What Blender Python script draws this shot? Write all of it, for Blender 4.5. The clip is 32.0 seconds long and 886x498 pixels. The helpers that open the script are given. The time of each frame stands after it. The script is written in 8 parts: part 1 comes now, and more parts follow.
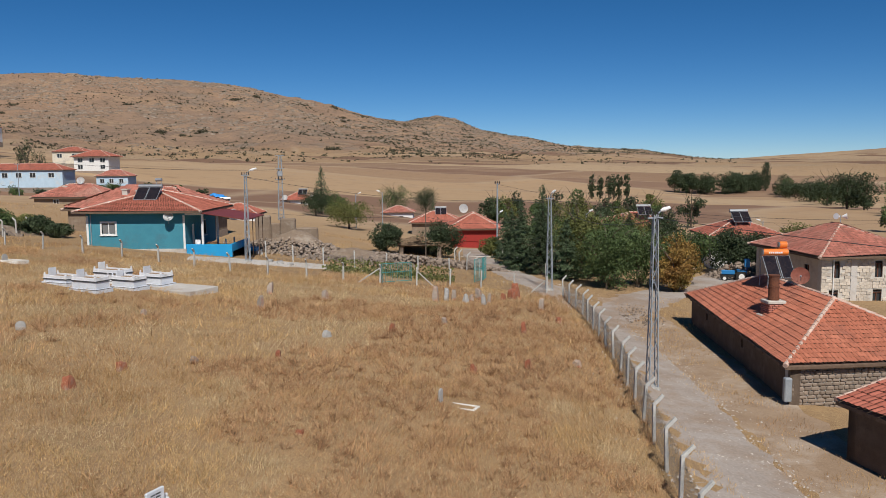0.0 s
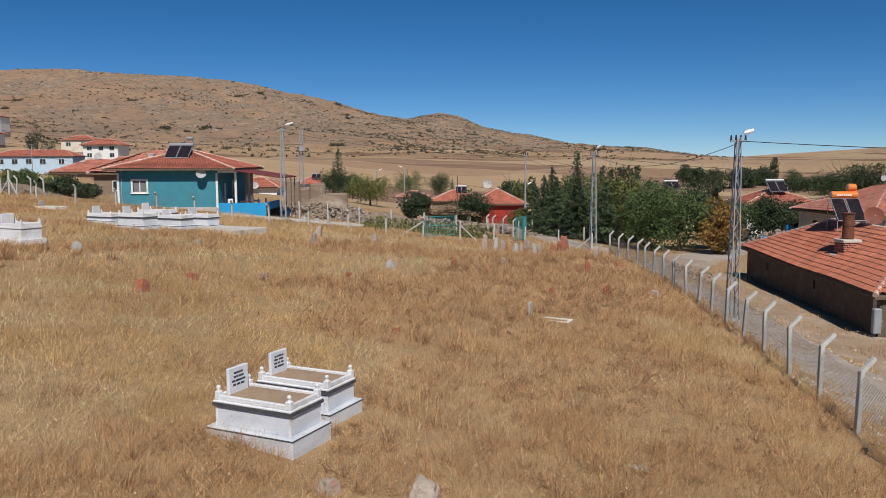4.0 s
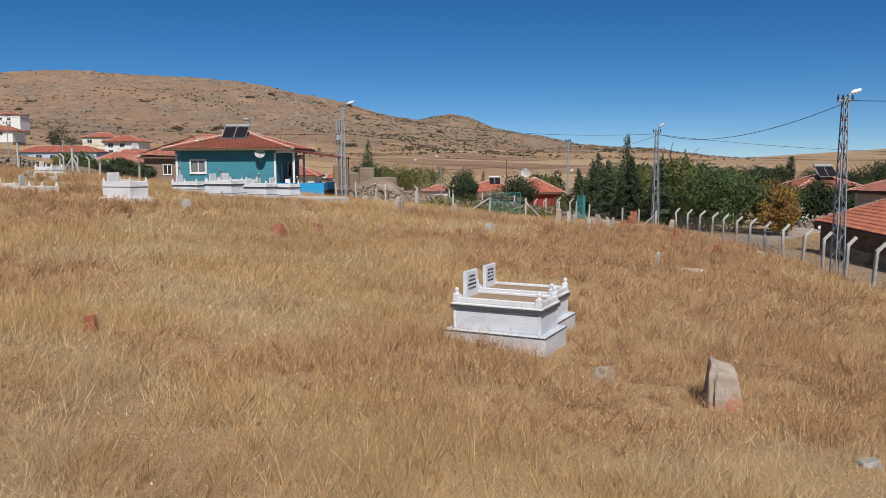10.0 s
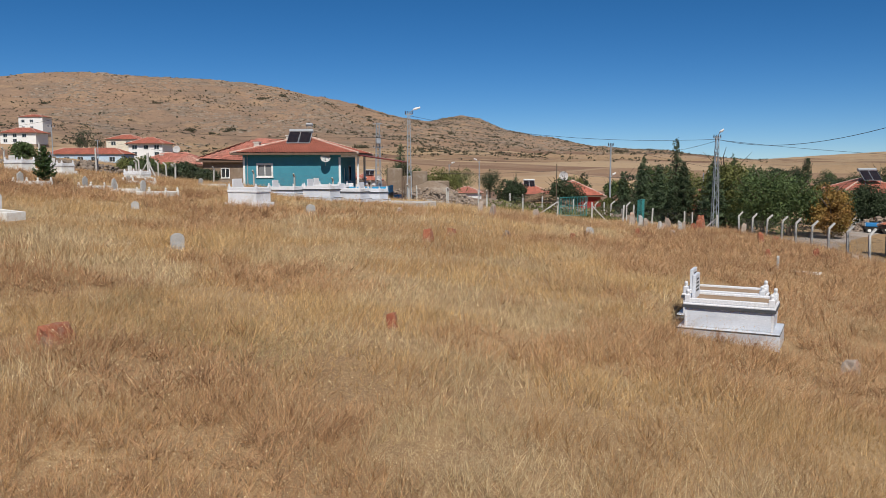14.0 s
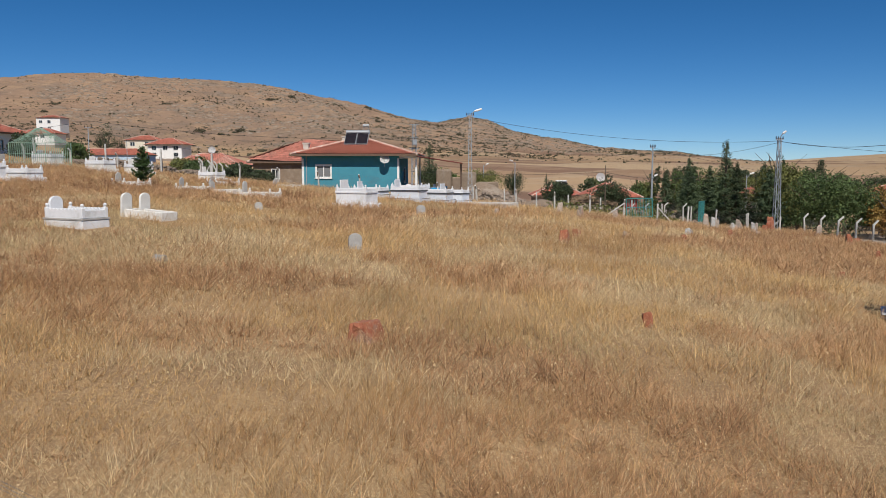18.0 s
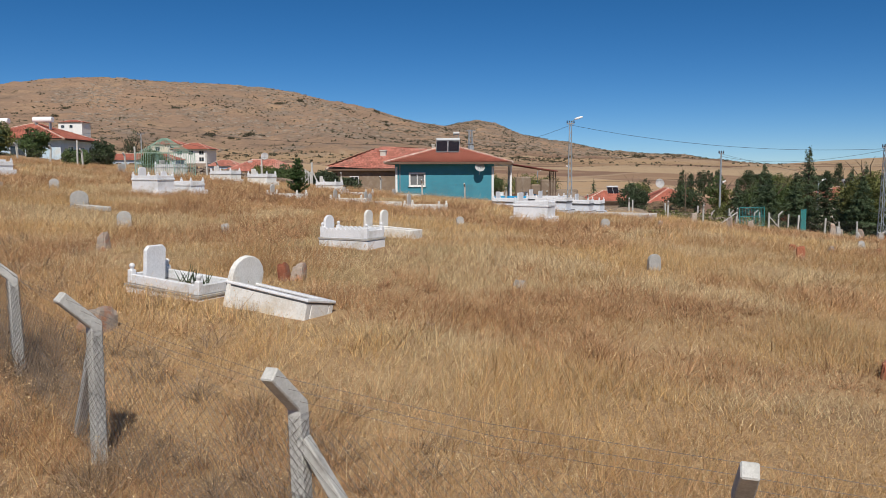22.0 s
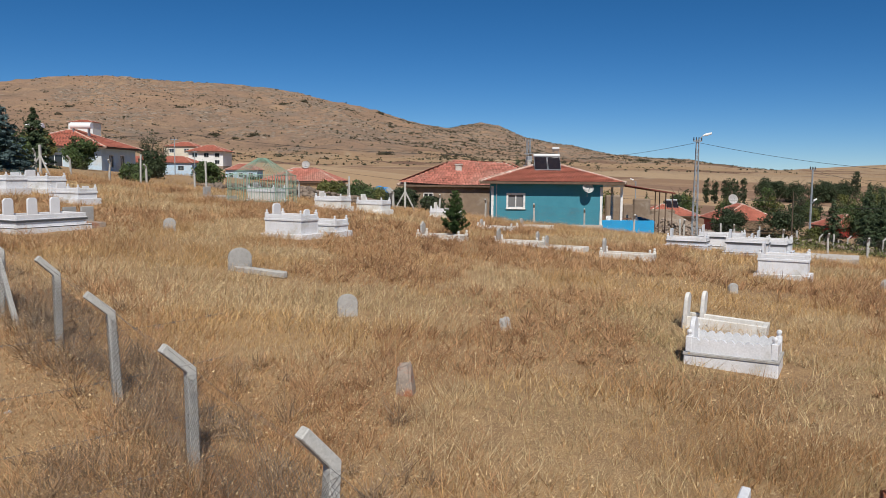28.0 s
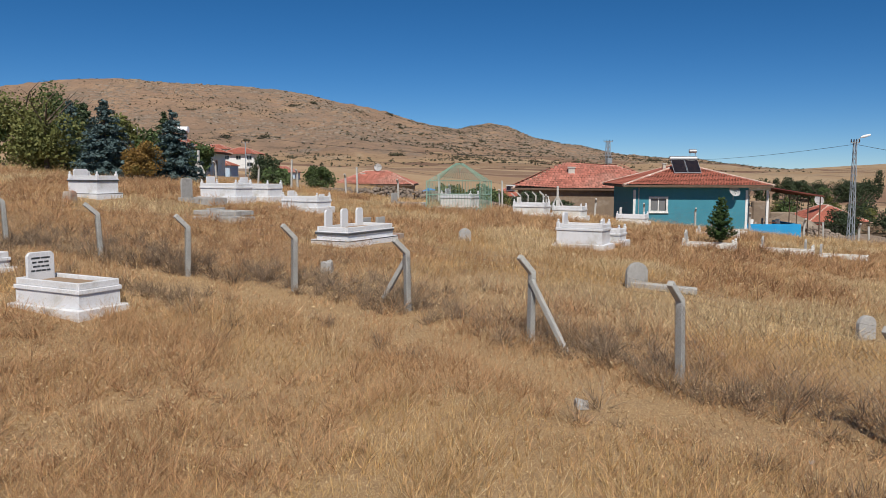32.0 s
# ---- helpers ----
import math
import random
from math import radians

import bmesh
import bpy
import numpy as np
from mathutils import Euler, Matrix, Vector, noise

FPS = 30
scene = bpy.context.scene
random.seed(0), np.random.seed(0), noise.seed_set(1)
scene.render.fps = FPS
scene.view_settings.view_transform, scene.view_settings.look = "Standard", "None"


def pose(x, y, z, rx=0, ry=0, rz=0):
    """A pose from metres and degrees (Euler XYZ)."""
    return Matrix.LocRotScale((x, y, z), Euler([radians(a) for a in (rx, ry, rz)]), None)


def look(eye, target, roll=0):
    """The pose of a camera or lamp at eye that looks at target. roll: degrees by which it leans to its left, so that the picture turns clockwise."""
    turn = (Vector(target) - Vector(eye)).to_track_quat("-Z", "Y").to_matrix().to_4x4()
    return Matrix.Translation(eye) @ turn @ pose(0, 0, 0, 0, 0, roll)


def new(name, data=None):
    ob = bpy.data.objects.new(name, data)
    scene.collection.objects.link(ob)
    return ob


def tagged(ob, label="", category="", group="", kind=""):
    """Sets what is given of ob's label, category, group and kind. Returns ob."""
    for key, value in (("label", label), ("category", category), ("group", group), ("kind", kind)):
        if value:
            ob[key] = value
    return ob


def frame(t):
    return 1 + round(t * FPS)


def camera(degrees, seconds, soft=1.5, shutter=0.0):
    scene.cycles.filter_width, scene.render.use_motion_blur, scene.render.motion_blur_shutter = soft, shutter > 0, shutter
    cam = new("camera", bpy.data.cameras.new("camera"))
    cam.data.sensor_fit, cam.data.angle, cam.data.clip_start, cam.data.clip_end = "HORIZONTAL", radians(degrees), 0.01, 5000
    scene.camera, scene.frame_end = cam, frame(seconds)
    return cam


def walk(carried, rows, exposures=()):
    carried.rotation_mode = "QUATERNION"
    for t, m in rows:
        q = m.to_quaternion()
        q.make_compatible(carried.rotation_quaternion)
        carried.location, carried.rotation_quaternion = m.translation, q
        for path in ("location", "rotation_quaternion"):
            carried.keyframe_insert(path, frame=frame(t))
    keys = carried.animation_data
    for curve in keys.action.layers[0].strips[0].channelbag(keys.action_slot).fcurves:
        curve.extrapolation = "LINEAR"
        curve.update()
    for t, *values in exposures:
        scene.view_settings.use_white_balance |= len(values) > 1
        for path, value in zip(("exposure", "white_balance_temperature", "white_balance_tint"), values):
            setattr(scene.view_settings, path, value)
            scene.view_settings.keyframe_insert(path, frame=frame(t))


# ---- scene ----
cam = camera(57.8, 32.0, soft=0.75)
# seconds; x, y, z in metres; yaw, pitch and roll in degrees
ROWS = [
    (0, 0.290, -0.106, 8.116, 0.15, -6.06, 0.39),
    (0.5, -1.094, 0.344, 7.917, 0.16, -6.06, 0.39),
    (1, -2.155, 0.713, 7.457, 0.05, -6.04, 0.47),
    (1.5, -2.570, 0.876, 7.066, 0.10, -6.08, 0.40),
    (2, -2.724, 0.973, 6.738, 0.15, -6.12, 0.35),
    (2.5, -2.778, 1.034, 6.275, 0.21, -6.13, 0.29),
    (4.5, -2.757, 1.174, 4.159, 0.40, -6.21, 0.16),
    (5, -2.746, 1.171, 3.604, 0.47, -6.24, 0.15),
    (5.5, -2.750, 1.209, 3.222, 0.50, -6.22, 0.14),
    (6, -2.771, 1.208, 2.933, 0.59, -6.26, 0.15),
    (6.5, -2.754, 1.213, 2.817, 0.61, -6.23, 0.07),
    (7, -3.035, 1.154, 2.770, 0.67, -6.18, 0.18),
    (7.5, -3.639, 1.100, 2.769, 0.72, -6.16, 0.25),
    (8, -4.326, 1.022, 2.818, 0.75, -6.16, 0.29),
    (8.5, -5.013, 0.986, 2.898, 0.80, -6.17, 0.26),
    (9, -5.657, 1.051, 2.962, 0.88, -6.17, 0.28),
    (9.5, -6.262, 1.076, 2.966, 0.93, -6.13, 0.21),
    (10, -6.866, 1.068, 2.956, 1.00, -6.07, 0.18),
    (10.5, -7.504, 0.919, 2.976, 1.07, -6.03, 0.18),
    (11, -8.123, 0.636, 3.038, 1.13, -6.06, 0.18),
    (11.5, -8.703, 0.318, 3.064, 1.24, -6.06, 0.16),
    (12, -9.232, 0.046, 3.085, 1.32, -6.01, 0.12),
    (12.5, -9.749, -0.180, 3.147, 1.44, -6.04, 0.11),
    (13, -10.249, -0.385, 3.193, 1.52, -6.06, 0.08),
    (13.5, -10.738, -0.508, 3.207, 1.60, -6.01, 0.08),
    (14, -11.224, -0.598, 3.212, 1.67, -5.97, 0.14),
    (14.5, -11.749, -0.661, 3.202, 1.77, -5.99, 0.20),
    (16.5, -13.975, -1.042, 3.197, 1.95, -5.99, 0.23),
    (17, -14.509, -1.105, 3.200, 2.03, -5.97, 0.20),
    (17.5, -15.078, -1.081, 3.214, 2.10, -5.93, 0.14),
    (18, -15.637, -1.015, 3.230, 2.15, -5.89, 0.05),
    (18.5, -16.325, -0.914, 3.216, 2.23, -5.80, 0.01),
    (19, -17.320, -0.824, 3.196, 2.27, -5.75, 0.09),
    (19.5, -18.430, -0.839, 3.179, 2.34, -5.73, 0.13),
    (20, -19.512, -0.851, 3.230, 2.40, -5.69, 0.11),
    (20.5, -20.500, -0.907, 3.366, 2.45, -5.67, 0.15),
    (21, -21.409, -0.958, 3.565, 2.48, -5.67, 0.08),
    (21.5, -22.278, -0.940, 3.613, 2.53, -5.63, 0.11),
    (22, -23.265, -0.783, 3.655, 2.57, -5.66, 0.13),
    (22.5, -24.290, -0.414, 3.668, 2.60, -5.63, 0.04),
    (23, -25.299, 0.060, 3.690, 2.62, -5.61, -0.03),
    (23.5, -26.229, 0.545, 3.752, 2.71, -5.59, -0.09),
    (24, -27.092, 1.161, 3.752, 2.78, -5.56, -0.18),
    (24.5, -27.885, 1.901, 3.776, 2.84, -5.56, -0.29),
    (25, -28.617, 2.756, 3.780, 2.92, -5.54, -0.41),
    (25.5, -29.334, 3.574, 3.771, 2.93, -5.52, -0.45),
    (27.5, -31.222, 6.447, 4.672, 2.60, -5.42, -0.39),
    (28, -31.332, 6.677, 4.988, 2.66, -5.52, -0.49),
    (28.5, -31.858, 6.861, 5.046, 2.76, -5.47, -0.33),
    (29, -32.939, 6.980, 5.078, 2.79, -5.49, -0.12),
    (29.5, -34.240, 7.100, 5.067, 2.86, -5.48, -0.06),
    (30, -35.655, 7.184, 5.055, 2.91, -5.47, -0.06),
    (30.5, -37.136, 7.253, 5.087, 2.96, -5.50, -0.06),
    (31, -38.637, 7.326, 5.083, 3.03, -5.48, -0.10),
    (31.5, -40.117, 7.343, 5.076, 3.02, -5.48, -0.14),
    (32, -41.485, 7.363, 5.165, 3.10, -5.47, -0.20),
]
# ---- the walk: one slow flight sideways over a hillside cemetery ----
EXPOSURE = 0.21
walk(cam, [(t, pose(x, y, z, 90 + pitch, roll, yaw)) for t, x, y, z, yaw, pitch, roll in ROWS],
     [(0.0, EXPOSURE - 0.08), (6.0, EXPOSURE - 0.04), (11.0, EXPOSURE), (22.0, EXPOSURE), (28.0, EXPOSURE - 0.04), (32.0, EXPOSURE - 0.03)])

# ---- sky and sun: clear autumn noon, the sun high behind the camera ----
SUN_ELEV, SUN_AZ = 48.0, -80.0          # degrees; azimuth from +x, counter-clockwise
world = bpy.data.worlds.new("world")
scene.world = world
world.use_nodes = True
wn = world.node_tree
sky = wn.nodes.new("ShaderNodeTexSky")
sky.sky_type, sky.sun_disc = "NISHITA", False
sky.sun_elevation, sky.sun_rotation = radians(SUN_ELEV), radians(90 - SUN_AZ)
sky.altitude, sky.air_density, sky.dust_density, sky.ozone_density = 2500, 0.7, 0.0, 5.5
grade = wn.nodes.new("ShaderNodeHueSaturation")
grade.inputs["Saturation"].default_value = 1.23
grade.inputs["Hue"].default_value = 0.498
wn.links.new(sky.outputs[0], grade.inputs["Color"])
wn.links.new(grade.outputs[0], wn.nodes["Background"].inputs["Color"])
wn.nodes["Background"].inputs["Strength"].default_value = 0.066
sun = new("sun", bpy.data.lights.new("sun", "SUN"))
sun.data.energy, sun.data.angle, sun.data.color = 4.3, radians(0.55), (1.0, 0.95, 0.87)
_se, _sa = radians(SUN_ELEV), radians(SUN_AZ)
sun.matrix_world = look((50 * math.cos(_sa) * math.cos(_se), 50 * math.sin(_sa) * math.cos(_se), 50 * math.sin(_se)), (0, 0, 0))


# ---- materials ----
def node(nt, kind, **sets):
    n = nt.nodes.new(kind)
    for k, v in sets.items():
        n.inputs[k].default_value = v
    return n


def rgb(c):
    return (*c, 1.0)


def mat(name, c1, c2, scale=3.0, rough=0.8, bump=0.15, fine=40.0, c3=None, patch=0.4, island=0.0, objrand=0.0, metal=0.0, spec=0.3, stretch=(1, 1, 1), translucent=0.0):
    """Two-scale procedural surface: colours mixed by a broad noise, dirt patches by a second, fine relief."""
    m = bpy.data.materials.new(name)
    m.use_nodes = True
    nt = m.node_tree
    b = nt.nodes["Principled BSDF"]
    tc = nt.nodes.new("ShaderNodeTexCoord")
    mp = nt.nodes.new("ShaderNodeMapping")
    mp.inputs["Scale"].default_value = stretch
    nt.links.new(tc.outputs["Object"], mp.inputs[0])
    n1 = node(nt, "ShaderNodeTexNoise", Scale=scale, Detail=6.0, Roughness=0.6)
    n2 = node(nt, "ShaderNodeTexNoise", Scale=fine, Detail=4.0, Roughness=0.65)
    nt.links.new(mp.outputs[0], n1.inputs["Vector"])
    nt.links.new(mp.outputs[0], n2.inputs["Vector"])
    r1 = nt.nodes.new("ShaderNodeMapRange")
    r1.inputs[1].default_value, r1.inputs[2].default_value = 0.32, 0.68
    nt.links.new(n1.outputs[0], r1.inputs[0])
    mx = nt.nodes.new("ShaderNodeMixRGB")
    mx.inputs[1].default_value, mx.inputs[2].default_value = rgb(c1), rgb(c2)
    nt.links.new(r1.outputs[0], mx.inputs[0])
    col = mx.outputs[0]
    if c3:
        n3 = node(nt, "ShaderNodeTexNoise", Scale=scale * 0.43, Detail=7.0, Roughness=0.7)
        nt.links.new(mp.outputs[0], n3.inputs["Vector"])
        r3 = nt.nodes.new("ShaderNodeMapRange")
        r3.inputs[1].default_value, r3.inputs[2].default_value = 0.62 - 0.3 * patch, 0.74 - 0.2 * patch
        nt.links.new(n3.outputs[0], r3.inputs[0])
        m3 = nt.nodes.new("ShaderNodeMixRGB")
        m3.inputs[2].default_value = rgb(c3)
        nt.links.new(r3.outputs[0], m3.inputs[0])
        nt.links.new(col, m3.inputs[1])
        col = m3.outputs[0]
    hs = nt.nodes.new("ShaderNodeHueSaturation")
    rf = nt.nodes.new("ShaderNodeMapRange")
    rf.inputs[1].default_value, rf.inputs[2].default_value, rf.inputs[3].default_value, rf.inputs[4].default_value = 0.3, 0.7, 0.86, 1.14
    nt.links.new(n2.outputs[0], rf.inputs[0])
    val = rf.outputs[0]
    for amount, src in ((island, "ShaderNodeNewGeometry"), (objrand, "ShaderNodeObjectInfo")):
        if amount:
            s = nt.nodes.new(src)
            rr = nt.nodes.new("ShaderNodeMapRange")
            rr.inputs[3].default_value, rr.inputs[4].default_value = 1 - amount, 1 + amount
            nt.links.new(s.outputs["Random Per Island" if amount == island and src == "ShaderNodeNewGeometry" else "Random"], rr.inputs[0])
            mu = nt.nodes.new("ShaderNodeMath")
            mu.operation = "MULTIPLY"
            nt.links.new(val, mu.inputs[0])
            nt.links.new(rr.outputs[0], mu.inputs[1])
            val = mu.outputs[0]
    nt.links.new(val, hs.inputs["Value"])
    nt.links.new(col, hs.inputs["Color"])
    nt.links.new(hs.outputs[0], b.inputs["Base Color"])
    b.inputs["Roughness"].default_value, b.inputs["Metallic"].default_value = rough, metal
    b.inputs["Specular IOR Level"].default_value = spec
    if bump:
        bp = node(nt, "ShaderNodeBump", Strength=bump, Distance=0.02)
        nt.links.new(n2.outputs[0], bp.inputs["Height"])
        nt.links.new(bp.outputs[0], b.inputs["Normal"])
    if translucent:
        tr = nt.nodes.new("ShaderNodeBsdfTranslucent")
        ms = nt.nodes.new("ShaderNodeMixShader")
        ms.inputs[0].default_value = translucent
        nt.links.new(hs.outputs[0], tr.inputs[0])
        nt.links.new(b.outputs[0], ms.inputs[1])
        nt.links.new(tr.outputs[0], ms.inputs[2])
        nt.links.new(ms.outputs[0], nt.nodes["Material Output"].inputs[0])
    return m


def plain(name, c, rough=0.5, metal=0.0, spec=0.5):
    m = bpy.data.materials.new(name)
    m.use_nodes = True
    b = m.node_tree.nodes["Principled BSDF"]
    b.inputs["Base Color"].default_value, b.inputs["Roughness"].default_value, b.inputs["Metallic"].default_value = rgb(c), rough, metal
    b.inputs["Specular IOR Level"].default_value = spec
    return m


M_MARBLE = mat("marble", (0.66, 0.68, 0.72), (0.54, 0.57, 0.62), 2.2, 0.35, 0.03, 30, (0.44, 0.47, 0.52), 0.35, objrand=0.05, spec=0.5, stretch=(0.6, 0.6, 2.2))
M_MARBLE_W = mat("white_marble", (0.71, 0.71, 0.725), (0.62, 0.627, 0.645), 3.0, 0.4, 0.03, 30, (0.52, 0.51, 0.49), 0.25, objrand=0.05, spec=0.5)
M_WHITEWASH = mat("whitewash", (0.71, 0.695, 0.665), (0.61, 0.597, 0.56), 4.0, 0.8, 0.2, 35, (0.54, 0.48, 0.40), 0.35, objrand=0.06)
M_GREYSTONE = mat("grave_stone", (0.32, 0.31, 0.295), (0.42, 0.41, 0.39), 6.0, 0.85, 0.3, 50, (0.24, 0.22, 0.20), 0.4, objrand=0.12)
M_DARKBAND = mat("dark_stone_band", (0.05, 0.055, 0.06), (0.09, 0.09, 0.095), 8, 0.4, 0.05)
M_ROUGHSTONE = mat("rough_stone", (0.284, 0.231, 0.189), (0.392, 0.329, 0.275), 5.0, 0.95, 0.6, 30, (0.405, 0.140, 0.058), 0.45, objrand=0.15)
M_OUTCROP = mat("hill_rock", (0.20, 0.155, 0.118), (0.27, 0.215, 0.165), 0.5, 0.95, 0.3, 3, (0.15, 0.115, 0.085), 0.45, island=0.3)
M_REDSTONE = mat("red_stone", (0.255, 0.086, 0.050), (0.330, 0.121, 0.065), 6.0, 0.95, 0.5, 30, (0.255, 0.192, 0.154), 0.45, objrand=0.15)
M_CONCRETE = mat("concrete_post", (0.487, 0.478, 0.455), (0.392, 0.385, 0.360), 5.0, 0.9, 0.35, 45, (0.282, 0.267, 0.243), 0.3, objrand=0.08)
M_WIRE = mat("galvanised_wire", (0.21, 0.205, 0.195), (0.15, 0.125, 0.105), 3.0, 0.6, 0.0, metal=0.3)
M_CABLE = plain("cable_black", (0.02, 0.022, 0.028), 0.6)
M_STEEL = mat("galvanised_steel", (0.34, 0.37, 0.40), (0.27, 0.30, 0.33), 4.0, 0.55, 0.05, metal=0.25)
M_LAMPWHITE = plain("lamp_cover", (0.8, 0.8, 0.8), 0.35)
M_PORCELAIN = plain("insulator_brown", (0.035, 0.022, 0.018), 0.3)
M_TEAL = mat("teal_render", (0.045, 0.205, 0.275), (0.055, 0.235, 0.305), 1.2, 0.85, 0.12, 60, (0.06, 0.185, 0.24), 0.25)
M_BRIGHTBLUE = mat("bright_blue_paint", (0.015, 0.27, 0.56), (0.02, 0.31, 0.60), 1.5, 0.7, 0.08, 50, (0.05, 0.22, 0.42), 0.25)
M_WHITEPAINT = mat("white_paint", (0.720, 0.720, 0.711), (0.648, 0.648, 0.630), 3.0, 0.6, 0.05, 40, (0.558, 0.540, 0.513), 0.2)
M_PALEBLUE = mat("pale_blue_render", (0.47, 0.60, 0.70), (0.40, 0.53, 0.63), 0.8, 0.85, 0.08, 30, (0.5, 0.52, 0.52), 0.3)
M_CREAM = mat("cream_render", (0.66, 0.60, 0.48), (0.56, 0.52, 0.44), 0.8, 0.85, 0.08, 30, (0.44, 0.40, 0.34), 0.3)
M_TILE = mat("clay_tile", (0.350, 0.107, 0.070), (0.427, 0.144, 0.099), 0.7, 0.85, 0.2, 30, (0.274, 0.107, 0.080), 0.35, island=0.16, objrand=0.1)
M_TILE_BARN = mat("barn_clay_tile", (0.396, 0.129, 0.075), (0.458, 0.168, 0.102), 0.7, 0.85, 0.2, 30, (0.317, 0.125, 0.085), 0.35, island=0.16, objrand=0.1)
M_TILE_OLD = mat("old_clay_tile", (0.384, 0.134, 0.096), (0.459, 0.184, 0.136), 0.6, 0.9, 0.25, 30, (0.384, 0.198, 0.151), 0.45, island=0.25, objrand=0.12)
M_RIDGE = mat("ridge_mortar", (0.60, 0.44, 0.36), (0.50, 0.34, 0.27), 3.0, 0.9, 0.3, 40, (0.62, 0.56, 0.50), 0.4, island=0.15)
M_DECK = mat("roof_timber", (0.10, 0.065, 0.045), (0.16, 0.11, 0.08), 4.0, 0.9, 0.2)
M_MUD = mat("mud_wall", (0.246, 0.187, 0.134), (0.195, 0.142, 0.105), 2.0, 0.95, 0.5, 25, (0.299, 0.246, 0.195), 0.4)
# darkened copy of the mud: shade of walls and hollows put into the colour
M_SHADEDMUD = mat("mud_painted_shade", (0.095, 0.068, 0.05), (0.13, 0.095, 0.07), 2.0, 0.95, 0.5, 25, (0.16, 0.12, 0.09), 0.35)
M_RUBBLE = mat("rubble_stone", (0.222, 0.172, 0.136), (0.280, 0.227, 0.181), 3.0, 0.95, 0.5, 25, (0.222, 0.172, 0.140), 0.4, island=0.25, objrand=0.2)
M_ASHLAR = mat("ashlar_stone", (0.582, 0.515, 0.425), (0.493, 0.437, 0.366), 1.5, 0.9, 0.3, 25, (0.403, 0.347, 0.295), 0.3, island=0.18, objrand=0.18)
M_MORTAR = mat("mortar", (0.55, 0.52, 0.47), (0.46, 0.43, 0.38), 4.0, 0.95, 0.3)
M_REDDOOR = mat("red_sheet", (0.32, 0.03, 0.025), (0.27, 0.028, 0.022), 1.0, 0.6, 0.05, 20, (0.24, 0.05, 0.04), 0.3)
M_PERGOLA = mat("dark_red_sheet", (0.16, 0.035, 0.035), (0.20, 0.05, 0.045), 1.0, 0.6, 0.05)
M_RUST = mat("rusty_iron", (0.13, 0.05, 0.03), (0.20, 0.08, 0.045), 5.0, 0.85, 0.3, 40, (0.08, 0.04, 0.03), 0.4, metal=0.2)
M_ORANGE = mat("orange_tank", (0.75, 0.20, 0.035), (0.68, 0.17, 0.03), 2.0, 0.45, 0.03)
M_TANK = plain("steel_tank", (0.42, 0.43, 0.44), 0.38, 0.7)
M_PANEL = mat("collector_glass", (0.012, 0.011, 0.014), (0.030, 0.022, 0.022), 3.0, 0.12, 0.0, spec=0.6)
M_PANE = plain("curtained_pane", (0.17, 0.175, 0.18), 0.12, 0.0, 0.6)
M_GLASS = plain("window_glass", (0.03, 0.035, 0.04), 0.08, 0.0, 0.6)
M_DARK = plain("dark_interior", (0.02, 0.018, 0.016), 0.9)
M_GREENIRON = mat("green_iron", (0.20, 0.34, 0.26), (0.26, 0.38, 0.30), 4.0, 0.6, 0.05, 40, (0.35, 0.38, 0.30), 0.3)
M_TEALIRON = mat("teal_gate", (0.04, 0.22, 0.22), (0.05, 0.26, 0.26), 3.0, 0.6, 0.05)
M_TARP = mat("blue_tarp", (0.03, 0.22, 0.60), (0.04, 0.27, 0.66), 2.0, 0.5, 0.2, 8)
M_BARK = mat("bark", (0.10, 0.075, 0.055), (0.15, 0.115, 0.085), 6.0, 0.95, 0.6)
M_PLASTIC = plain("white_plastic", (0.8, 0.8, 0.8), 0.4)
M_TRACTOR = mat("tractor_blue", (0.02, 0.17, 0.42), (0.03, 0.2, 0.46), 3, 0.5, 0.03)
M_RUBBER = mat("rubber", (0.02, 0.02, 0.02), (0.04, 0.038, 0.035), 5, 0.9, 0.2)
M_REED = mat("brush_thatch", (0.24, 0.16, 0.10), (0.32, 0.23, 0.15), 6, 1.0, 0.6, 25, (0.14, 0.10, 0.07), 0.4, island=0.3)
M_SLAB = mat("concrete_slab", (0.47, 0.44, 0.41), (0.54, 0.51, 0.47), 0.9, 0.9, 0.25, 25, (0.36, 0.31, 0.26), 0.4)
M_ROAD = mat("gravel_road", (0.308, 0.259, 0.223), (0.396, 0.350, 0.314), 0.45, 0.95, 0.6, 9, (0.290, 0.214, 0.157), 0.6)
M_VERGE = mat("verge_earth", (0.34, 0.245, 0.165), (0.27, 0.185, 0.12), 0.8, 0.95, 0.6, 14, (0.40, 0.32, 0.25), 0.45)
M_PEBBLE = mat("pebbles", (0.40, 0.35, 0.30), (0.50, 0.45, 0.40), 5, 0.95, 0.2, island=0.3)
M_TEXT = plain("engraved_black", (0.04, 0.045, 0.05), 0.6)


def leaf_mat(name, c1, c2, c3=None):
    return mat(name, c1, c2, 0.6, 0.65, 0.0, 9, c3, 0.4, island=0.38, translucent=0.14, spec=0.25)


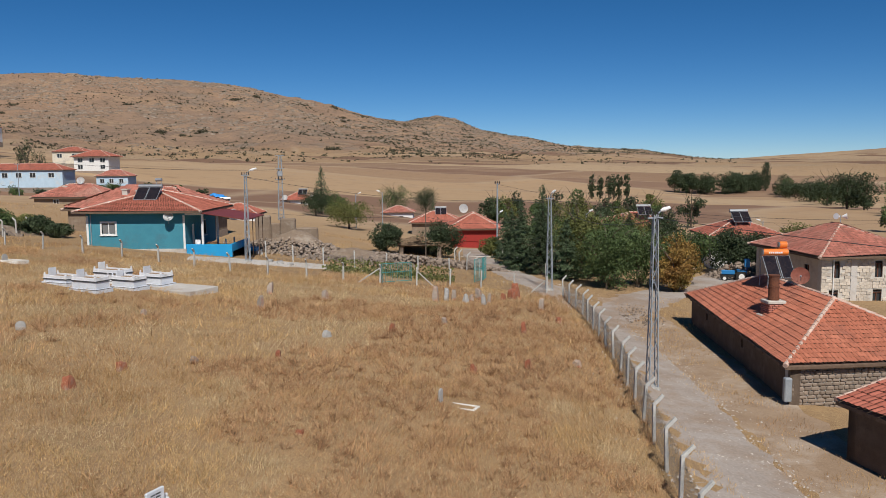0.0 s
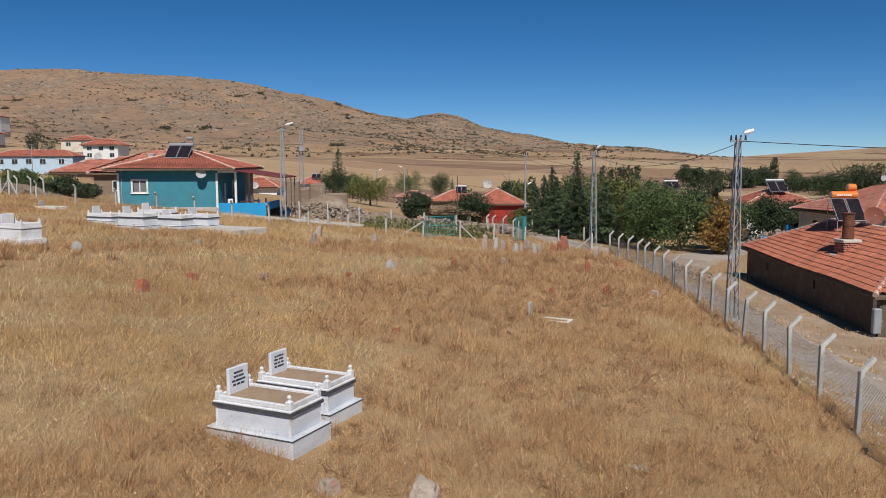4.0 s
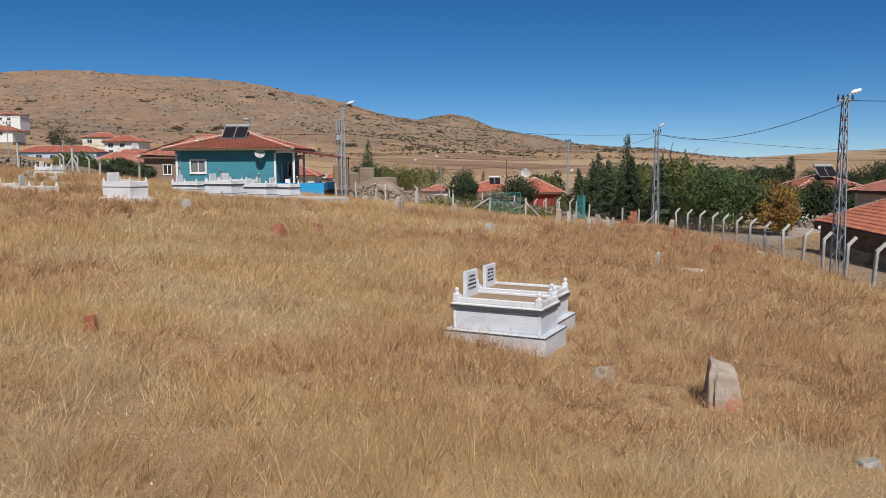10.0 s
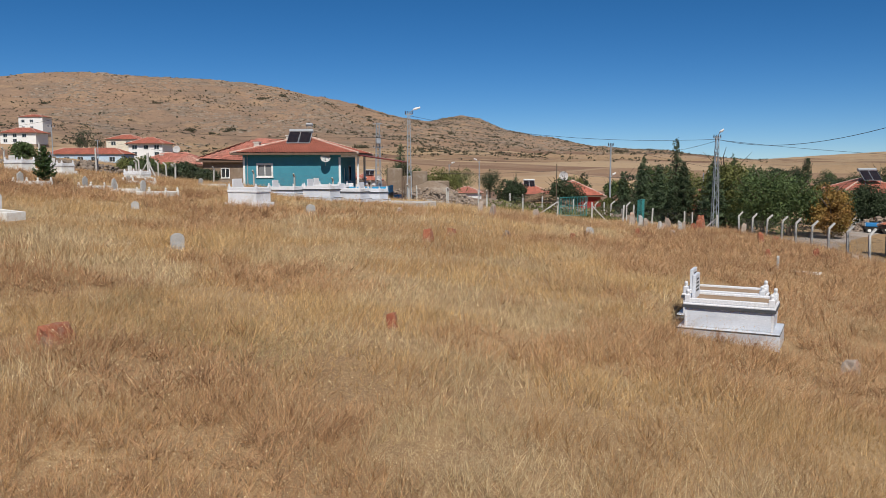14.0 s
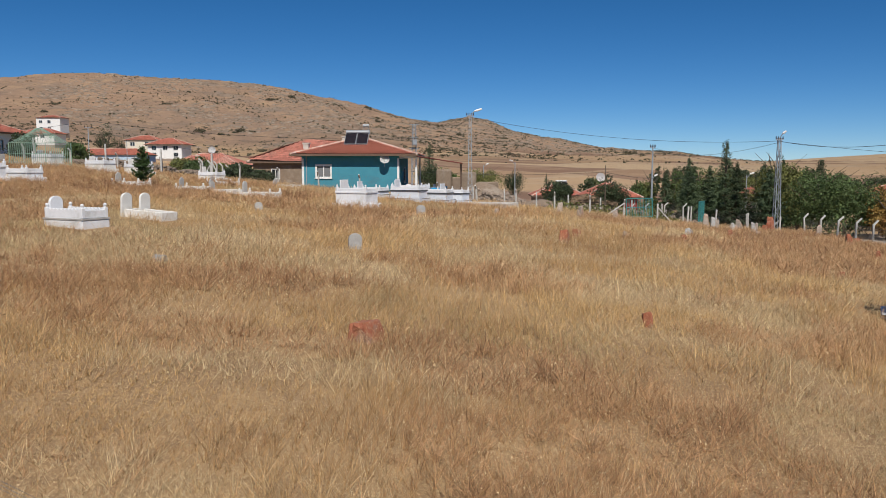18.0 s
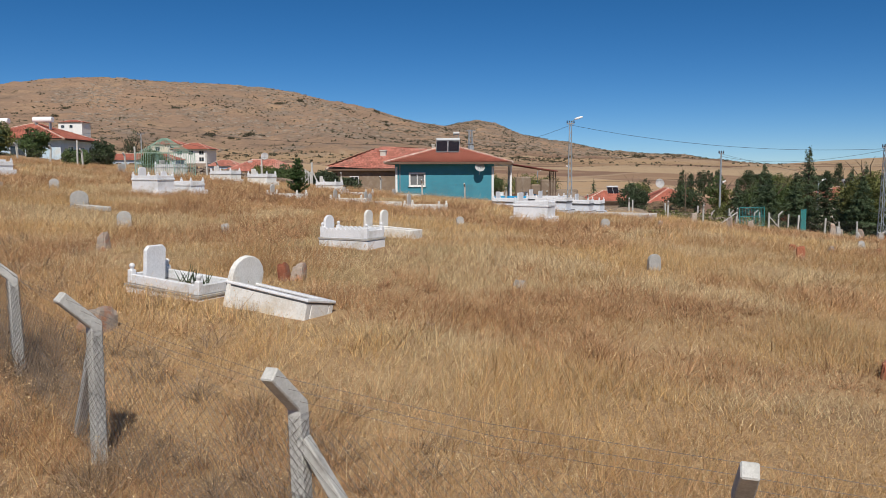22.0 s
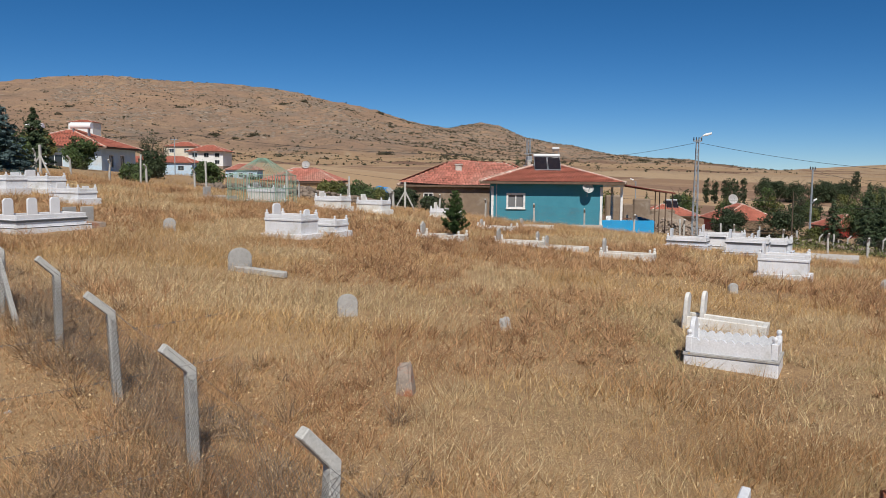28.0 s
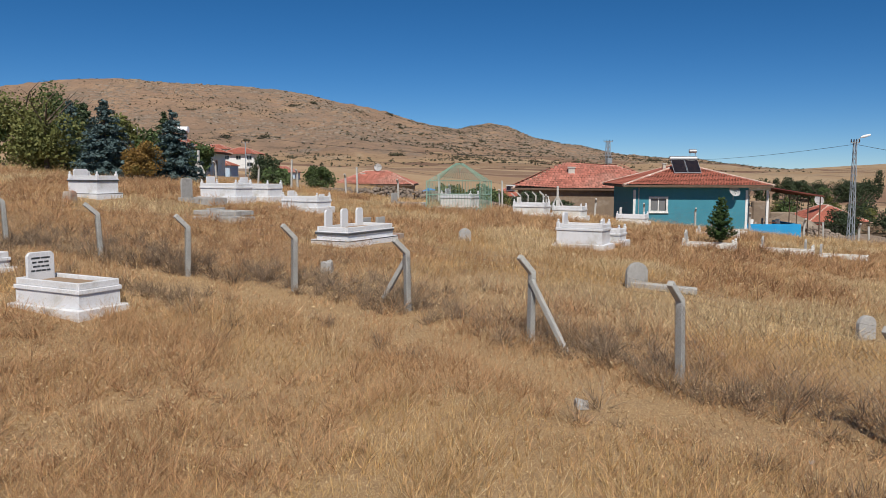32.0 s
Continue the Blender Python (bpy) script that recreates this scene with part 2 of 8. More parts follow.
L_GREEN = leaf_mat("leaf_green", (0.058, 0.092, 0.033), (0.096, 0.134, 0.046))
L_DARK = leaf_mat("leaf_dark_green", (0.038, 0.056, 0.028), (0.060, 0.082, 0.038))
L_OLIVE = leaf_mat("leaf_olive", (0.115, 0.130, 0.040), (0.170, 0.172, 0.056))
L_SPRUCE = leaf_mat("needle_green", (0.062, 0.094, 0.046), (0.095, 0.130, 0.066))
L_BLUE = leaf_mat("needle_blue", (0.065, 0.105, 0.105), (0.105, 0.155, 0.152))
L_PINE = leaf_mat("needle_pine", (0.045, 0.080, 0.022), (0.070, 0.110, 0.035))
L_AUTUMN = leaf_mat("leaf_autumn", (0.23, 0.115, 0.035), (0.28, 0.19, 0.05), (0.14, 0.15, 0.045))
L_RUSTY = leaf_mat("leaf_rusty", (0.196, 0.111, 0.031), (0.255, 0.162, 0.043), (0.119, 0.119, 0.034))
L_SCRUB = leaf_mat("leaf_scrub", (0.058, 0.055, 0.032), (0.090, 0.080, 0.048))
M_GRASS = mat("dry_grass", (0.640, 0.436, 0.203), (0.530, 0.346, 0.156), 0.22, 0.8, 0.0, 1.3, (0.345, 0.198, 0.095), 0.58, island=0.45, translucent=0.18, spec=0.2)
M_STRAW = mat("pale_straw", (0.625, 0.490, 0.300), (0.500, 0.382, 0.215), 0.35, 0.8, 0.0, 1.6, (0.370, 0.295, 0.145), 0.3, island=0.5, translucent=0.18, spec=0.2)
M_WEED = mat("dry_weed", (0.415, 0.240, 0.124), (0.505, 0.308, 0.162), 0.3, 0.85, 0.0, 1.5, (0.305, 0.162, 0.084), 0.45, island=0.5, translucent=0.12, spec=0.15)
M_BUSH = mat("thistle_clump", (0.365, 0.214, 0.115), (0.465, 0.290, 0.160), 0.4, 0.9, 0.0, 2.0, (0.270, 0.144, 0.078), 0.45, island=0.5, translucent=0.08, spec=0.1)
M_FENCEWEED = mat("grey_brown_weed", (0.235, 0.165, 0.112), (0.315, 0.228, 0.152), 0.4, 0.9, 0.0, 2.0, (0.150, 0.100, 0.068), 0.45, island=0.5, translucent=0.06, spec=0.1)
M_SEED = mat("seed_heads", (0.60, 0.46, 0.275), (0.50, 0.365, 0.205), 0.4, 0.85, 0.0, 2.0, island=0.35, translucent=0.15, spec=0.15)


def ground_material():
    m = bpy.data.materials.new("ground_earth")
    m.use_nodes = True
    nt = m.node_tree
    b = nt.nodes["Principled BSDF"]
    b.inputs["Roughness"].default_value, b.inputs["Specular IOR Level"].default_value = 0.95, 0.1
    tc = nt.nodes.new("ShaderNodeTexCoord")
    sep = nt.nodes.new("ShaderNodeSeparateXYZ")
    nt.links.new(tc.outputs["Object"], sep.inputs[0])

    def noise_of(scale, detail=6.0, rough=0.6, stretch=None):
        n = node(nt, "ShaderNodeTexNoise", Scale=scale, Detail=detail, Roughness=rough)
        if stretch:
            mp = nt.nodes.new("ShaderNodeMapping")
            mp.inputs["Scale"].default_value = stretch
            mp.inputs["Rotation"].default_value = (0, 0, radians(12))
            nt.links.new(tc.outputs["Object"], mp.inputs[0])
            nt.links.new(mp.outputs[0], n.inputs["Vector"])
        else:
            nt.links.new(tc.outputs["Object"], n.inputs["Vector"])
        return n.outputs[0]

    def ranged(src, a, c, lo=0.0, hi=1.0):
        r = nt.nodes.new("ShaderNodeMapRange")
        for i, v in enumerate((a, c, lo, hi)):
            r.inputs[i + 1].default_value = v
        nt.links.new(src, r.inputs[0])
        return r.outputs[0]

    def mixed(f, a, c):
        x = nt.nodes.new("ShaderNodeMixRGB")
        nt.links.new(f, x.inputs[0])
        for i, v in ((1, a), (2, c)):
            if isinstance(v, tuple):
                x.inputs[i].default_value = rgb(v)
            else:
                nt.links.new(v, x.inputs[i])
        return x.outputs[0]

    # thatch of the cemetery: golden, brown and bare patches
    near = mixed(ranged(noise_of(0.16), 0.38, 0.62), (0.30, 0.200, 0.110), (0.225, 0.140, 0.078))
    near = mixed(ranged(noise_of(2.3, 8, 0.7), 0.45, 0.7), near, (0.37, 0.24, 0.122))
    near = mixed(ranged(noise_of(0.5, 7, 0.7), 0.60, 0.72), near, (0.27, 0.185, 0.115))
    near = mixed(ranged(noise_of(30.0, 5, 0.8), 0.50, 0.62), near, (0.48, 0.345, 0.19))
    near = mixed(ranged(noise_of(22.0, 5, 0.8), 0.56, 0.66), near, (0.17, 0.10, 0.055))
    # stubble fields and ploughed parcels of the valley
    mp = nt.nodes.new("ShaderNodeMapping")
    mp.inputs["Scale"].default_value, mp.inputs["Rotation"].default_value = (0.0042, 0.0085, 0.004), (0, 0, radians(14))
    wv = nt.nodes.new("ShaderNodeMixRGB")
    wv.blend_type, wv.inputs[0].default_value = "ADD", 0.16
    nz = node(nt, "ShaderNodeTexNoise", Scale=0.012, Detail=3.0)
    nt.links.new(tc.outputs["Object"], nz.inputs["Vector"])
    nt.links.new(tc.outputs["Object"], mp.inputs[0])
    nt.links.new(mp.outputs[0], wv.inputs[1])
    nt.links.new(nz.outputs["Color"], wv.inputs[2])
    vor = node(nt, "ShaderNodeTexVoronoi", Scale=1.0)
    nt.links.new(wv.outputs[0], vor.inputs["Vector"])
    cell = nt.nodes.new("ShaderNodeSeparateColor")
    nt.links.new(vor.outputs["Color"], cell.inputs[0])
    field = mixed(ranged(cell.outputs[0], 0.3, 0.7), (0.40, 0.272, 0.160), (0.215, 0.130, 0.088))
    field = mixed(ranged(cell.outputs[1], 0.55, 0.8, 0.0, 0.8), field, (0.43, 0.315, 0.20))
    vor2 = node(nt, "ShaderNodeTexVoronoi", Scale=1.0)
    vor2.feature = "DISTANCE_TO_EDGE"
    nt.links.new(wv.outputs[0], vor2.inputs["Vector"])
    field = mixed(ranged(vor2.outputs["Distance"], 0.03, 0.0, 0.0, 0.7), field, (0.40, 0.30, 0.20))
    field = mixed(ranged(noise_of(0.016, 7, 0.7, (0.5, 1.6, 1)), 0.52, 0.64, 0.0, 0.45), field, (0.40, 0.285, 0.178))
    field = mixed(ranged(noise_of(0.10, 8, 0.75), 0.52, 0.72, 0.0, 0.8), field, (0.23, 0.150, 0.095))
    # stony hillside: brown turf, grey scree, dark ledges along the contours
    hill = mixed(ranged(noise_of(0.0035, 7, 0.65), 0.38, 0.62), (0.330, 0.212, 0.138), (0.245, 0.172, 0.124))
    hill = mixed(ranged(noise_of(0.013, 7, 0.7), 0.50, 0.64, 0.0, 0.8), hill, (0.375, 0.250, 0.155))
    hill = mixed(ranged(noise_of(0.008, 8, 0.75), 0.54, 0.66, 0.0, 0.85), hill, (0.235, 0.190, 0.150))
    hill = mixed(ranged(noise_of(0.010, 9, 0.8, (0.55, 0.55, 7.0)), 0.54, 0.66, 0.0, 0.9), hill, (0.155, 0.112, 0.084))
    hill = mixed(ranged(noise_of(0.045, 9, 0.9), 0.54, 0.64, 0.0, 0.9), hill, (0.100, 0.082, 0.058))
    hill = mixed(ranged(noise_of(0.030, 8, 0.9, (1, 1, 3)), 0.58, 0.67), hill, (0.40, 0.335, 0.265))
    d1 = nt.nodes.new("ShaderNodeVectorMath")
    d1.operation = "LENGTH"
    nt.links.new(tc.outputs["Object"], d1.inputs[0])
    wob = nt.nodes.new("ShaderNodeMath")
    wob.operation = "MULTIPLY_ADD"
    nt.links.new(noise_of(0.012, 5), wob.inputs[0])
    wob.inputs[1].default_value = 90.0
    nt.links.new(sep.outputs["Z"], wob.inputs[2])
    col = mixed(ranged(d1.outputs["Value"], 70, 150), near, field)
    col = mixed(ranged(wob.outputs[0], 72, 98), col, hill)
    nt.links.new(col, b.inputs["Base Color"])
    bp = node(nt, "ShaderNodeBump", Strength=0.5, Distance=0.05)
    nt.links.new(noise_of(9.0, 8, 0.75), bp.inputs["Height"])
    bh = node(nt, "ShaderNodeBump", Strength=0.8, Distance=9.0)
    nt.links.new(noise_of(0.03, 9, 0.75), bh.inputs["Height"])
    nt.links.new(ranged(d1.outputs["Value"], 500, 1200, 0.0, 0.9), bh.inputs["Strength"])
    nt.links.new(bp.outputs[0], bh.inputs["Normal"])
    nt.links.new(bh.outputs[0], b.inputs["Normal"])
    return m


M_GROUND = ground_material()


# ---- building blocks ----
def smooth(v):
    v = np.clip(v, 0, 1)
    return v * v * (3 - 2 * v)


def vnoise(x, y, seed=0):
    """Value noise on arrays, 0 to 1."""
    xi, yi = np.floor(x).astype(np.int64), np.floor(y).astype(np.int64)
    fx, fy = smooth(x - xi), smooth(y - yi)

    def hsh(a, c):
        n = (a * 374761393 + c * 668265263 + seed * 974634777) & 0x7FFFFFFF
        n = ((n ^ (n >> 13)) * 1274126177) & 0x7FFFFFFF
        return ((n ^ (n >> 16)) & 0xFFFF) / 65535.0
    return (hsh(xi, yi) * (1 - fx) + hsh(xi + 1, yi) * fx) * (1 - fy) + (hsh(xi, yi + 1) * (1 - fx) + hsh(xi + 1, yi + 1) * fx) * fy


def fbm(x, y, octaves=4, seed=0):
    s, a, f = 0.0, 0.5, 1.0
    for i in range(octaves):
        s = s + a * vnoise(x * f, y * f, seed + i)
        a, f = a * 0.5, f * 2.03
    return s / (1 - 0.5 ** octaves)


# the land: a gentle slope under the cemetery, a valley behind the village, a bare hill beyond
SLOPE = (-1.0039, -2.9385, 0.8001, -1.6517, -0.9816, -0.4298, -0.1061, 0.6499, 0.4549)
COL_U = np.array([-600.0, -100, 200, 500, 780, 1000, 1250, 1568, 2100])
# heights on rings round the start, in metres; further out as rise over the eye's level in thousandths of 1.414
NODE_R = np.array([60.0, 110, 200, 285, 350, 600, 1000, 1500, 2000, 2400])
COL_Z = np.array([[4.2, 4.6, 5, 4, 10, 30], [4.0, 4.4, 2.5, -1.5, 9, 22], [2.0, 2.2, 1.0, -1.0, 6, 11], [0.3, 0.0, -1.0, -1.5, 0.5, 6],
                  [-1.5, -3.6, -6.0, -6.5, -6.5, -4], [-2.5, -4.2, -6.5, -7, -7, -7], [-2.6, -4.2, -6.5, -8, -9.5, -15], [-3, -4.5, -8, -9.5, -11, -17], [-3, -5, -9, -9, -9, -8]])
COL_E = np.array([[50, 66, 88, 118], [36, 46, 74, 112], [13, 30, 66, 112], [12, 32, 68, 100], [5, 16, 32, 44], [1, 9, 17, 21], [-9, 0, 3, 6], [-14, 0, 9, 16], [0, 8, 16, 24]])
SKY_U = np.array([-600.0, -150, -80, 0, 100, 150, 200, 300, 400, 450, 500, 560, 600, 650, 700, 722, 750, 775, 805, 850, 900, 930, 1000, 1080, 1130, 1180, 1220, 1280, 1350, 1450, 1568, 2100]) - 4
SKY_Y = np.array([141.0, 141, 151, 160, 163, 160, 154, 151, 141, 133, 121, 111, 101, 85, 75, 73, 80, 84, 79, 59, 48, 45, 29, 23, 23, 15, 8, 4, 10, 16, 24, 34])
RIDGE_U = np.array([-600.0, 200, 500, 690, 760, 1000, 1230, 1300, 2100])
RIDGE_R = np.array([2800.0, 2800, 2850, 3000, 3250, 3150, 3000, 2700, 2600])


def land(x, y):
    x, y = np.asarray(x, float), np.asarray(y, float)
    cx, cy = np.clip(x, -78, 19) / 30, np.clip(y, -12, 84) / 30
    near = sum(k * v for k, v in zip(SLOPE, (1, cx, cy, cx * cx, cx * cy, cy * cy, cx ** 3, cx * cx * cy, cx * cy * cy)))
    near = near + 0.10 * (fbm(x / 2.3, y / 2.3, 3, 5) - 0.5) + 0.05 * (fbm(x / 0.6, y / 0.6, 2, 6) - 0.5)
    r = np.hypot(x, y)
    a = np.clip(np.degrees(np.arctan2(x, y)), -62, 62)
    u = 784 + 1414 * np.tan(np.radians(a))
    rr = np.interp(u, RIDGE_U, RIDGE_R)
    sk = 8 + np.interp(u, SKY_U, SKY_Y) / 1414 * rr * np.cos(np.radians(a))
    zs = [np.interp(u, COL_U, COL_Z[:, i]) for i in range(6)]
    zs += [8 + np.interp(u, COL_U, COL_E[:, i]) / 1414 * NODE_R[6 + i] * np.cos(np.radians(a)) for i in range(4)]
    out = zs[0]
    lr = np.log(np.maximum(r, 1))
    for i in range(len(NODE_R) - 1):
        f = np.clip((lr - math.log(NODE_R[i])) / (math.log(NODE_R[i + 1]) - math.log(NODE_R[i])), 0, 1)
        out = np.where(r >= NODE_R[i], zs[i] * (1 - f) + zs[i + 1] * f, out)
    f = np.clip((r - 2400) / (rr - 2400), 0, 1)
    out = np.where(r > 2400, zs[-1] * (1 - f) + sk * f, out)
    out = np.where(r > rr, sk - (r - rr) * 0.12, out)
    rough = smooth((r - 250) / 900) * np.clip((out + 10) / 60, 0.12, 1)
    ribs = 1 - np.abs(2 * fbm(x / 240 + 3, y / 420, 4, 13) - 1)
    bumps = (fbm(x / 300, y / 300, 5, 11) - 0.62) * 34 + (ribs - 0.8) * 22 + (fbm(x / 60, y / 60, 4, 12) - 0.5) * 13
    edge = 1 - 0.85 * np.exp(-((r - rr) / 230) ** 2)
    out = out + rough * bumps * edge
    out = out + np.where(np.abs(r - rr) < 400, (fbm(x / 27, y / 27, 3, 14) - 0.45) * 8 * smooth((sk - 20) / 60), 0)
    out = out * smooth((y + 220) / 220 + 0.25)
    d = np.hypot(np.maximum(np.maximum(-64 - x, x - 13), 0), np.maximum(np.maximum(-6 - y, y - 72), 0))
    w = smooth(d / 34)
    for bx, by, bz, bs in ((-28, 10, 0.30, 6.0), (-17, 44, 0.18, 7.0), (-40, 49, 0.18, 6.0), (-20, 1, -0.32, 5.0), (-5, 14, -0.10, 4.0), (-59, 42, 0.45, 7.0), (-46, 31, 0.20, 5.0), (-19.6, 11, -0.15, 1.2)):
        near = near + bz * np.exp(-((x - bx) ** 2 + (y - by) ** 2) / (2 * bs * bs))
    # the bank down to the lane
    lx = np.interp(y, [2, 24, 38, 52, 61], [4.6, 7.4, 8.9, 9.6, 9.4])
    crest = 0.34 * np.exp(-((x - lx + 3.6) / 2.6) ** 2) * smooth((y - 8) / 12) * (1 - smooth((y - 52) / 12))
    bank = -crest + 0.5 * smooth((x - lx - 0.15) / 1.0) * (1 - smooth((x - 12.5) / 5)) * (1 - smooth((y - 58) / 10))
    return near * (1 - w) + out * w - bank


def ground_z(x, y):
    return float(land(x, y))


def bm_new():
    return bmesh.new()


def box(bm, x0, x1, y0, y1, z0, z1, bevel=0.0, m=None):
    r = bmesh.ops.create_cube(bm, size=1.0)
    vs = r["verts"]
    for v in vs:
        v.co = Vector(((x0 + x1) / 2 + v.co.x * (x1 - x0), (y0 + y1) / 2 + v.co.y * (y1 - y0), (z0 + z1) / 2 + v.co.z * (z1 - z0)))
    if bevel:
        es = {e for v in vs for e in v.link_edges}
        r2 = bmesh.ops.bevel(bm, geom=list(es), offset=bevel, segments=1, affect="EDGES")
        vs = list({v for f in r2["faces"] for v in f.verts})
    if m is not None:
        bmesh.ops.transform(bm, matrix=m, verts=list({v for v in vs if v.is_valid}))
    return bm


def tube(bm, p, q, r0, r1=None, seg=8, caps=True):
    r1 = r0 if r1 is None else r1
    p, q = Vector(p), Vector(q)
    axis = (q - p).normalized()
    s = axis.orthogonal().normalized()
    t = axis.cross(s)
    ra = [bm.verts.new(p + (s * math.cos(2 * math.pi * i / seg) + t * math.sin(2 * math.pi * i / seg)) * r0) for i in range(seg)]
    rb = [bm.verts.new(q + (s * math.cos(2 * math.pi * i / seg) + t * math.sin(2 * math.pi * i / seg)) * r1) for i in range(seg)]
    for i in range(seg):
        bm.faces.new((ra[i], ra[(i + 1) % seg], rb[(i + 1) % seg], rb[i]))
    if caps:
        bm.faces.new(ra[::-1])
        bm.faces.new(rb)
    return bm


def ball(bm, c, r, seg=10, sz=1.0):
    bmesh.ops.create_uvsphere(bm, u_segments=seg, v_segments=max(5, seg // 2 + 1), radius=r, matrix=Matrix.Translation(c) @ Matrix.Diagonal((1, 1, sz, 1)))
    return bm


def prism(bm, pts, y0, y1):
    """Extrude an outline in x, z along y."""
    a = [bm.verts.new((x, y0, z)) for x, z in pts]
    b = [bm.verts.new((x, y1, z)) for x, z in pts]
    n = len(pts)
    bm.faces.new(a)
    bm.faces.new(b[::-1])
    for i in range(n):
        bm.faces.new((a[i], b[i], b[(i + 1) % n], a[(i + 1) % n]))
    bmesh.ops.recalc_face_normals(bm, faces=bm.faces[:])
    return bm


def mesh_obj(name, bm, material, flat=True):
    me = bpy.data.meshes.new(name)
    bm.to_mesh(me)
    bm.free()
    me.materials.append(material)
    return new(name, me)


def part(name, bm, material, parent, label="", loc=None):
    ob = mesh_obj(name, bm, material)
    ob.parent = parent
    if loc is not None:
        ob.matrix_basis = loc
    if label:
        tagged(ob, label=label)
    return ob


def share(name, src, parent, m):
    """One more part on the mesh of another."""
    ob = new(name, src.data)
    ob.parent = parent
    ob.matrix_basis = m
    return ob


def np_mesh(name, verts, faces, material):
    """A mesh from arrays; faces all have the same number of corners."""
    verts, faces = np.asarray(verts, np.float32), np.asarray(faces, np.int32)
    me = bpy.data.meshes.new(name)
    n, k = faces.shape
    me.vertices.add(len(verts))
    me.vertices.foreach_set("co", verts.ravel())
    me.loops.add(n * k)
    me.loops.foreach_set("vertex_index", faces.ravel())
    me.polygons.add(n)
    me.polygons.foreach_set("loop_start", np.arange(0, n * k, k, dtype=np.int32))
    me.update(calc_edges=True)
    me.materials.append(material)
    return new(name, me)


def np_part(name, verts, faces, material, parent, label=""):
    ob = np_mesh(name, verts, faces, material)
    ob.parent = parent
    if label:
        tagged(ob, label=label)
    return ob


def thing(name, label, category, x, y, z, rz=0.0, group="", rx=0.0, ry=0.0):
    e = new(name)
    e.empty_display_size = 0.2
    e.matrix_basis = pose(x, y, z, rx, ry, rz)
    return tagged(e, label, category, group)


# ---- the ground ----
def build_ground():
    cx, cy = -22.0, -14.0
    ang = np.concatenate([np.linspace(-62, -37, 40)[:-1], np.linspace(-37, 37, 480), np.linspace(37, 62, 40)[1:], np.linspace(62, 298, 60)[1:-1]])
    rad = np.concatenate([[0.0], [0.02], np.geomspace(2.0, 900.0, 210), np.linspace(900, 3400, 150)[1:], [3700, 4000, 4700]])
    A, Rr = np.meshgrid(np.radians(ang), rad[1:])
    X, Y = cx + Rr * np.sin(A), cy + Rr * np.cos(A)
    na, nr = len(ang), len(rad) - 1
    V = np.stack([X, Y, land(X, Y)], -1).reshape(-1, 3)
    i = np.arange(nr - 1)[:, None] * na
    j = np.arange(na)[None, :]
    j2 = (j + 1) % na
    F = np.stack([i + j, i + na + j, i + na + j2, i + j2], -1).reshape(-1, 4)
    V = np.concatenate([V, [[cx, cy, ground_z(cx, cy)]]])
    c = len(V) - 1
    F = np.concatenate([F, np.stack([np.full(na, c), j[0], j2[0], j2[0]], -1)])
    ob = np_mesh("ground", V, F[:-na], M_GROUND)
    for p in ob.data.polygons:
        p.use_smooth = True
    return tagged(ob, "dry sloping earth with stubble fields and a bare stony hill", "ground", kind="structure")


build_ground()


def draped(name, centre, width, material, label, category, lift=0.05, n_across=7, step=1.0, seed=3):
    """A track laid on the land along a line, its edges sinking unevenly into the grass."""
    pts = []
    for (ax, ay), (bx, by) in zip(centre, centre[1:]):
        k = max(2, int(math.hypot(bx - ax, by - ay) / step))
        pts += [(ax + (bx - ax) * i / k, ay + (by - ay) * i / k) for i in range(k)]
    pts.append(centre[-1])
    P = np.array(pts)
    for _ in range(6):
        P[1:-1] = (P[:-2] + 2 * P[1:-1] + P[2:]) / 4
    T = np.gradient(P, axis=0)
    T /= np.linalg.norm(T, axis=1)[:, None]
    N = np.stack([T[:, 1], -T[:, 0]], -1)
    rng = np.random.default_rng(seed)
    V = []
    for k in range(n_across):
        s = k / (n_across - 1) * 2 - 1
        wob = (rng.random(len(P)) - 0.5) * (0.5 if abs(s) > 0.9 else 0.05)
        Q = P + N * (s * width / 2 + wob)[:, None] if np.ndim(wob) else P
        z = land(Q[:, 0], Q[:, 1]) + np.where(abs(s) > 0.9, -0.04, lift * (1 - 0.5 * s * s))
        V.append(np.column_stack([Q, z]))
    V = np.stack(V, 1).reshape(-1, 3)
    i = np.arange(len(P) - 1)[:, None] * n_across
    j = np.arange(n_across - 1)[None]
    F = np.stack([i + j, i + j + 1, i + j + 1 + n_across, i + j + n_across], -1).reshape(-1, 4)
    ob = np_mesh(name, V, F, material)
    for p in ob.data.polygons:
        p.use_smooth = True
    return tagged(ob, label, category, kind="structure")


ROAD_LINE = [(9.2, 8), (9.8, 16), (10.1, 23), (10.4, 30), (10.9, 38), (11.2, 46), (10.8, 55), (8.6, 66), (6.2, 76), (4.6, 88), (4.2, 100), (4.5, 112)]
draped("road", ROAD_LINE, 4.3, M_ROAD, "pale dusty gravel village lane", "road")
draped("road_branch", [(10.6, 54), (15, 62), (20, 70), (27, 79), (36, 88), (50, 100)], 5.0, M_ROAD, "pale dusty gravel side lane", "road", lift=0.06, seed=8)

draped("verge", [(13.6, 8), (14.0, 22), (14.3, 34), (14.2, 46), (14.0, 56), (14.4, 64)], 4.6, M_VERGE, "bare stony earth verge between the lane and the barn", "verge", lift=0.03, seed=12)


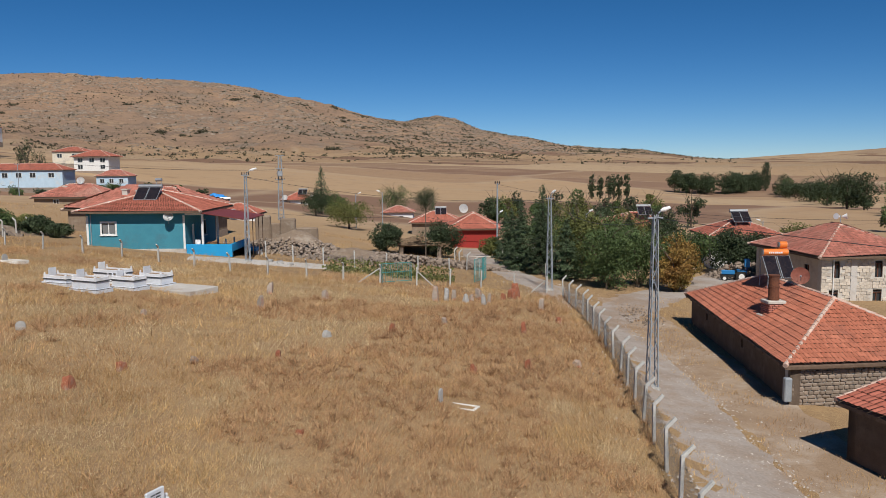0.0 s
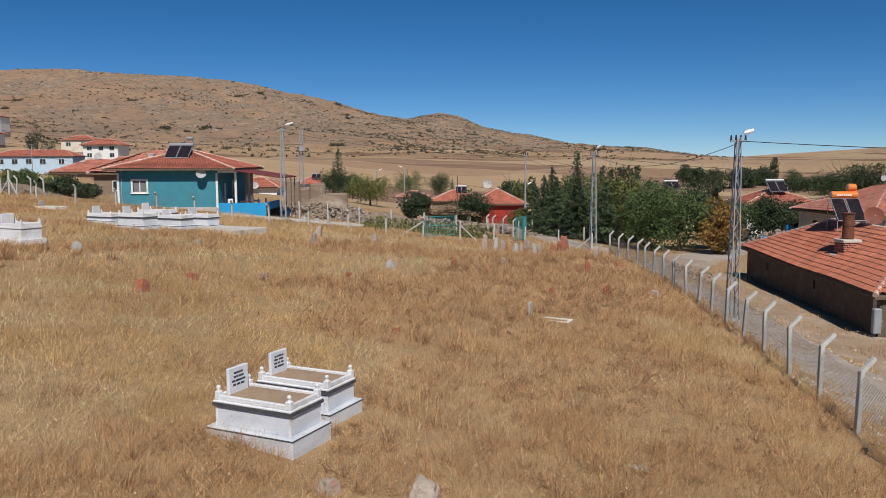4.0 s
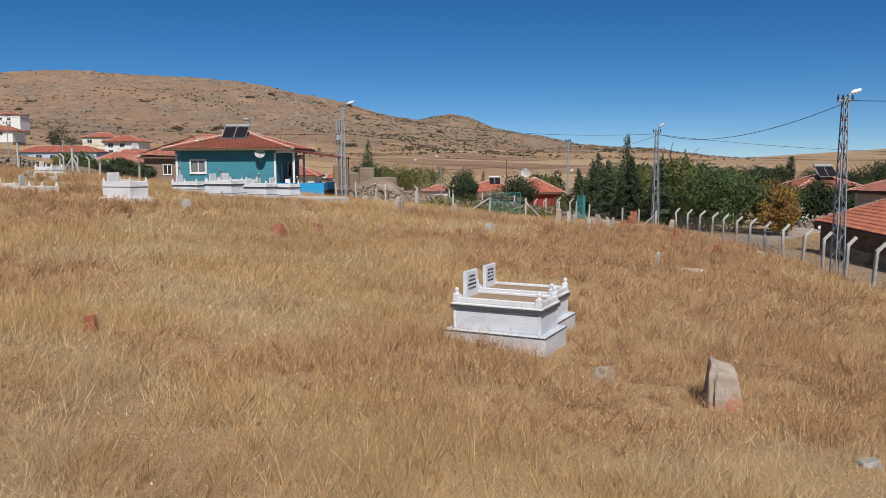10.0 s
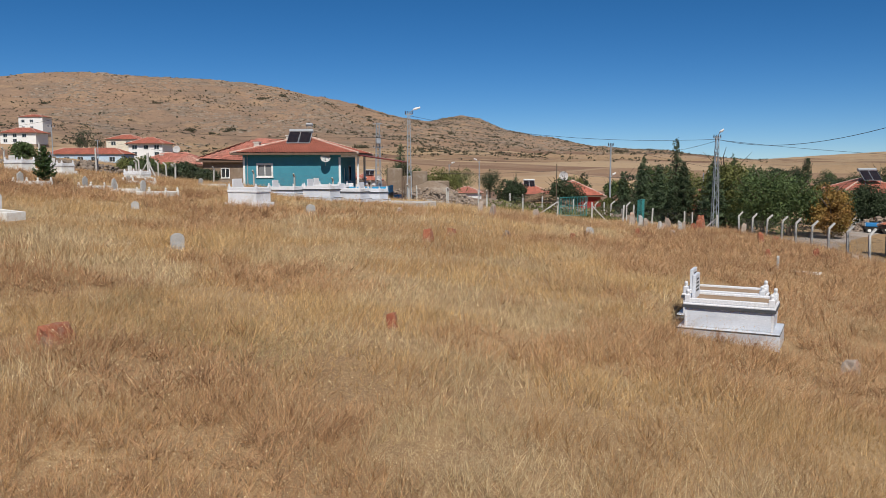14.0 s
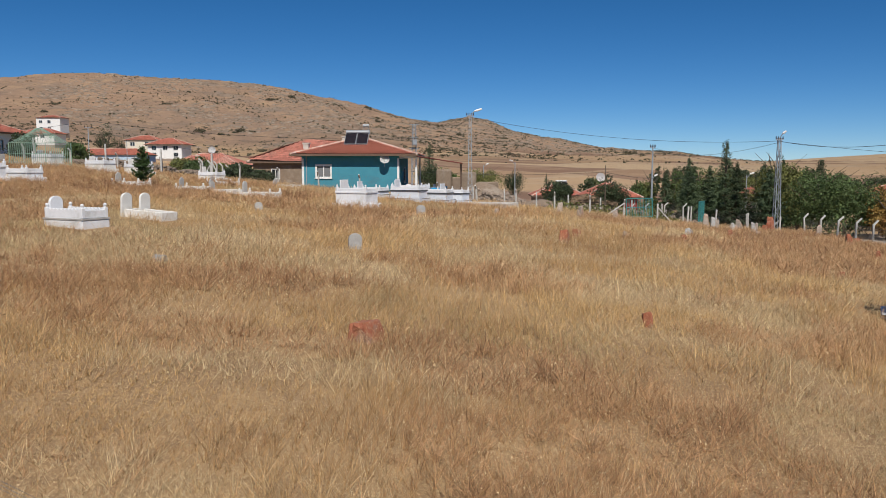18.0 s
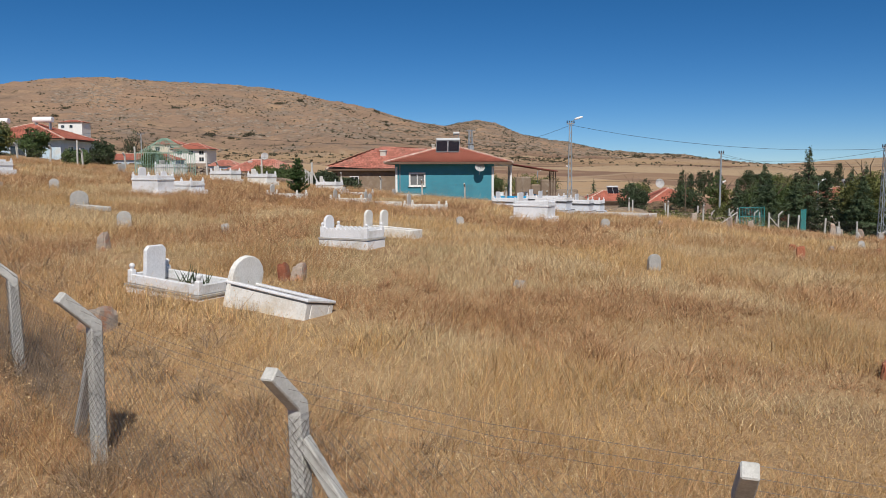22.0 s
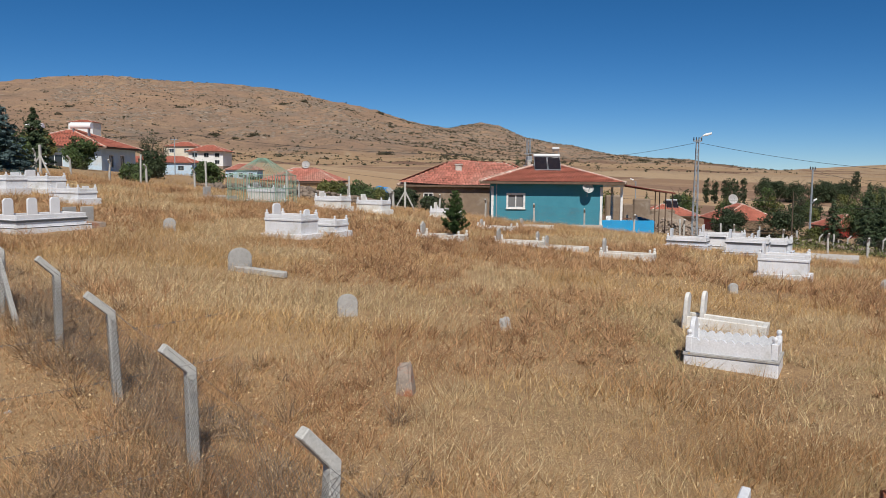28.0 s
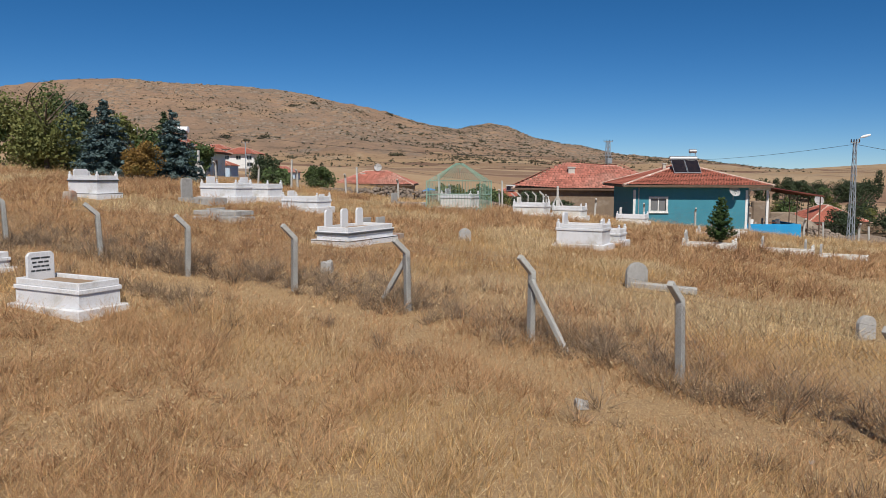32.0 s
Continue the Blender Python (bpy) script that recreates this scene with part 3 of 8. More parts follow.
# ---- roofs, walls, windows ----
def tile_arrays(p00, p10, p11, p01, w=0.24, row=0.36, seed=1, sag=0.0):
    """Clay tiles in courses over a slope from the eave p00-p10 up to p01-p11: arrays of vertices, 8 a tile."""
    p00, p10, p11, p01 = (np.array(p, float) for p in (p00, p10, p11, p01))
    rng = np.random.default_rng(seed)
    up = (p01 + p11) / 2 - (p00 + p10) / 2
    rows = max(2, int(np.linalg.norm(up) / row))
    nrm = np.cross(p10 - p00, up)
    nrm /= np.linalg.norm(nrm)
    if nrm[2] < 0:
        nrm = -nrm
    out = []
    for k in range(rows):
        v0, v1 = k / rows, min(1.0, (k + 1.12) / rows)
        a0, b0 = p00 + (p01 - p00) * v0, p10 + (p11 - p10) * v0
        a1, b1 = p00 + (p01 - p00) * v1, p10 + (p11 - p10) * v1
        wide = np.linalg.norm(b0 - a0)
        n = int(wide / w)
        if n < 1:
            continue
        u = np.arange(n)
        cells = []
        jit = (rng.random((n, 3)) - 0.5) * (0.02, 0.02, 0.022)
        for i, (du, hgt) in enumerate(((0.03, 0.0), (0.30, 0.034), (0.62, 0.034), (0.97, 0.006))):
            s = ((u + du) / n)[:, None]
            # keep the upper ends under the narrower part of the slope
            t0 = a0 + (b0 - a0) * s + nrm * (hgt + 0.035) + jit
            along = (p10 - p00) / np.linalg.norm(p10 - p00)
            lo = np.dot(a1 - a0, along)
            hi = np.dot(b1 - a0, along)
            x = np.clip(s * wide, lo - 0.6 * w, max(lo, hi) + 0.6 * w)
            t1 = a1 + (b1 - a1) * ((x - lo) / max(hi - lo, 0.3)) + nrm * hgt + jit * 0.5
            cells += [t0, t1]
        mid = (u + 0.5) / n * wide
        keep = (mid > lo * 0.55) & (mid < wide + (hi - wide) * 0.55)
        out.append(np.stack(cells, 1)[keep])
    V = np.concatenate(out) if out else np.zeros((0, 8, 3))
    if sag:
        V[..., 2] += sag * fbm(V[..., 0] / 4.5, V[..., 1] / 4.5, 1, seed)
    return V


TILE_FACES = np.array([[0, 2, 3, 1], [2, 4, 5, 3], [4, 6, 7, 5]])


def tile_slope(parent, corners, material, w=0.24, row=0.36, seed=1, sag=0.0, singles=None):
    V = tile_arrays(*corners, w, row, seed, sag)
    if singles is not None:
        near = singles(V.mean(1))
        for cell in V[near][:300]:
            c = cell.mean(0)
            np_part("roof_tile", cell - c, TILE_FACES, material, parent).matrix_basis = Matrix.Translation(c)
        V = V[~near] if near.sum() <= 300 else np.concatenate([V[~near], V[near][300:]])
    n = len(V)
    F = (TILE_FACES[None] + 8 * np.arange(n)[:, None, None]).reshape(-1, 4)
    ob = np_part("roof_tiles", V.reshape(-1, 3), F, material, parent)
    tagged(ob, kind="stuff")
    return ob


def ridge_caps(parent, p, q, material=None, r=0.11, step=0.38):
    p, q = Vector(p), Vector(q)
    n = max(1, int((q - p).length / step))
    bm = bm_new()
    for i in range(n):
        a, b = p.lerp(q, i / n), p.lerp(q, min(1, (i + 1.08) / n))
        tube(bm, a + Vector((0, 0, 0.02)), b + Vector((0, 0, 0.0)), r * 1.08, r * 0.9, 7)
    return part("ridge_tiles", bm, material or M_RIDGE, parent)


def slab_poly(bm, pts, thick):
    top = [bm.verts.new(p) for p in pts]
    low = [bm.verts.new((p[0], p[1], p[2] - thick)) for p in pts]
    bm.faces.new(top)
    bm.faces.new(low[::-1])
    n = len(pts)
    for i in range(n):
        bm.faces.new((top[i], low[i], low[(i + 1) % n], top[(i + 1) % n]))
    bmesh.ops.recalc_face_normals(bm, faces=bm.faces[:])


def hip_roof(parent, x0, x1, y0, y1, z, rise, along_x=True, ridge=None, material=None, w=0.24, row=0.36, seed=1, sag=0.0, caps=None, singles=None):
    """Four tiled slopes over a timber deck; the ridge runs along the longer side."""
    material = material or M_TILE
    if along_x:
        h = (y1 - y0) / 2
        a, b = (x0 + h * 0.95, (y0 + y1) / 2, z + rise), (x1 - h * 0.95, (y0 + y1) / 2, z + rise)
    else:
        h = (x1 - x0) / 2
        a, b = ((x0 + x1) / 2, y0 + h * 0.95, z + rise), ((x0 + x1) / 2, y1 - h * 0.95, z + rise)
    if ridge:
        a, b = ridge
    c = [(x0, y0, z), (x1, y0, z), (x1, y1, z), (x0, y1, z)]
    if along_x:
        faces = [(c[0], c[1], b, a), (c[1], c[2], b, b), (c[2], c[3], a, b), (c[3], c[0], a, a)]
        hips = [(c[0], a), (c[1], b), (c[2], b), (c[3], a), (a, b)]
    else:
        faces = [(c[0], c[1], a, a), (c[1], c[2], b, a), (c[2], c[3], b, b), (c[3], c[0], a, b)]
        hips = [(c[0], a), (c[1], a), (c[2], b), (c[3], b), (a, b)]
    bm = bm_new()
    for f in faces:
        pts = [f[0], f[1], f[2]] + ([f[3]] if f[3] != f[2] else [])
        slab_poly(bm, [(p[0], p[1], p[2] - 0.03) for p in pts], 0.12)
    roof = part("roof", bm, M_DECK, parent)
    for i, f in enumerate(faces):
        tile_slope(roof, f, material, w, row, seed + i, sag, singles if i < 1 or singles is None else None)
    for p, q in hips:
        ridge_caps(roof, p, q, caps)
    return roof


def wall(parent, name, length, height, thick, openings, material, m, label=""):
    """A wall from (0, 0, 0) along x, its outer face at y = 0, with openings (x0, x1, z0, z1) cut through."""
    xs = sorted({0.0, length, *[o[0] for o in openings], *[o[1] for o in openings]})
    zs = sorted({0.0, height, *[o[2] for o in openings], *[o[3] for o in openings]})
    bm = bm_new()
    grid = {}

    def vert(i, j, k):
        if (i, j, k) not in grid:
            grid[i, j, k] = bm.verts.new((xs[i], (0.0, thick)[k], zs[j]))
        return grid[i, j, k]

    def solid(i, j):
        if not (0 <= i < len(xs) - 1 and 0 <= j < len(zs) - 1):
            return False
        cx, cz = (xs[i] + xs[i + 1]) / 2, (zs[j] + zs[j + 1]) / 2
        return not any(o[0] < cx < o[1] and o[2] < cz < o[3] for o in openings)
    for i in range(len(xs) - 1):
        for j in range(len(zs) - 1):
            if not solid(i, j):
                continue
            bm.faces.new((vert(i, j, 0), vert(i + 1, j, 0), vert(i + 1, j + 1, 0), vert(i, j + 1, 0)))
            bm.faces.new((vert(i, j + 1, 1), vert(i + 1, j + 1, 1), vert(i + 1, j, 1), vert(i, j, 1)))
            for di, dj, (p, q) in ((-1, 0, ((0, 0), (0, 1))), (1, 0, ((1, 1), (1, 0))), (0, -1, ((1, 0), (0, 0))), (0, 1, ((0, 1), (1, 1)))):
                if not solid(i + di, j + dj):
                    bm.faces.new((vert(i + p[0], j + p[1], 0), vert(i + q[0], j + q[1], 0), vert(i + q[0], j + q[1], 1), vert(i + p[0], j + p[1], 1)))
    bmesh.ops.recalc_face_normals(bm, faces=bm.faces[:])
    return part(name, bm, material, parent, label, m)


def window(parent, w, h, m, rim=0.09, panes=2, framemat=None, sill=True, glass=None):
    """A window in an opening, its lower left corner at the origin of m, facing -y."""
    framemat = framemat or M_WHITEPAINT
    bm = bm_new()
    for b in ((-rim, w + rim, -rim, 0), (-rim, w + rim, h, h + rim)):
        box(bm, b[0], b[1], -0.05, 0.10, b[2], b[3], 0.01)
    for b in ((-rim, 0), (w, w + rim)):
        box(bm, b[0], b[1], -0.05, 0.10, 0, h, 0.01)
    win = part("window", bm, framemat, parent, loc=m)
    bm = bm_new()
    for k in range(1, panes):
        box(bm, w * k / panes - 0.035, w * k / panes + 0.035, 0.0, 0.08, 0, h)
    if panes > 1:
        part("mullion", bm, framemat, win)
    else:
        bm.free()
    for k in range(panes):
        bm = bm_new()
        box(bm, w * k / panes + 0.03, w * (k + 1) / panes - 0.03, 0.05, 0.065, 0.02, h - 0.02)
        part("pane", bm, glass or M_GLASS, win)
    if sill:
        bm = bm_new()
        box(bm, -rim - 0.05, w + rim + 0.05, -0.14, -0.052, -rim - 0.04, -rim + 0.01, 0.008)
        part("sill", bm, framemat, win)
    return win


def solar_heater(x, y, z, rz, label, tankmat=None, w=1.9, slope=38, group="solar heaters"):
    """A thermosiphon heater: two dark collectors on a stand, a drum behind their upper edge."""
    t = thing("solar_heater", label, "solar heater", x, y, z, rz, group)
    c, s = math.cos(radians(slope)), math.sin(radians(slope))
    for k in (-1, 1):
        bm = bm_new()
        box(bm, k * w / 4 - w / 4 + 0.02, k * w / 4 + w / 4 - 0.02, 0, 1.7, -0.04, 0.04, 0.01, pose(0, -0.7, 0.22, slope))
        col = part("collector", bm, M_STEEL, t)
        bm = bm_new()
        box(bm, k * w / 4 - w / 4 + 0.05, k * w / 4 + w / 4 - 0.05, 0.03, 1.67, 0.042, 0.052, 0, pose(0, -0.7, 0.22, slope))
        part("collector_glass", bm, M_PANEL, col)
    bm = bm_new()
    zt = 0.22 + 1.7 * s + 0.12
    yt = -0.7 + 1.7 * c + 0.25
    tube(bm, (-w / 2, yt, zt), (w / 2, yt, zt), 0.19, None, 16)
    part("drum", bm, tankmat or M_TANK, t)
    for k in (-1, 1):
        bm = bm_new()
        tube(bm, (k * w * 0.4, yt, zt - 0.25), (k * w * 0.4, yt + 0.1, -0.25), 0.025, None, 5)
        part("leg", bm, M_STEEL, t)
        bm = bm_new()
        tube(bm, (k * w * 0.4, -0.68, 0.2), (k * w * 0.4, -0.68, -0.45), 0.025, None, 5)
        part("leg", bm, M_STEEL, t)
    return t


def dish(x, y, z, rz, r, label, up=35, material=None, mast=0.6):
    t = thing("satellite_dish", label, "satellite dish", x, y, z, rz, "satellite dishes")
    bm = bm_new()
    rings = 5
    rows = [[bm.verts.new((r * k / rings * math.cos(a), -0.28 * r * (k / rings) ** 2 - 0.02, r * k / rings * math.sin(a))) for a in np.linspace(0, 2 * math.pi, 19)[:-1]] for k in range(1, rings + 1)]
    c = bm.verts.new((0, -0.02, 0))
    for i in range(18):
        bm.faces.new((c, rows[0][i], rows[0][(i + 1) % 18]))
        for k in range(rings - 1):
            bm.faces.new((rows[k][i], rows[k + 1][i], rows[k + 1][(i + 1) % 18], rows[k][(i + 1) % 18]))
    bmesh.ops.solidify(bm, geom=bm.faces[:], thickness=0.015)
    part("reflector", bm, material or M_WHITEPAINT, t, loc=pose(0, -0.12, 0, -up))
    bm = bm_new()
    tube(bm, (0, 0.0, 0), (0, 0.0, -mast), 0.025, None, 6)
    part("mast", bm, M_STEEL, t)
    bm = bm_new()
    tube(bm, (0, -0.12, -r * 0.75), (0, -0.12 - r * 0.9, r * 0.15), 0.012, None, 5)
    ball(bm, (0, -0.12 - r * 0.92, r * 0.17), 0.05, 8)
    part("feed_arm", bm, M_STEEL, t)
    return t


# ---- the teal house ----
def teal_house():
    x0, x1, y0, y1, zb, zt = -30.5, -22.0, 68.4, 77.4, 0.9, 4.25
    t = thing("house", "teal rendered single-storey house with a hipped red tile roof", "house", x0, y0, 0)
    W = x1 - x0
    # front wall with its white window, other walls, the recessed porch on one side
    win = (1.33, 2.47, 2.34 - zb, 3.25 - zb)
    wall(t, "front_wall", W, zt - zb, 0.25, [win], M_TEAL, pose(0, 0, zb))
    window(t, 1.14, 0.91, pose(1.33, 0.03, 2.34), 0.15, 2, glass=M_PANE)
    wall(t, "back_wall", W, zt - zb, 0.25, [], M_TEAL, pose(W, y1 - y0, zb, 0, 0, 180))
    wall(t, "side_wall", y1 - y0 - 0.5, zt - zb, 0.25, [], M_TEAL, pose(0, y1 - y0 - 0.25, zb, 0, 0, -90))
    door = (1.6, 2.5, 0.0, 2.1)
    wall(t, "side_wall", y1 - y0 - 0.5, zt - zb, 0.25, [door, (4.2, 5.6, 0.9, 2.2)], M_TEAL, pose(W, 0.25, zb, 0, 0, 90))
    window(t, 1.4, 1.3, pose(W - 0.03, 0.25 + 4.2, zb + 0.9, 0, 0, 90), 0.08, 2)
    bm = bm_new()
    box(bm, -0.06, 0.0, 0.0, 0.9, 0, 2.08, 0.01)
    d = part("door", bm, M_WHITEPAINT, t, "white panelled house door", pose(W - 0.1, 1.86, zb))
    bm = bm_new()
    tube(bm, (0.0, 0.78, 1.0), (0.06, 0.78, 1.0), 0.02)
    part("door_handle", bm, M_STEEL, d)
    bm = bm_new()
    box(bm, 0.05, W - 0.05, 0.3, y1 - y0 - 0.3, zt - 0.06, zt - 0.02)
    part("ceiling_board", bm, M_WHITEPAINT, t)
    # white corner strips, plinth
    for cx in (0.02, W - 0.2):
        bm = bm_new()
        box(bm, cx, cx + 0.18, -0.03, -0.003, zb, zt - 0.35, 0.004)
        part("corner_strip", bm, M_WHITEPAINT, t)
    bm = bm_new()
    tube(bm, (0.42, -0.07, zt - 0.1), (0.42, -0.07, zb + 0.1), 0.04, None, 8)
    part("downpipe", bm, M_STEEL, t)
    bm = bm_new()
    box(bm, -0.15, W + 0.05, -0.15, -0.003, 0.0, zb + 0.12, 0.03)
    part("plinth", bm, M_SLAB, t)
    # porch: floor, blue parapet, white column
    px = 3.95
    bm = bm_new()
    box(bm, W, W + px, 0.2, 7.0, -0.7, 0.75)
    part("porch_floor", bm, M_SLAB, t)
    bm = bm_new()
    box(bm, W + 0.003, W + px, 0.0, 0.2, -0.7, 1.38, 0.02)
    box(bm, W + px - 0.2, W + px, 0.2, 5.6, -0.7, 1.38, 0.02)
    part("parapet", bm, M_BRIGHTBLUE, t, "bright blue painted porch parapet")
    for k in range(3):
        bm = bm_new()
        box(bm, W + px + 0.02, W + px + 1.3 - 0.32 * k, 5.7, 7.0, -0.7, -0.1 + 0.28 * k, 0.015)
        part("step", bm, M_BRIGHTBLUE if k == 2 else M_SLAB, t)
    for cx, cy in ((W + 1.35, 0.12), (W + 1.35, 4.6)):
        bm = bm_new()
        box(bm, cx, cx + 0.18, cy - 0.09, cy + 0.09, 0.7, zt - 0.1, 0.015)
        part("column", bm, M_WHITEPAINT, t)
    bm = bm_new()
    box(bm, W, W + 1.6, -0.05, 0.2, zt - 0.35, zt - 0.04, 0.01)
    part("porch_beam", bm, M_WHITEPAINT, t)
    roof = hip_roof(t, -0.85, W + 1.6, -0.8, y1 - y0 + 0.8, zt + 0.0, 1.62, False,
                    ridge=((W / 2 + 0.35, 4.5, zt + 1.62), (W / 2 + 0.35, 5.6, zt + 1.62)), w=0.21, row=0.31, seed=4, sag=0.05)
    bm = bm_new()
    box(bm, -0.87, W + 1.62, -0.83, -0.8, zt - 0.14, zt + 0.03)
    part("fascia", bm, M_DECK, roof)
    # dark red lean-to roof over the porch, on thin posts
    bm = bm_new()
    slab_poly(bm, [(W + 1.5, -0.6, zt - 0.12), (W + 5.4, -0.4, zt - 0.72), (W + 5.4, 6.2, zt - 0.72), (W + 1.5, 6.4, zt - 0.12)], 0.05)
    lean = part("porch_canopy", bm, M_PERGOLA, t, "dark red sheet porch canopy")
    for k in range(14):
        bm = bm_new()
        yk = -0.45 + 0.5 * k
        tube(bm, (W + 1.5, yk, zt - 0.20), (W + 5.4, yk, zt - 0.80), 0.03, None, 4)
        part("rafter", bm, M_RUST, lean)
    for yk in (0.0, 2.2, 4.4, 6.0):
        bm = bm_new()
        tube(bm, (W + 5.25, yk, zt - 0.78), (W + 5.25, yk, -1.2), 0.045, None, 6)
        part("post", bm, M_DECK, lean)
    # chimney beside the collectors
    bm = bm_new()
    box(bm, 2.95, 3.2, 3.7, 3.95, zt + 0.8, zt + 1.6, 0.02)
    box(bm, 2.9, 3.25, 3.65, 4.0, zt + 1.6, zt + 1.68, 0.01)
    part("chimney", bm, M_MORTAR, roof)
    return t


teal_house()
roof_heater = solar_heater(-26.05, 70.9, 4.95, 0, "solar water heater with dark collector and steel drums on house roof", M_TANK, w=2.1, slope=36)
bm = bm_new()
tube(bm, (0.45, 0.95, 1.92), (1.0, 0.95, 1.92), 0.15, None, 16)
part("upper_drum", bm, M_TANK, roof_heater)
for kx in (0.52, 0.93):
    bm = bm_new()
    tube(bm, (kx, 0.95, 1.8), (kx, 0.95, 0.0), 0.022, None, 5)
    part("drum_leg", bm, M_STEEL, roof_heater)
dish(-23.25, 67.95, 3.78, 12, 0.42, "white satellite dish on the teal house wall", 30)


def plastic_chair(x, y, z, rz):
    t = thing("plastic_chair", "white moulded plastic garden chair on the porch", "chair", x, y, z, rz)
    bm = bm_new()
    box(bm, -0.22, 0.22, -0.22, 0.22, 0.42, 0.45, 0.01)
    part("seat", bm, M_PLASTIC, t)
    bm = bm_new()
    box(bm, -0.22, 0.22, 0.2, 0.24, 0.45, 0.9, 0.02, pose(0, 0, 0, 8))
    part("backrest", bm, M_PLASTIC, t)
    for sx in (-0.2, 0.2):
        for sy in (-0.2, 0.2):
            bm = bm_new()
            tube(bm, (sx, sy, 0.42), (sx * 1.15, sy * 1.15, 0), 0.02, 0.018, 6)
            part("leg", bm, M_PLASTIC, t)
        bm = bm_new()
        box(bm, sx - 0.025, sx + 0.025, -0.2, 0.22, 0.62, 0.65, 0.008)
        part("armrest", bm, M_PLASTIC, t)


plastic_chair(-21.3, 69.5, 0.75, 20)
plastic_chair(-19.2, 70.3, 0.75, -60)
tb = thing("porch_table", "small wooden table on the porch", "table", -20.0, 69.4, 0.75)
bm = bm_new()
box(bm, -0.4, 0.4, -0.3, 0.3, 0.7, 0.74, 0.01)
part("tabletop", bm, M_RUST, tb)
for sx in (-0.34, 0.34):
    for sy in (-0.24, 0.24):
        bm = bm_new()
        tube(bm, (sx, sy, 0.7), (sx, sy, 0), 0.025, None, 6)
        part("leg", bm, M_RUST, tb)


# ---- other buildings of the village ----
def village_house(name, label, x, y, z, L, D, H, rise, rz=0.0, wallmat=None, tile=None, windows=(), along_x=True, over=0.5, tw=0.3, row=0.42, seed=1, sag=0.08, door=None, chimneys=(), doormat=None, plinth=0.0, sidewin=()):
    t = thing(name, label, "house", x, y, z, rz, "village houses")
    wallmat = wallmat or M_PALEBLUE
    ops = [(w[0], w[0] + w[2], w[1], w[1] + w[3]) for w in windows]
    if door:
        ops.append((door[0], door[0] + door[1], 0.0, door[2]))
    wall(t, "front_wall", L, H, 0.3, ops, wallmat, pose(0, 0, 0))
    wall(t, "back_wall", L, H, 0.3, [], wallmat, pose(L, D, 0, 0, 0, 180))
    wall(t, "side_wall", D - 0.6, H, 0.3, [], wallmat, pose(0, D - 0.3, 0, 0, 0, -90))
    wall(t, "side_wall", D - 0.6, H, 0.3, [(w[0], w[0] + w[2], w[1], w[1] + w[3]) for w in sidewin], wallmat, pose(L, 0.3, 0, 0, 0, 90))
    bm = bm_new()
    box(bm, -0.05, L + 0.05, -0.05, D + 0.05, -2.5, 0.0 if not plinth else plinth)
    part("foundation", bm, M_RUBBLE if not plinth else M_MORTAR, t)
    for w in windows:
        window(t, w[2], w[3], pose(w[0], 0.04, w[1]), 0.08, 2)
    for w in sidewin:
        window(t, w[2], w[3], pose(L - 0.04, 0.3 + w[0], w[1], 0, 0, 90), 0.08, 2)
    if door:
        bm = bm_new()
        box(bm, door[0], door[0] + door[1], 0.08, 0.14, 0.0, door[2], 0.01)
        part("door", bm, doormat or M_RUST, t)
    roof = hip_roof(t, -over, L + over, -over, D + over, H, rise, along_x, material=tile, w=tw, row=row, seed=seed, sag=sag)
    for cx, cy, ch in chimneys:
        bm = bm_new()
        box(bm, cx - 0.3, cx + 0.3, cy - 0.3, cy + 0.3, H + 0.3, H + ch, 0.03)
        box(bm, cx - 0.37, cx + 0.37, cy - 0.37, cy + 0.37, H + ch, H + ch + 0.12, 0.01)
        part("chimney", bm, M_MORTAR, roof)
    return t


# old low house with a sagging roof behind the teal one
village_house("old_house", "old mud house with a sagging faded tile roof", -38.6, 82.4, 1.0, 13.6, 9.0, 2.7, 2.1, -4, M_MUD, M_TILE_OLD, [(2.0, 1.0, 0.8, 0.9)], seed=21, sag=0.45, chimneys=((5.0, 2.6, 1.9),))
village_house("old_house", "low mud house with a weathered hipped tile roof", -63.6, 124.5, 1.2, 11.0, 8.0, 2.1, 2.0, 0, M_MUD, M_TILE_OLD, [(3.0, 0.9, 0.8, 0.9)], seed=22, sag=0.2, chimneys=((3.6, 3, 1.6),))
dish(-57.9, 128.4, 5.8, 10, 0.6, "white satellite dish on a low roof", 20)
village_house("teal_cottage", "teal and white house with a hipped red roof among trees", -80.4, 88.2, 4.2, 9.6, 11.0, 3.0, 2.0, 6, M_PALEBLUE, M_TILE, [(1.0, 0.9, 1.4, 1.3), (4.0, 0.9, 1.6, 1.3)], along_x=False, seed=23, over=0.7, sidewin=[(2.0, 0.9, 1.3, 1.3), (5.5, 0.9, 1.3, 1.3)])
for x, y, w in ((-74.6, 92.6, 2.3), (-80.9, 94.6, 1.9)):
    wt = thing("water_tank", "white roof water tank on a low stand", "water tank", x, y, 8.85, 0, "roof tanks")
    bm = bm_new()
    tube(bm, (-w / 2, 0, 0.75), (w / 2, 0, 0.75), 0.34, None, 18)
    part("drum", bm, M_LAMPWHITE, wt)
    for k in (-1, 1):
        bm = bm_new()
        box(bm, k * w * 0.36 - 0.04, k * w * 0.36 + 0.04, -0.25, 0.25, -1.2, 0.46, 0.01)
        part("leg", bm, M_STEEL, wt)
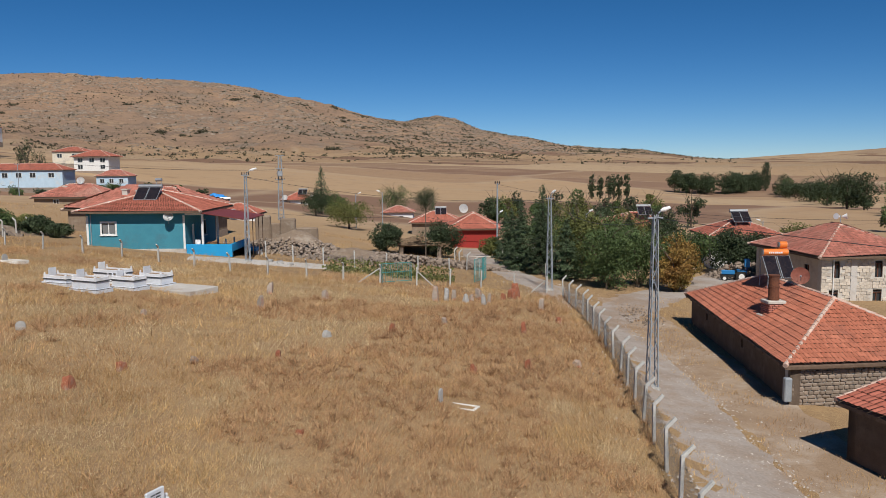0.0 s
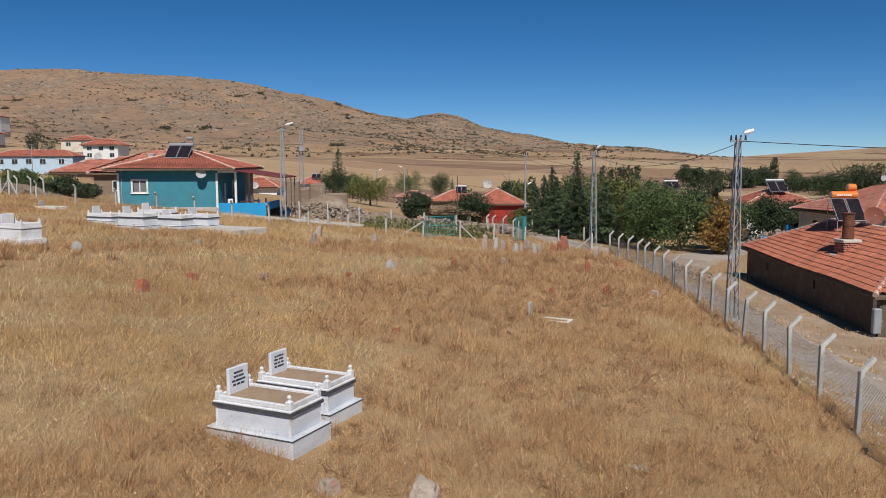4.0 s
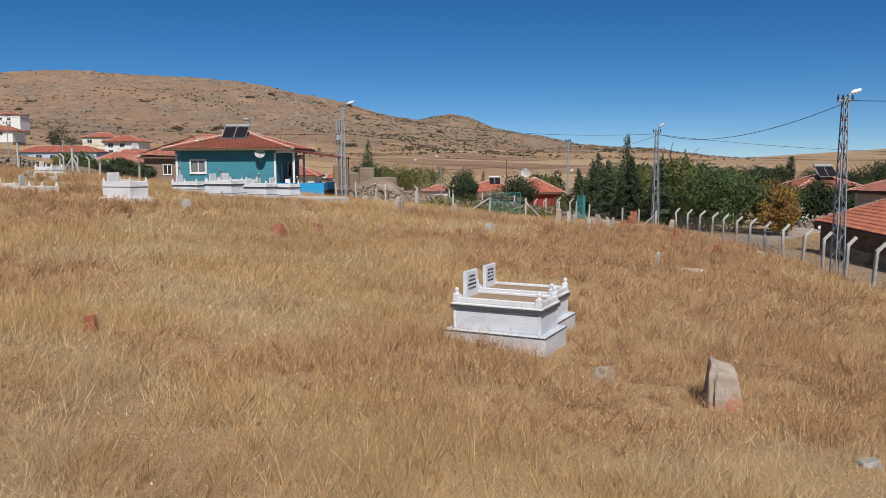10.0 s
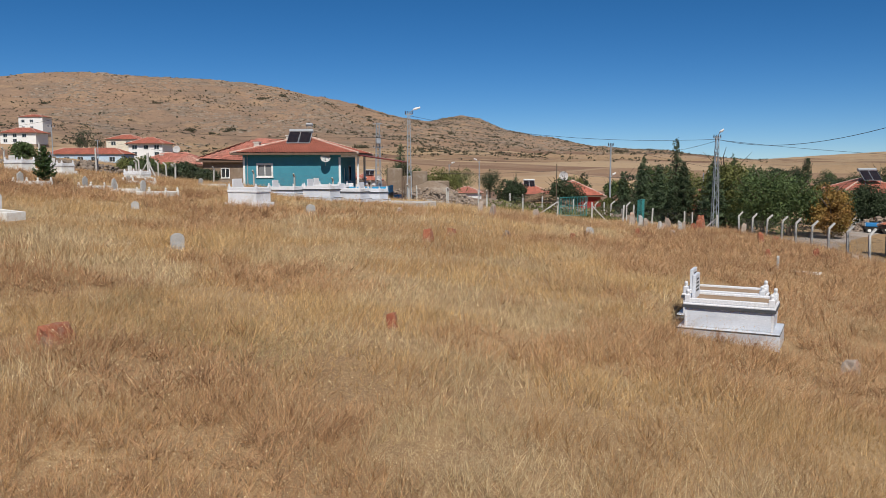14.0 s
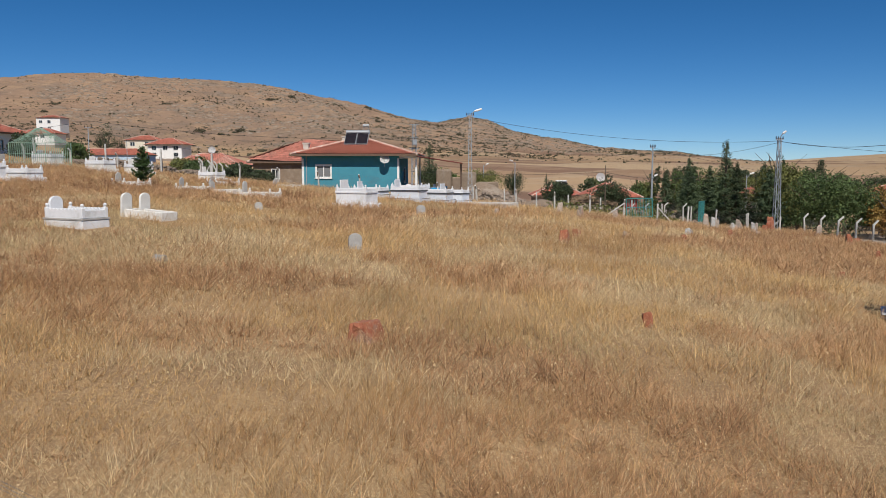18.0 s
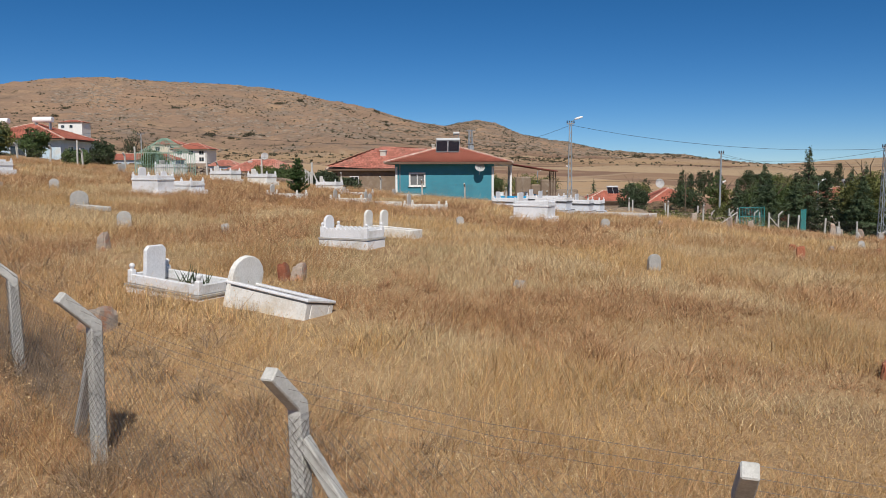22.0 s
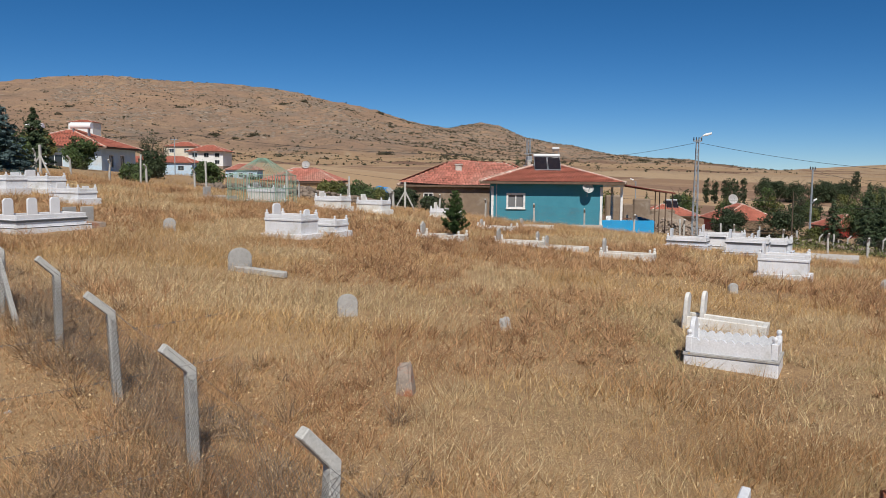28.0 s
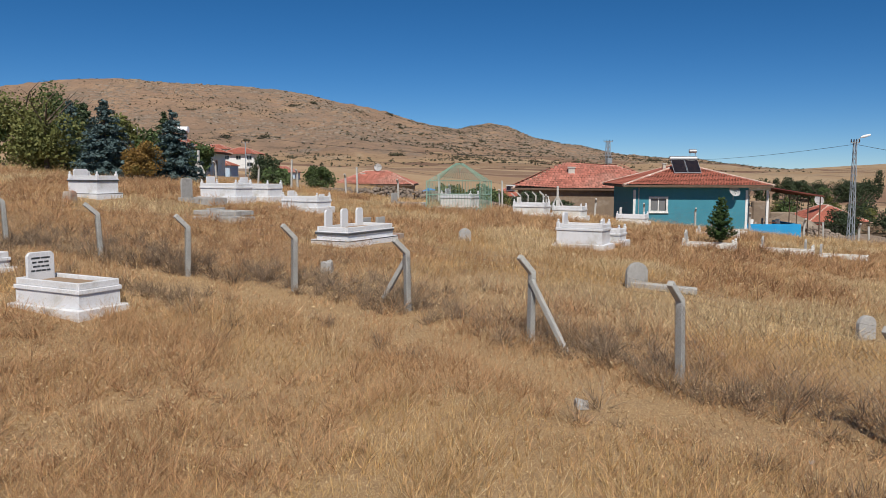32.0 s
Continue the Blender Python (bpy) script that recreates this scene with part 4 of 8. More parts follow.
village_house("blue_house", "pale blue cottage with a tiled roof", -112.3, 259.5, 1.2, 10.2, 7.0, 3.7, 2.0, 0, M_PALEBLUE, M_TILE_OLD, [(1.2, 1.5, 1.3, 1.3), (4.2, 1.5, 1.3, 1.3), (7.4, 1.5, 1.3, 1.3)], seed=24, tw=0.4, row=0.5)
village_house("long_blue_house", "long pale blue building with a red roof on a bare base", -148.7, 258.5, 1.4, 26.0, 9.0, 5.6, 2.1, 0, M_PALEBLUE, M_TILE, [(2.0, 3.2, 1.8, 1.5), (6.5, 3.2, 1.8, 1.5), (11.0, 3.2, 1.8, 1.5), (15.5, 3.2, 1.8, 1.5), (21.5, 3.2, 1.8, 1.5)], seed=26, tw=0.4, row=0.5)
village_house("white_house", "white two-storey house with a wide red roof", -143.4, 312.0, 6.3, 13.4, 11.0, 5.5, 2.6, 0, M_WHITEPAINT, M_TILE, [(1.5, 3.4, 1.8, 1.5), (6.0, 3.4, 1.8, 1.5), (10.2, 3.4, 1.8, 1.5), (1.5, 0.8, 1.8, 1.5), (10.2, 0.8, 1.8, 1.5)], seed=27, tw=0.5, row=0.6, over=1.2)
village_house("white_house", "far cream house with a red roof", -157.5, 324.0, 9.2, 13.0, 10.0, 4.8, 2.0, 0, M_CREAM, M_TILE, [(2.0, 2.4, 1.8, 1.5), (8.0, 2.4, 1.8, 1.5)], seed=28, tw=0.5, row=0.6)
village_house("white_house", "two-storey white house with a wide red roof above the village", -229.3, 372.0, 13.5, 17.0, 11.0, 5.2, 2.6, 0, M_WHITEPAINT, M_TILE, [(1.5, 3.2, 1.8, 1.5), (6.0, 3.2, 1.8, 1.5), (10.5, 3.2, 1.8, 1.5), (1.5, 0.8, 1.8, 1.5), (6.0, 0.8, 1.8, 1.5)], seed=30, tw=0.5, row=0.6, over=1.0)
village_house("grey_house", "tall white and grey house with a steep attic", -237.0, 402.0, 20.5, 12.3, 9.0, 7.4, 1.4, 0, M_WHITEPAINT, M_TILE, [(1.5, 1.2, 1.6, 1.4), (5.8, 1.2, 1.6, 1.4), (1.5, 4.6, 1.6, 1.4), (5.8, 4.6, 1.6, 1.4)], seed=29, tw=0.5, row=0.6)
# around the lattice mast and the valley road
village_house("far_house", "far red-roofed farmhouse beside the mast", -40.4, 200.0, -2.8, 7.4, 7.0, 2.2, 1.9, 0, M_WHITEPAINT, M_TILE, [(1.0, 0.8, 1.0, 1.0), (4.6, 0.8, 1.0, 1.0)], seed=31, tw=0.4, row=0.5)
solar_heater(-35.6, 202.0, 0.6, 0, "solar water heater on a far roof", w=2.2)
dish(-39.6, 199.4, 0.0, 10, 0.7, "white satellite dish on a far roof", 20)
dish(-33.0, 199.4, 0.0, 10, 0.7, "white satellite dish on a far roof", 20)
village_house("far_house", "low white house with a red roof before the mast", -32.0, 112.0, -0.9, 5.6, 5.0, 2.2, 1.4, 0, M_WHITEPAINT, M_TILE, [(1.0, 0.8, 1.0, 1.0)], seed=32)
dish(-29.2, 111.3, 1.6, 10, 0.5, "white satellite dish before the mast", 20)
solar_heater(-31.2, 114.0, 2.0, 0, "solar water heater on the low white house", M_LAMPWHITE, w=1.5)
village_house("far_house", "brown-walled house with a pyramid tile roof", -15.0, 195.0, -6.5, 7.4, 6.5, 2.9, 1.5, 0, M_WHITEPAINT, M_TILE_OLD, [(1.0, 0.9, 1.0, 1.1), (4.0, 0.9, 1.0, 1.1)], seed=33, tw=0.4, row=0.5)
village_house("far_house", "small brick outhouse with a pale roof", -5.4, 134.5, -4.3, 8.4, 7.0, 2.6, 1.7, 0, M_MUD, M_TILE, [], seed=34, tw=0.4, row=0.5)
solar_heater(-0.5, 137.4, -0.75, 0, "solar water heater on a brick outhouse", w=1.9)
village_house("red_barn", "barn with a red sheet front and tiled roof", 0.9, 114.6, -5.6, 7.0, 9.0, 4.4, 2.1, 0, M_REDDOOR, M_TILE, [], along_x=False, seed=35, over=0.6, door=(0.6, 3.4, 2.6), doormat=M_REDDOOR)
dish(2.9, 117.7, 1.55, 10, 0.68, "large white satellite dish on the red barn roof", 15)
wb = thing("garden_wall", "white painted garden wall by the lane's end", "wall", 7.0, 106.0, -4.6)
bm = bm_new()
box(bm, 0, 5.5, 0, 0.25, -0.5, 1.6, 0.03)
part("wall_body", bm, M_WHITEPAINT, wb)
wb = thing("block_wall", "grey concrete block wall before the barn", "wall", 1.0, 97.0, -4.4)
bm = bm_new()
box(bm, 0, 9.0, 0, 0.25, -0.5, 1.3, 0.02)
part("wall_body", bm, M_MORTAR, wb)


# thatched brush shelter
def brush_hut():
    x, y = -5.0, 90.0
    z = ground_z(x + 2, y)
    t = thing("brush_shelter", "dark stone shelter under a sagging brush roof", "shed", x, y, z)
    for a in ((0, 0.5, 0, 4), (4.3, 4.8, 0, 4), (0.5, 4.3, 3.6, 4)):
        bm = bm_new()
        box(bm, a[0], a[1], a[2], a[3], -1, 1.15, 0.08)
        part("stone_wall", bm, M_RUBBLE, t)
    rng = random.Random(5)
    bm = bm_new()
    for i in range(520):
        u, v = rng.uniform(-0.8, 5.6), rng.uniform(-0.7, 4.4)
        zz = 1.1 + 0.8 * (1 - abs(u - 2.4) / 3.2) + rng.uniform(-0.1, 0.25)
        a = rng.uniform(0, 6.28)
        l = rng.uniform(0.4, 1.0)
        tube(bm, (u, v, zz), (u + l * math.cos(a), v + l * math.sin(a), zz + rng.uniform(-0.25, 0.2)), 0.05, 0.02, 4)
    box(bm, -0.2, 5.0, -0.2, 4.0, 1.1, 1.3, 0.1)
    box(bm, 1.0, 3.8, 0.2, 3.6, 1.2, 1.6, 0.15)
    part("brush_roof", bm, M_REED, t)


brush_hut()


# ---- the tiled barn, its chimney and the stone house by the lane ----
def barn():
    ox, oy = 15.45, 35.1
    t = thing("barn", "long stone barn with a weathered red tile roof", "barn", ox, oy, 0)
    c = [(0, 0, -1.0), (9.6, 1.2, -1.0), (9.9, 19.4, -0.95), (1.45, 19.9, -0.95)]
    a, b = (4.5, 5.0, 1.2), (4.1, 12.8, 1.3)
    rz = math.degrees(math.atan2(-19.9, -1.45))
    L = 19.2
    # the lane side's shade is painted in with the darker mud
    wall(t, "lane_wall", L, 2.0, 0.45, [(4.0, 4.35, 1.0, 1.45), (11.6, 11.95, 1.0, 1.45)], M_SHADEDMUD, pose(1.8, 19.5, -2.95, 0, 0, rz), "mud-plastered wall with its shade painted into a darker colour")
    wall(t, "gable_wall", 9.0, 1.75, 0.45, [], M_MORTAR, pose(0.45, 0.42, -2.95, 0, 0, 7.1))
    g = new("gable_stones")
    g.parent, g.matrix_basis = t, pose(0.45, 0.42, -2.95, 0, 0, 7.1)
    # coursed rubble, stone by stone
    rng = random.Random(8)
    bm = bm_new()
    box(bm, -0.5, 0.5, -0.5, 0.5, -0.5, 0.5, 0.22)
    proto = None
    z = -0.4
    while z < 1.65:
        h = rng.uniform(0.14, 0.22)
        x = 0.0
        while x < 5.2:
            l = rng.uniform(0.2, 0.45)
            m = g.matrix_basis @ Matrix.Translation((x + l / 2, rng.uniform(-0.05, -0.01), z + h / 2)) @ pose(0, 0, 0, 0, rng.uniform(-4, 4), 0) @ Matrix.Diagonal((l - 0.025, 0.12, h - 0.02, 1))
            if proto is None:
                proto = part("stone", bm, M_RUBBLE, t, loc=m)
            else:
                share("stone", proto, t, m)
            x += l
        z += h
    bpy.data.objects.remove(g)
    wall(t, "back_wall", 17.4, 2.0, 0.45, [], M_RUBBLE, pose(9.3, 1.7, -2.95, 0, 0, 89))
    wall(t, "end_wall", 7.2, 2.0, 0.45, [], M_RUBBLE, pose(9.4, 19.1, -2.95, 0, 0, 177))
    bm = bm_new()
    slab_poly(bm, [(0.5, 0.6, -2.96), (9.2, 1.7, -2.96), (9.3, 18.9, -2.96), (1.9, 19.2, -2.96)], 1.2)
    part("foundation", bm, M_MUD, t)
    faces = [(c[3], c[0], a, b), (c[0], c[1], a, a), (c[1], c[2], b, a), (c[2], c[3], b, b)]
    bm = bm_new()
    for f in faces:
        for k in range(8):
            u0, u1 = k / 8, (k + 1) / 8
            q = [Vector(f[0]).lerp(Vector(f[1]), u0), Vector(f[0]).lerp(Vector(f[1]), u1), Vector(f[3]).lerp(Vector(f[2]), u1), Vector(f[3]).lerp(Vector(f[2]), u0)]
            if f[2] == f[3]:
                q = q[:3]
            slab_poly(bm, [(p[0], p[1], p[2] - 0.06) for p in q], 0.12)
    bmesh.ops.remove_doubles(bm, verts=bm.verts[:], dist=0.01)
    roof = part("roof", bm, M_DECK, t)
    for i, f in enumerate(faces):
        tile_slope(roof, f, M_TILE_BARN, 0.21, 0.32, 50 + i, 0.10, (lambda q: (q[:, 1] < 4.6)) if i == 0 else None)
    for p, q in ((c[0], a), (c[1], a), (c[2], b), (c[3], b), (a, b)):
        ridge_caps(roof, p, q, M_RIDGE, 0.11)
    for k in range(16):
        f = (k + 0.5) / 16
        bm = bm_new()
        p = Vector(c[0]).lerp(Vector(c[3]), f)
        tube(bm, p + Vector((-0.05, 0, -0.16)), p + Vector((0.7, 0.15, 0.05)), 0.055, None, 6)
        part("rafter_end", bm, M_DECK, t)
    bm = bm_new()
    box(bm, 0.08, 0.42, 0.12, 0.4, -2.7, -1.6, 0.04)
    part("corner_pier", bm, M_STEEL, t)
    return t


barn()


def stove_chimney():
    t = thing("chimney_stack", "rusty iron stove pipe on a broken brick base", "chimney", 17.95, 42.7, -0.35, 4)
    bm = bm_new()
    box(bm, -0.7, 0.7, -0.5, 0.55, -0.3, 0.25, 0.05)
    part("mortar_base", bm, M_MORTAR, t)
    rng = random.Random(3)
    proto = None
    for k in range(6):
        for i in range(4):
            for side in range(4):
                m = pose(0, 0, 0.3 + 0.1 * k, 0, 0, side * 90) @ pose(-0.36 + i * 0.22 + (0.1 if k % 2 else 0), -0.40 + rng.uniform(-0.02, 0.02), 0, 0, 0, rng.uniform(-4, 4))
                if proto is None:
                    bm = bm_new()
                    box(bm, -0.1, 0.1, -0.05, 0.05, -0.04, 0.04, 0.012)
                    proto = part("brick", bm, M_TILE_OLD, t, loc=m)
                else:
                    share("brick", proto, t, m)
    bm = bm_new()
    box(bm, -0.36, 0.36, -0.36, 0.36, 0.2, 0.86)
    part("core", bm, M_MORTAR, t)
    bm = bm_new()
    box(bm, -0.5, 0.5, -0.48, 0.48, 0.88, 1.05, 0.03)
    part("cap_slab", bm, M_MORTAR, t)
    bm = bm_new()
    tube(bm, (0, 0, 1.05), (0, 0, 2.4), 0.29, 0.27, 18, False)
    tube(bm, (0, 0, 2.4), (0, 0, 1.05), 0.25, 0.25, 18, False)
    for z in (1.1, 1.75, 2.35):
        tube(bm, (0, 0, z), (0, 0, z + 0.06), 0.305, None, 18)
    part("stove_pipe", bm, M_RUST, t)


stove_chimney()


def orange_heater():
    t = thing("solar_heater", "solar water heater with orange drums on the barn roof", "solar heater", 19.7, 46.4, 1.05, 0, "solar heaters")
    for k in (-1, 1):
        bm = bm_new()
        box(bm, k * 0.42 - 0.38, k * 0.42 + 0.38, 0, 1.6, -0.04, 0.04, 0.01, pose(0, -0.6, 0.35, 48))
        col = part("collector", bm, M_STEEL, t)
        bm = bm_new()
        box(bm, k * 0.42 - 0.35, k * 0.42 + 0.35, 0.03, 1.57, 0.042, 0.052, 0, pose(0, -0.6, 0.35, 48))
        part("collector_glass", bm, M_PANEL, col)
    for nm, a, b, r in (("drum", (-0.72, 0.55, 1.75), (0.72, 0.55, 1.75), 0.21), ("upper_drum", (0.28, 0.7, 2.17), (0.70, 0.7, 2.17), 0.21)):
        bm = bm_new()
        tube(bm, a, b, r, None, 18)
        d = part(nm, bm, M_ORANGE, t)
        for e, s in ((a, -1), (b, 1)):
            bm = bm_new()
            tube(bm, e, (e[0] + s * 0.05, e[1], e[2]), r * 0.9, r * 0.7, 18)
            part("drum_end", bm, M_TANK, d)
    bm = bm_new()
    for k in range(7):
        box(bm, -0.45 + k * 0.12, -0.37 + k * 0.12, 0.325, 0.332, 1.70, 1.80)
    part("drum_lettering", bm, M_LAMPWHITE, t, "white lettering reduced to bars")
    for x in (-0.8, 0.8):
        for y in (-0.55, 0.65):
            bm = bm_new()
            tube(bm, (x, y, 1.5 if y > 0 else 0.35), (x, y, -0.9), 0.025, None, 5)
            part("leg", bm, M_STEEL, t)


orange_heater()
dish(20.0, 44.2, 1.75, -20, 0.5, "faded reddish satellite dish on the barn roof", 25, M_TILE_OLD, 1.4)


def side_shed():
    t = thing("shed", "low shed with walls coloured dark for shade and an old tiled roof", "shed", 14.8, 28.6, -3.0, 14)
    L, D, H = 6.0, 6.0, 2.3
    # lane and end walls carry their shade in the mud's colour
    wall(t, "lane_wall", L, H, 0.4, [], M_SHADEDMUD, pose(0.3, 0.0, 0, 0, 0, -90))
    wall(t, "gable_wall", D, H, 0.4, [], M_RUBBLE, pose(0.3, -L, 0))
    wall(t, "end_wall", D, H, 0.4, [], M_SHADEDMUD, pose(D + 0.3, 0, 0, 0, 0, 180))
    c = [(0, -L - 0.3, H), (D, -L - 0.3, H + 1.7), (D, 0.35, H + 1.7), (0, 0.35, H)]
    bm = bm_new()
    slab_poly(bm, [(p[0], p[1], p[2] - 0.03) for p in c], 0.14)
    roof = part("roof", bm, M_DECK, t)
    tile_slope(roof, (c[3], c[0], c[1], c[2]), M_TILE, 0.27, 0.42, 71, 0.2)
    ridge_caps(roof, c[3], c[2], M_RIDGE, 0.1)


side_shed()


def stone_house():
    """Two-storey ashlar house with arched windows and a hipped roof."""
    t = thing("stone_house", "two-storey ashlar stone house with arched windows", "house", 31.2, 65.4, -6.2, 6)
    L, D, H = 9.0, 11.0, 6.5
    wins = [(0.95, 4.7, 0.68, 1.4), (0.75, 2.25, 0.78, 1.45), (4.7, 4.7, 0.68, 1.4), (4.6, 2.25, 0.78, 1.45)]
    ops = [(w[0], w[0] + w[2], w[1], w[1] + w[3]) for w in wins]
    sw = [(1.5, 4.1, 0.8, 1.5), (4.5, 4.1, 0.8, 1.5), (7.5, 4.1, 0.8, 1.5), (1.5, 1.2, 0.8, 1.5), (4.5, 1.2, 0.8, 1.5)]
    wall(t, "front_wall", L, H, 0.5, ops, M_MORTAR, pose(0, 0.06, 0))
    wall(t, "side_wall", D - 1, H, 0.5, [(D - 1 - w[0] - w[2], D - 1 - w[0], w[1], w[1] + w[3]) for w in sw], M_ASHLAR, pose(0.06, D - 0.5, 0, 0, 0, -90))
    wall(t, "back_wall", L, H, 0.5, [], M_ASHLAR, pose(L, D, 0, 0, 0, 180))
    wall(t, "side_wall", D - 1, H, 0.5, [], M_ASHLAR, pose(L, 0.5, 0, 0, 0, 90))
    rng = random.Random(12)
    proto = None
    bm = bm_new()
    box(bm, -0.5, 0.5, -0.5, 0.5, -0.5, 0.5, 0.03)
    z, k = 2.2, 0
    while z < H - 0.05:
        h = 0.27
        x = 0.0 if k % 2 else -0.22
        while x < 6.2:
            l = rng.choice((0.42, 0.5, 0.6))
            a, b = max(0, x), min(L, x + l)
            hit = any(o[0] - 0.02 < b and a < o[1] + 0.02 and o[2] - 0.05 < z + h and z < o[3] + 0.05 for o in ops) or 2.55 < (a + b) / 2 < 3.1 or 5.9 < (a + b) / 2 < 6.5
            if b - a > 0.1 and not hit:
                m = Matrix.Translation(((a + b) / 2, 0.05 + rng.uniform(-0.012, 0.01), z + h / 2)) @ Matrix.Diagonal((b - a - 0.03, 0.1, h - 0.03, 1))
                if proto is None:
                    proto = part("stone", bm, M_ASHLAR, t, loc=m)
                else:
                    share("stone", proto, t, m)
            x += l
        z += h
        k += 1
    for cx in (2.55, 5.9):
        bm = bm_new()
        box(bm, cx, cx + 0.55, -0.03, 0.055, 0, H, 0.01)
        part("render_strip", bm, M_SLAB, t)
    for w in wins:
        win = window(t, w[2], w[3] - 0.3, pose(w[0], 0.2, w[1]), 0.07, 2, M_RUST)
        bm = bm_new()
        r = w[2] / 2
        pts = [(r - (r + 0.07) * math.cos(a), w[3] - 0.3 + (0.42) * math.sin(a)) for a in np.linspace(0, math.pi, 11)]
        prism(bm, pts, 0.0, 0.08)
        part("arch_light", bm, M_DARK, win)
    for w in sw[:3]:
        window(t, w[2], w[3], pose(0.2, w[0] + 0.5 + w[2], w[1], 0, 0, -90), 0.07, 2, M_RUST)
    bm = bm_new()
    tube(bm, (1.0, -0.06, H - 0.2), (1.0, -0.06, 0.4), 0.05, None, 8)
    part("downpipe", bm, M_WHITEPAINT, t)
    hip_roof(t, -0.6, L + 0.6, -0.6, D + 0.6, H, 2.2, False, material=M_TILE_OLD, w=0.3, row=0.42, seed=61, sag=0.2, ridge=((L / 2, 4.9, H + 2.2), (L / 2, 6.2, H + 2.2)))
    sp = thing("loudspeaker", "pair of white horn loudspeakers on the roof ridge", "loudspeaker", 35.5, 71.4, 2.5, 0)
    for s in (-1, 1):
        bm = bm_new()
        tube(bm, (s * 0.1, 0, 0.7), (s * 0.5, -0.2, 0.75), 0.06, 0.28, 14)
        part("horn", bm, M_LAMPWHITE, sp)
    bm = bm_new()
    tube(bm, (0, 0, -0.6), (0, 0, 0.8), 0.04)
    part("mast", bm, M_STEEL, sp)


stone_house()
village_house("side_house", "cream house with hipped red roofs by the side lane", 29.6, 88.0, -3.6, 7.6, 8.0, 3.6, 1.7, -4, M_WHITEPAINT, M_TILE, [(1, 1.2, 1.2, 1.2), (4.5, 1.2, 1.2, 1.2)], seed=81)
solar_heater(33.5, 90.0, 1.2, 0, "solar water heater on a hipped roof", w=2.0)
village_house("side_house", "low house with a faded red roof behind the tractor", 35.5, 78.0, -5.0, 7.0, 7.0, 3.0, 1.5, 4, M_MUD, M_TILE, [], seed=82)
solar_heater(38.0, 79.5, -0.7, 0, "solar water heater on a faded roof", M_LAMPWHITE, w=1.8)
village_house("side_house", "house with a red roof beyond the trees", 23.5, 112.0, -4.4, 9.0, 8.0, 3.6, 1.8, 3, M_CREAM, M_TILE, [(2, 1.2, 1.2, 1.2)], seed=83, tw=0.4, row=0.5)
solar_heater(28.5, 113.5, 0.6, 0, "solar water heater beyond the trees", w=2.0)
village_house("side_house", "small gabled red house beyond the trees", 26.5, 140.0, -7.6, 7.0, 8.0, 4.0, 2.0, 3, M_REDDOOR, M_TILE, [], along_x=False, seed=84, tw=0.4, row=0.5)
village_house("side_house", "low tiled house at the village edge", 55.0, 96.0, -6.0, 10.0, 8.0, 3.4, 1.7, -3, M_CREAM, M_TILE, [(2, 1.2, 1.2, 1.2)], seed=85, tw=0.4, row=0.5)


def tractor(x, y, z, rz):
    t = thing("tractor", "old blue tractor with a rear loader parked by the lane", "tractor", x, y, z, rz)
    bm = bm_new()
    box(bm, 0.2, 1.9, -0.32, 0.32, 0.85, 1.4, 0.08)
    part("bonnet", bm, M_TRACTOR, t)
    bm = bm_new()
    box(bm, -0.9, 2.0, -0.22, 0.22, 0.5, 0.86, 0.04)
    part("chassis", bm, M_RUBBER, t)
    bm = bm_new()
    box(bm, 1.9, 1.95, -0.28, 0.28, 0.9, 1.34, 0.02)
    part("grille", bm, M_WHITEPAINT, t)
    bm = bm_new()
    tube(bm, (0.9, 0.15, 1.4), (0.9, 0.15, 2.1), 0.035)
    part("exhaust", bm, M_RUST, t)
    for s in (-1, 1):
        bm = bm_new()
        box(bm, -1.2, 0.0, s * 0.65 - 0.2, s * 0.65 + 0.2, 1.35, 1.43, 0.03)
        part("mudguard", bm, M_TRACTOR, t)
        for wx, r, wd in ((-0.6, 0.68, 0.36), (1.5, 0.4, 0.2)):
            bm = bm_new()
            tube(bm, (wx, s * 0.65 - wd / 2, r), (wx, s * 0.65 + wd / 2, r), r, None, 22)
            for k in range(18):
                a = k * math.pi / 9
                box(bm, -0.03, 0.03, s * 0.65 - wd / 2, s * 0.65 + wd / 2, r - 0.02, r + 0.04, 0, pose(wx, 0, r) @ Matrix.Rotation(a, 4, "Y"))
            wl = part("wheel", bm, M_RUBBER, t)
            bm = bm_new()
            tube(bm, (wx, s * (0.65 + wd / 2), r), (wx, s * (0.66 + wd / 2), r), r * 0.55, r * 0.5, 16)
            part("rim", bm, M_WHITEPAINT, wl)
    bm = bm_new()
    box(bm, -0.75, -0.25, -0.25, 0.25, 1.15, 1.22, 0.03)
    box(bm, -0.8, -0.72, -0.25, 0.25, 1.2, 1.6, 0.03)
    part("seat", bm, M_RUBBER, t)
    bm = bm_new()
    tube(bm, (0.15, 0, 1.3), (-0.1, 0, 1.6), 0.02)
    part("steering_column", bm, M_RUBBER, t)
    bm = bm_new()
    box(bm, -1.6, -0.95, -0.7, 0.7, 1.9, 2.9, 0.05)
    part("rear_box", bm, M_TRACTOR, t, "blue box on the tractor's rear frame")
    for s in (-0.6, 0.6):
        bm = bm_new()
        tube(bm, (-1.2, s, 0.7), (-1.25, s, 1.95), 0.05)
        part("rear_upright", bm, M_TRACTOR, t)
    t.scale = (0.74, 0.74, 0.74)


tractor(28.6, 77.5, ground_z(28.6, 77.5), 165)


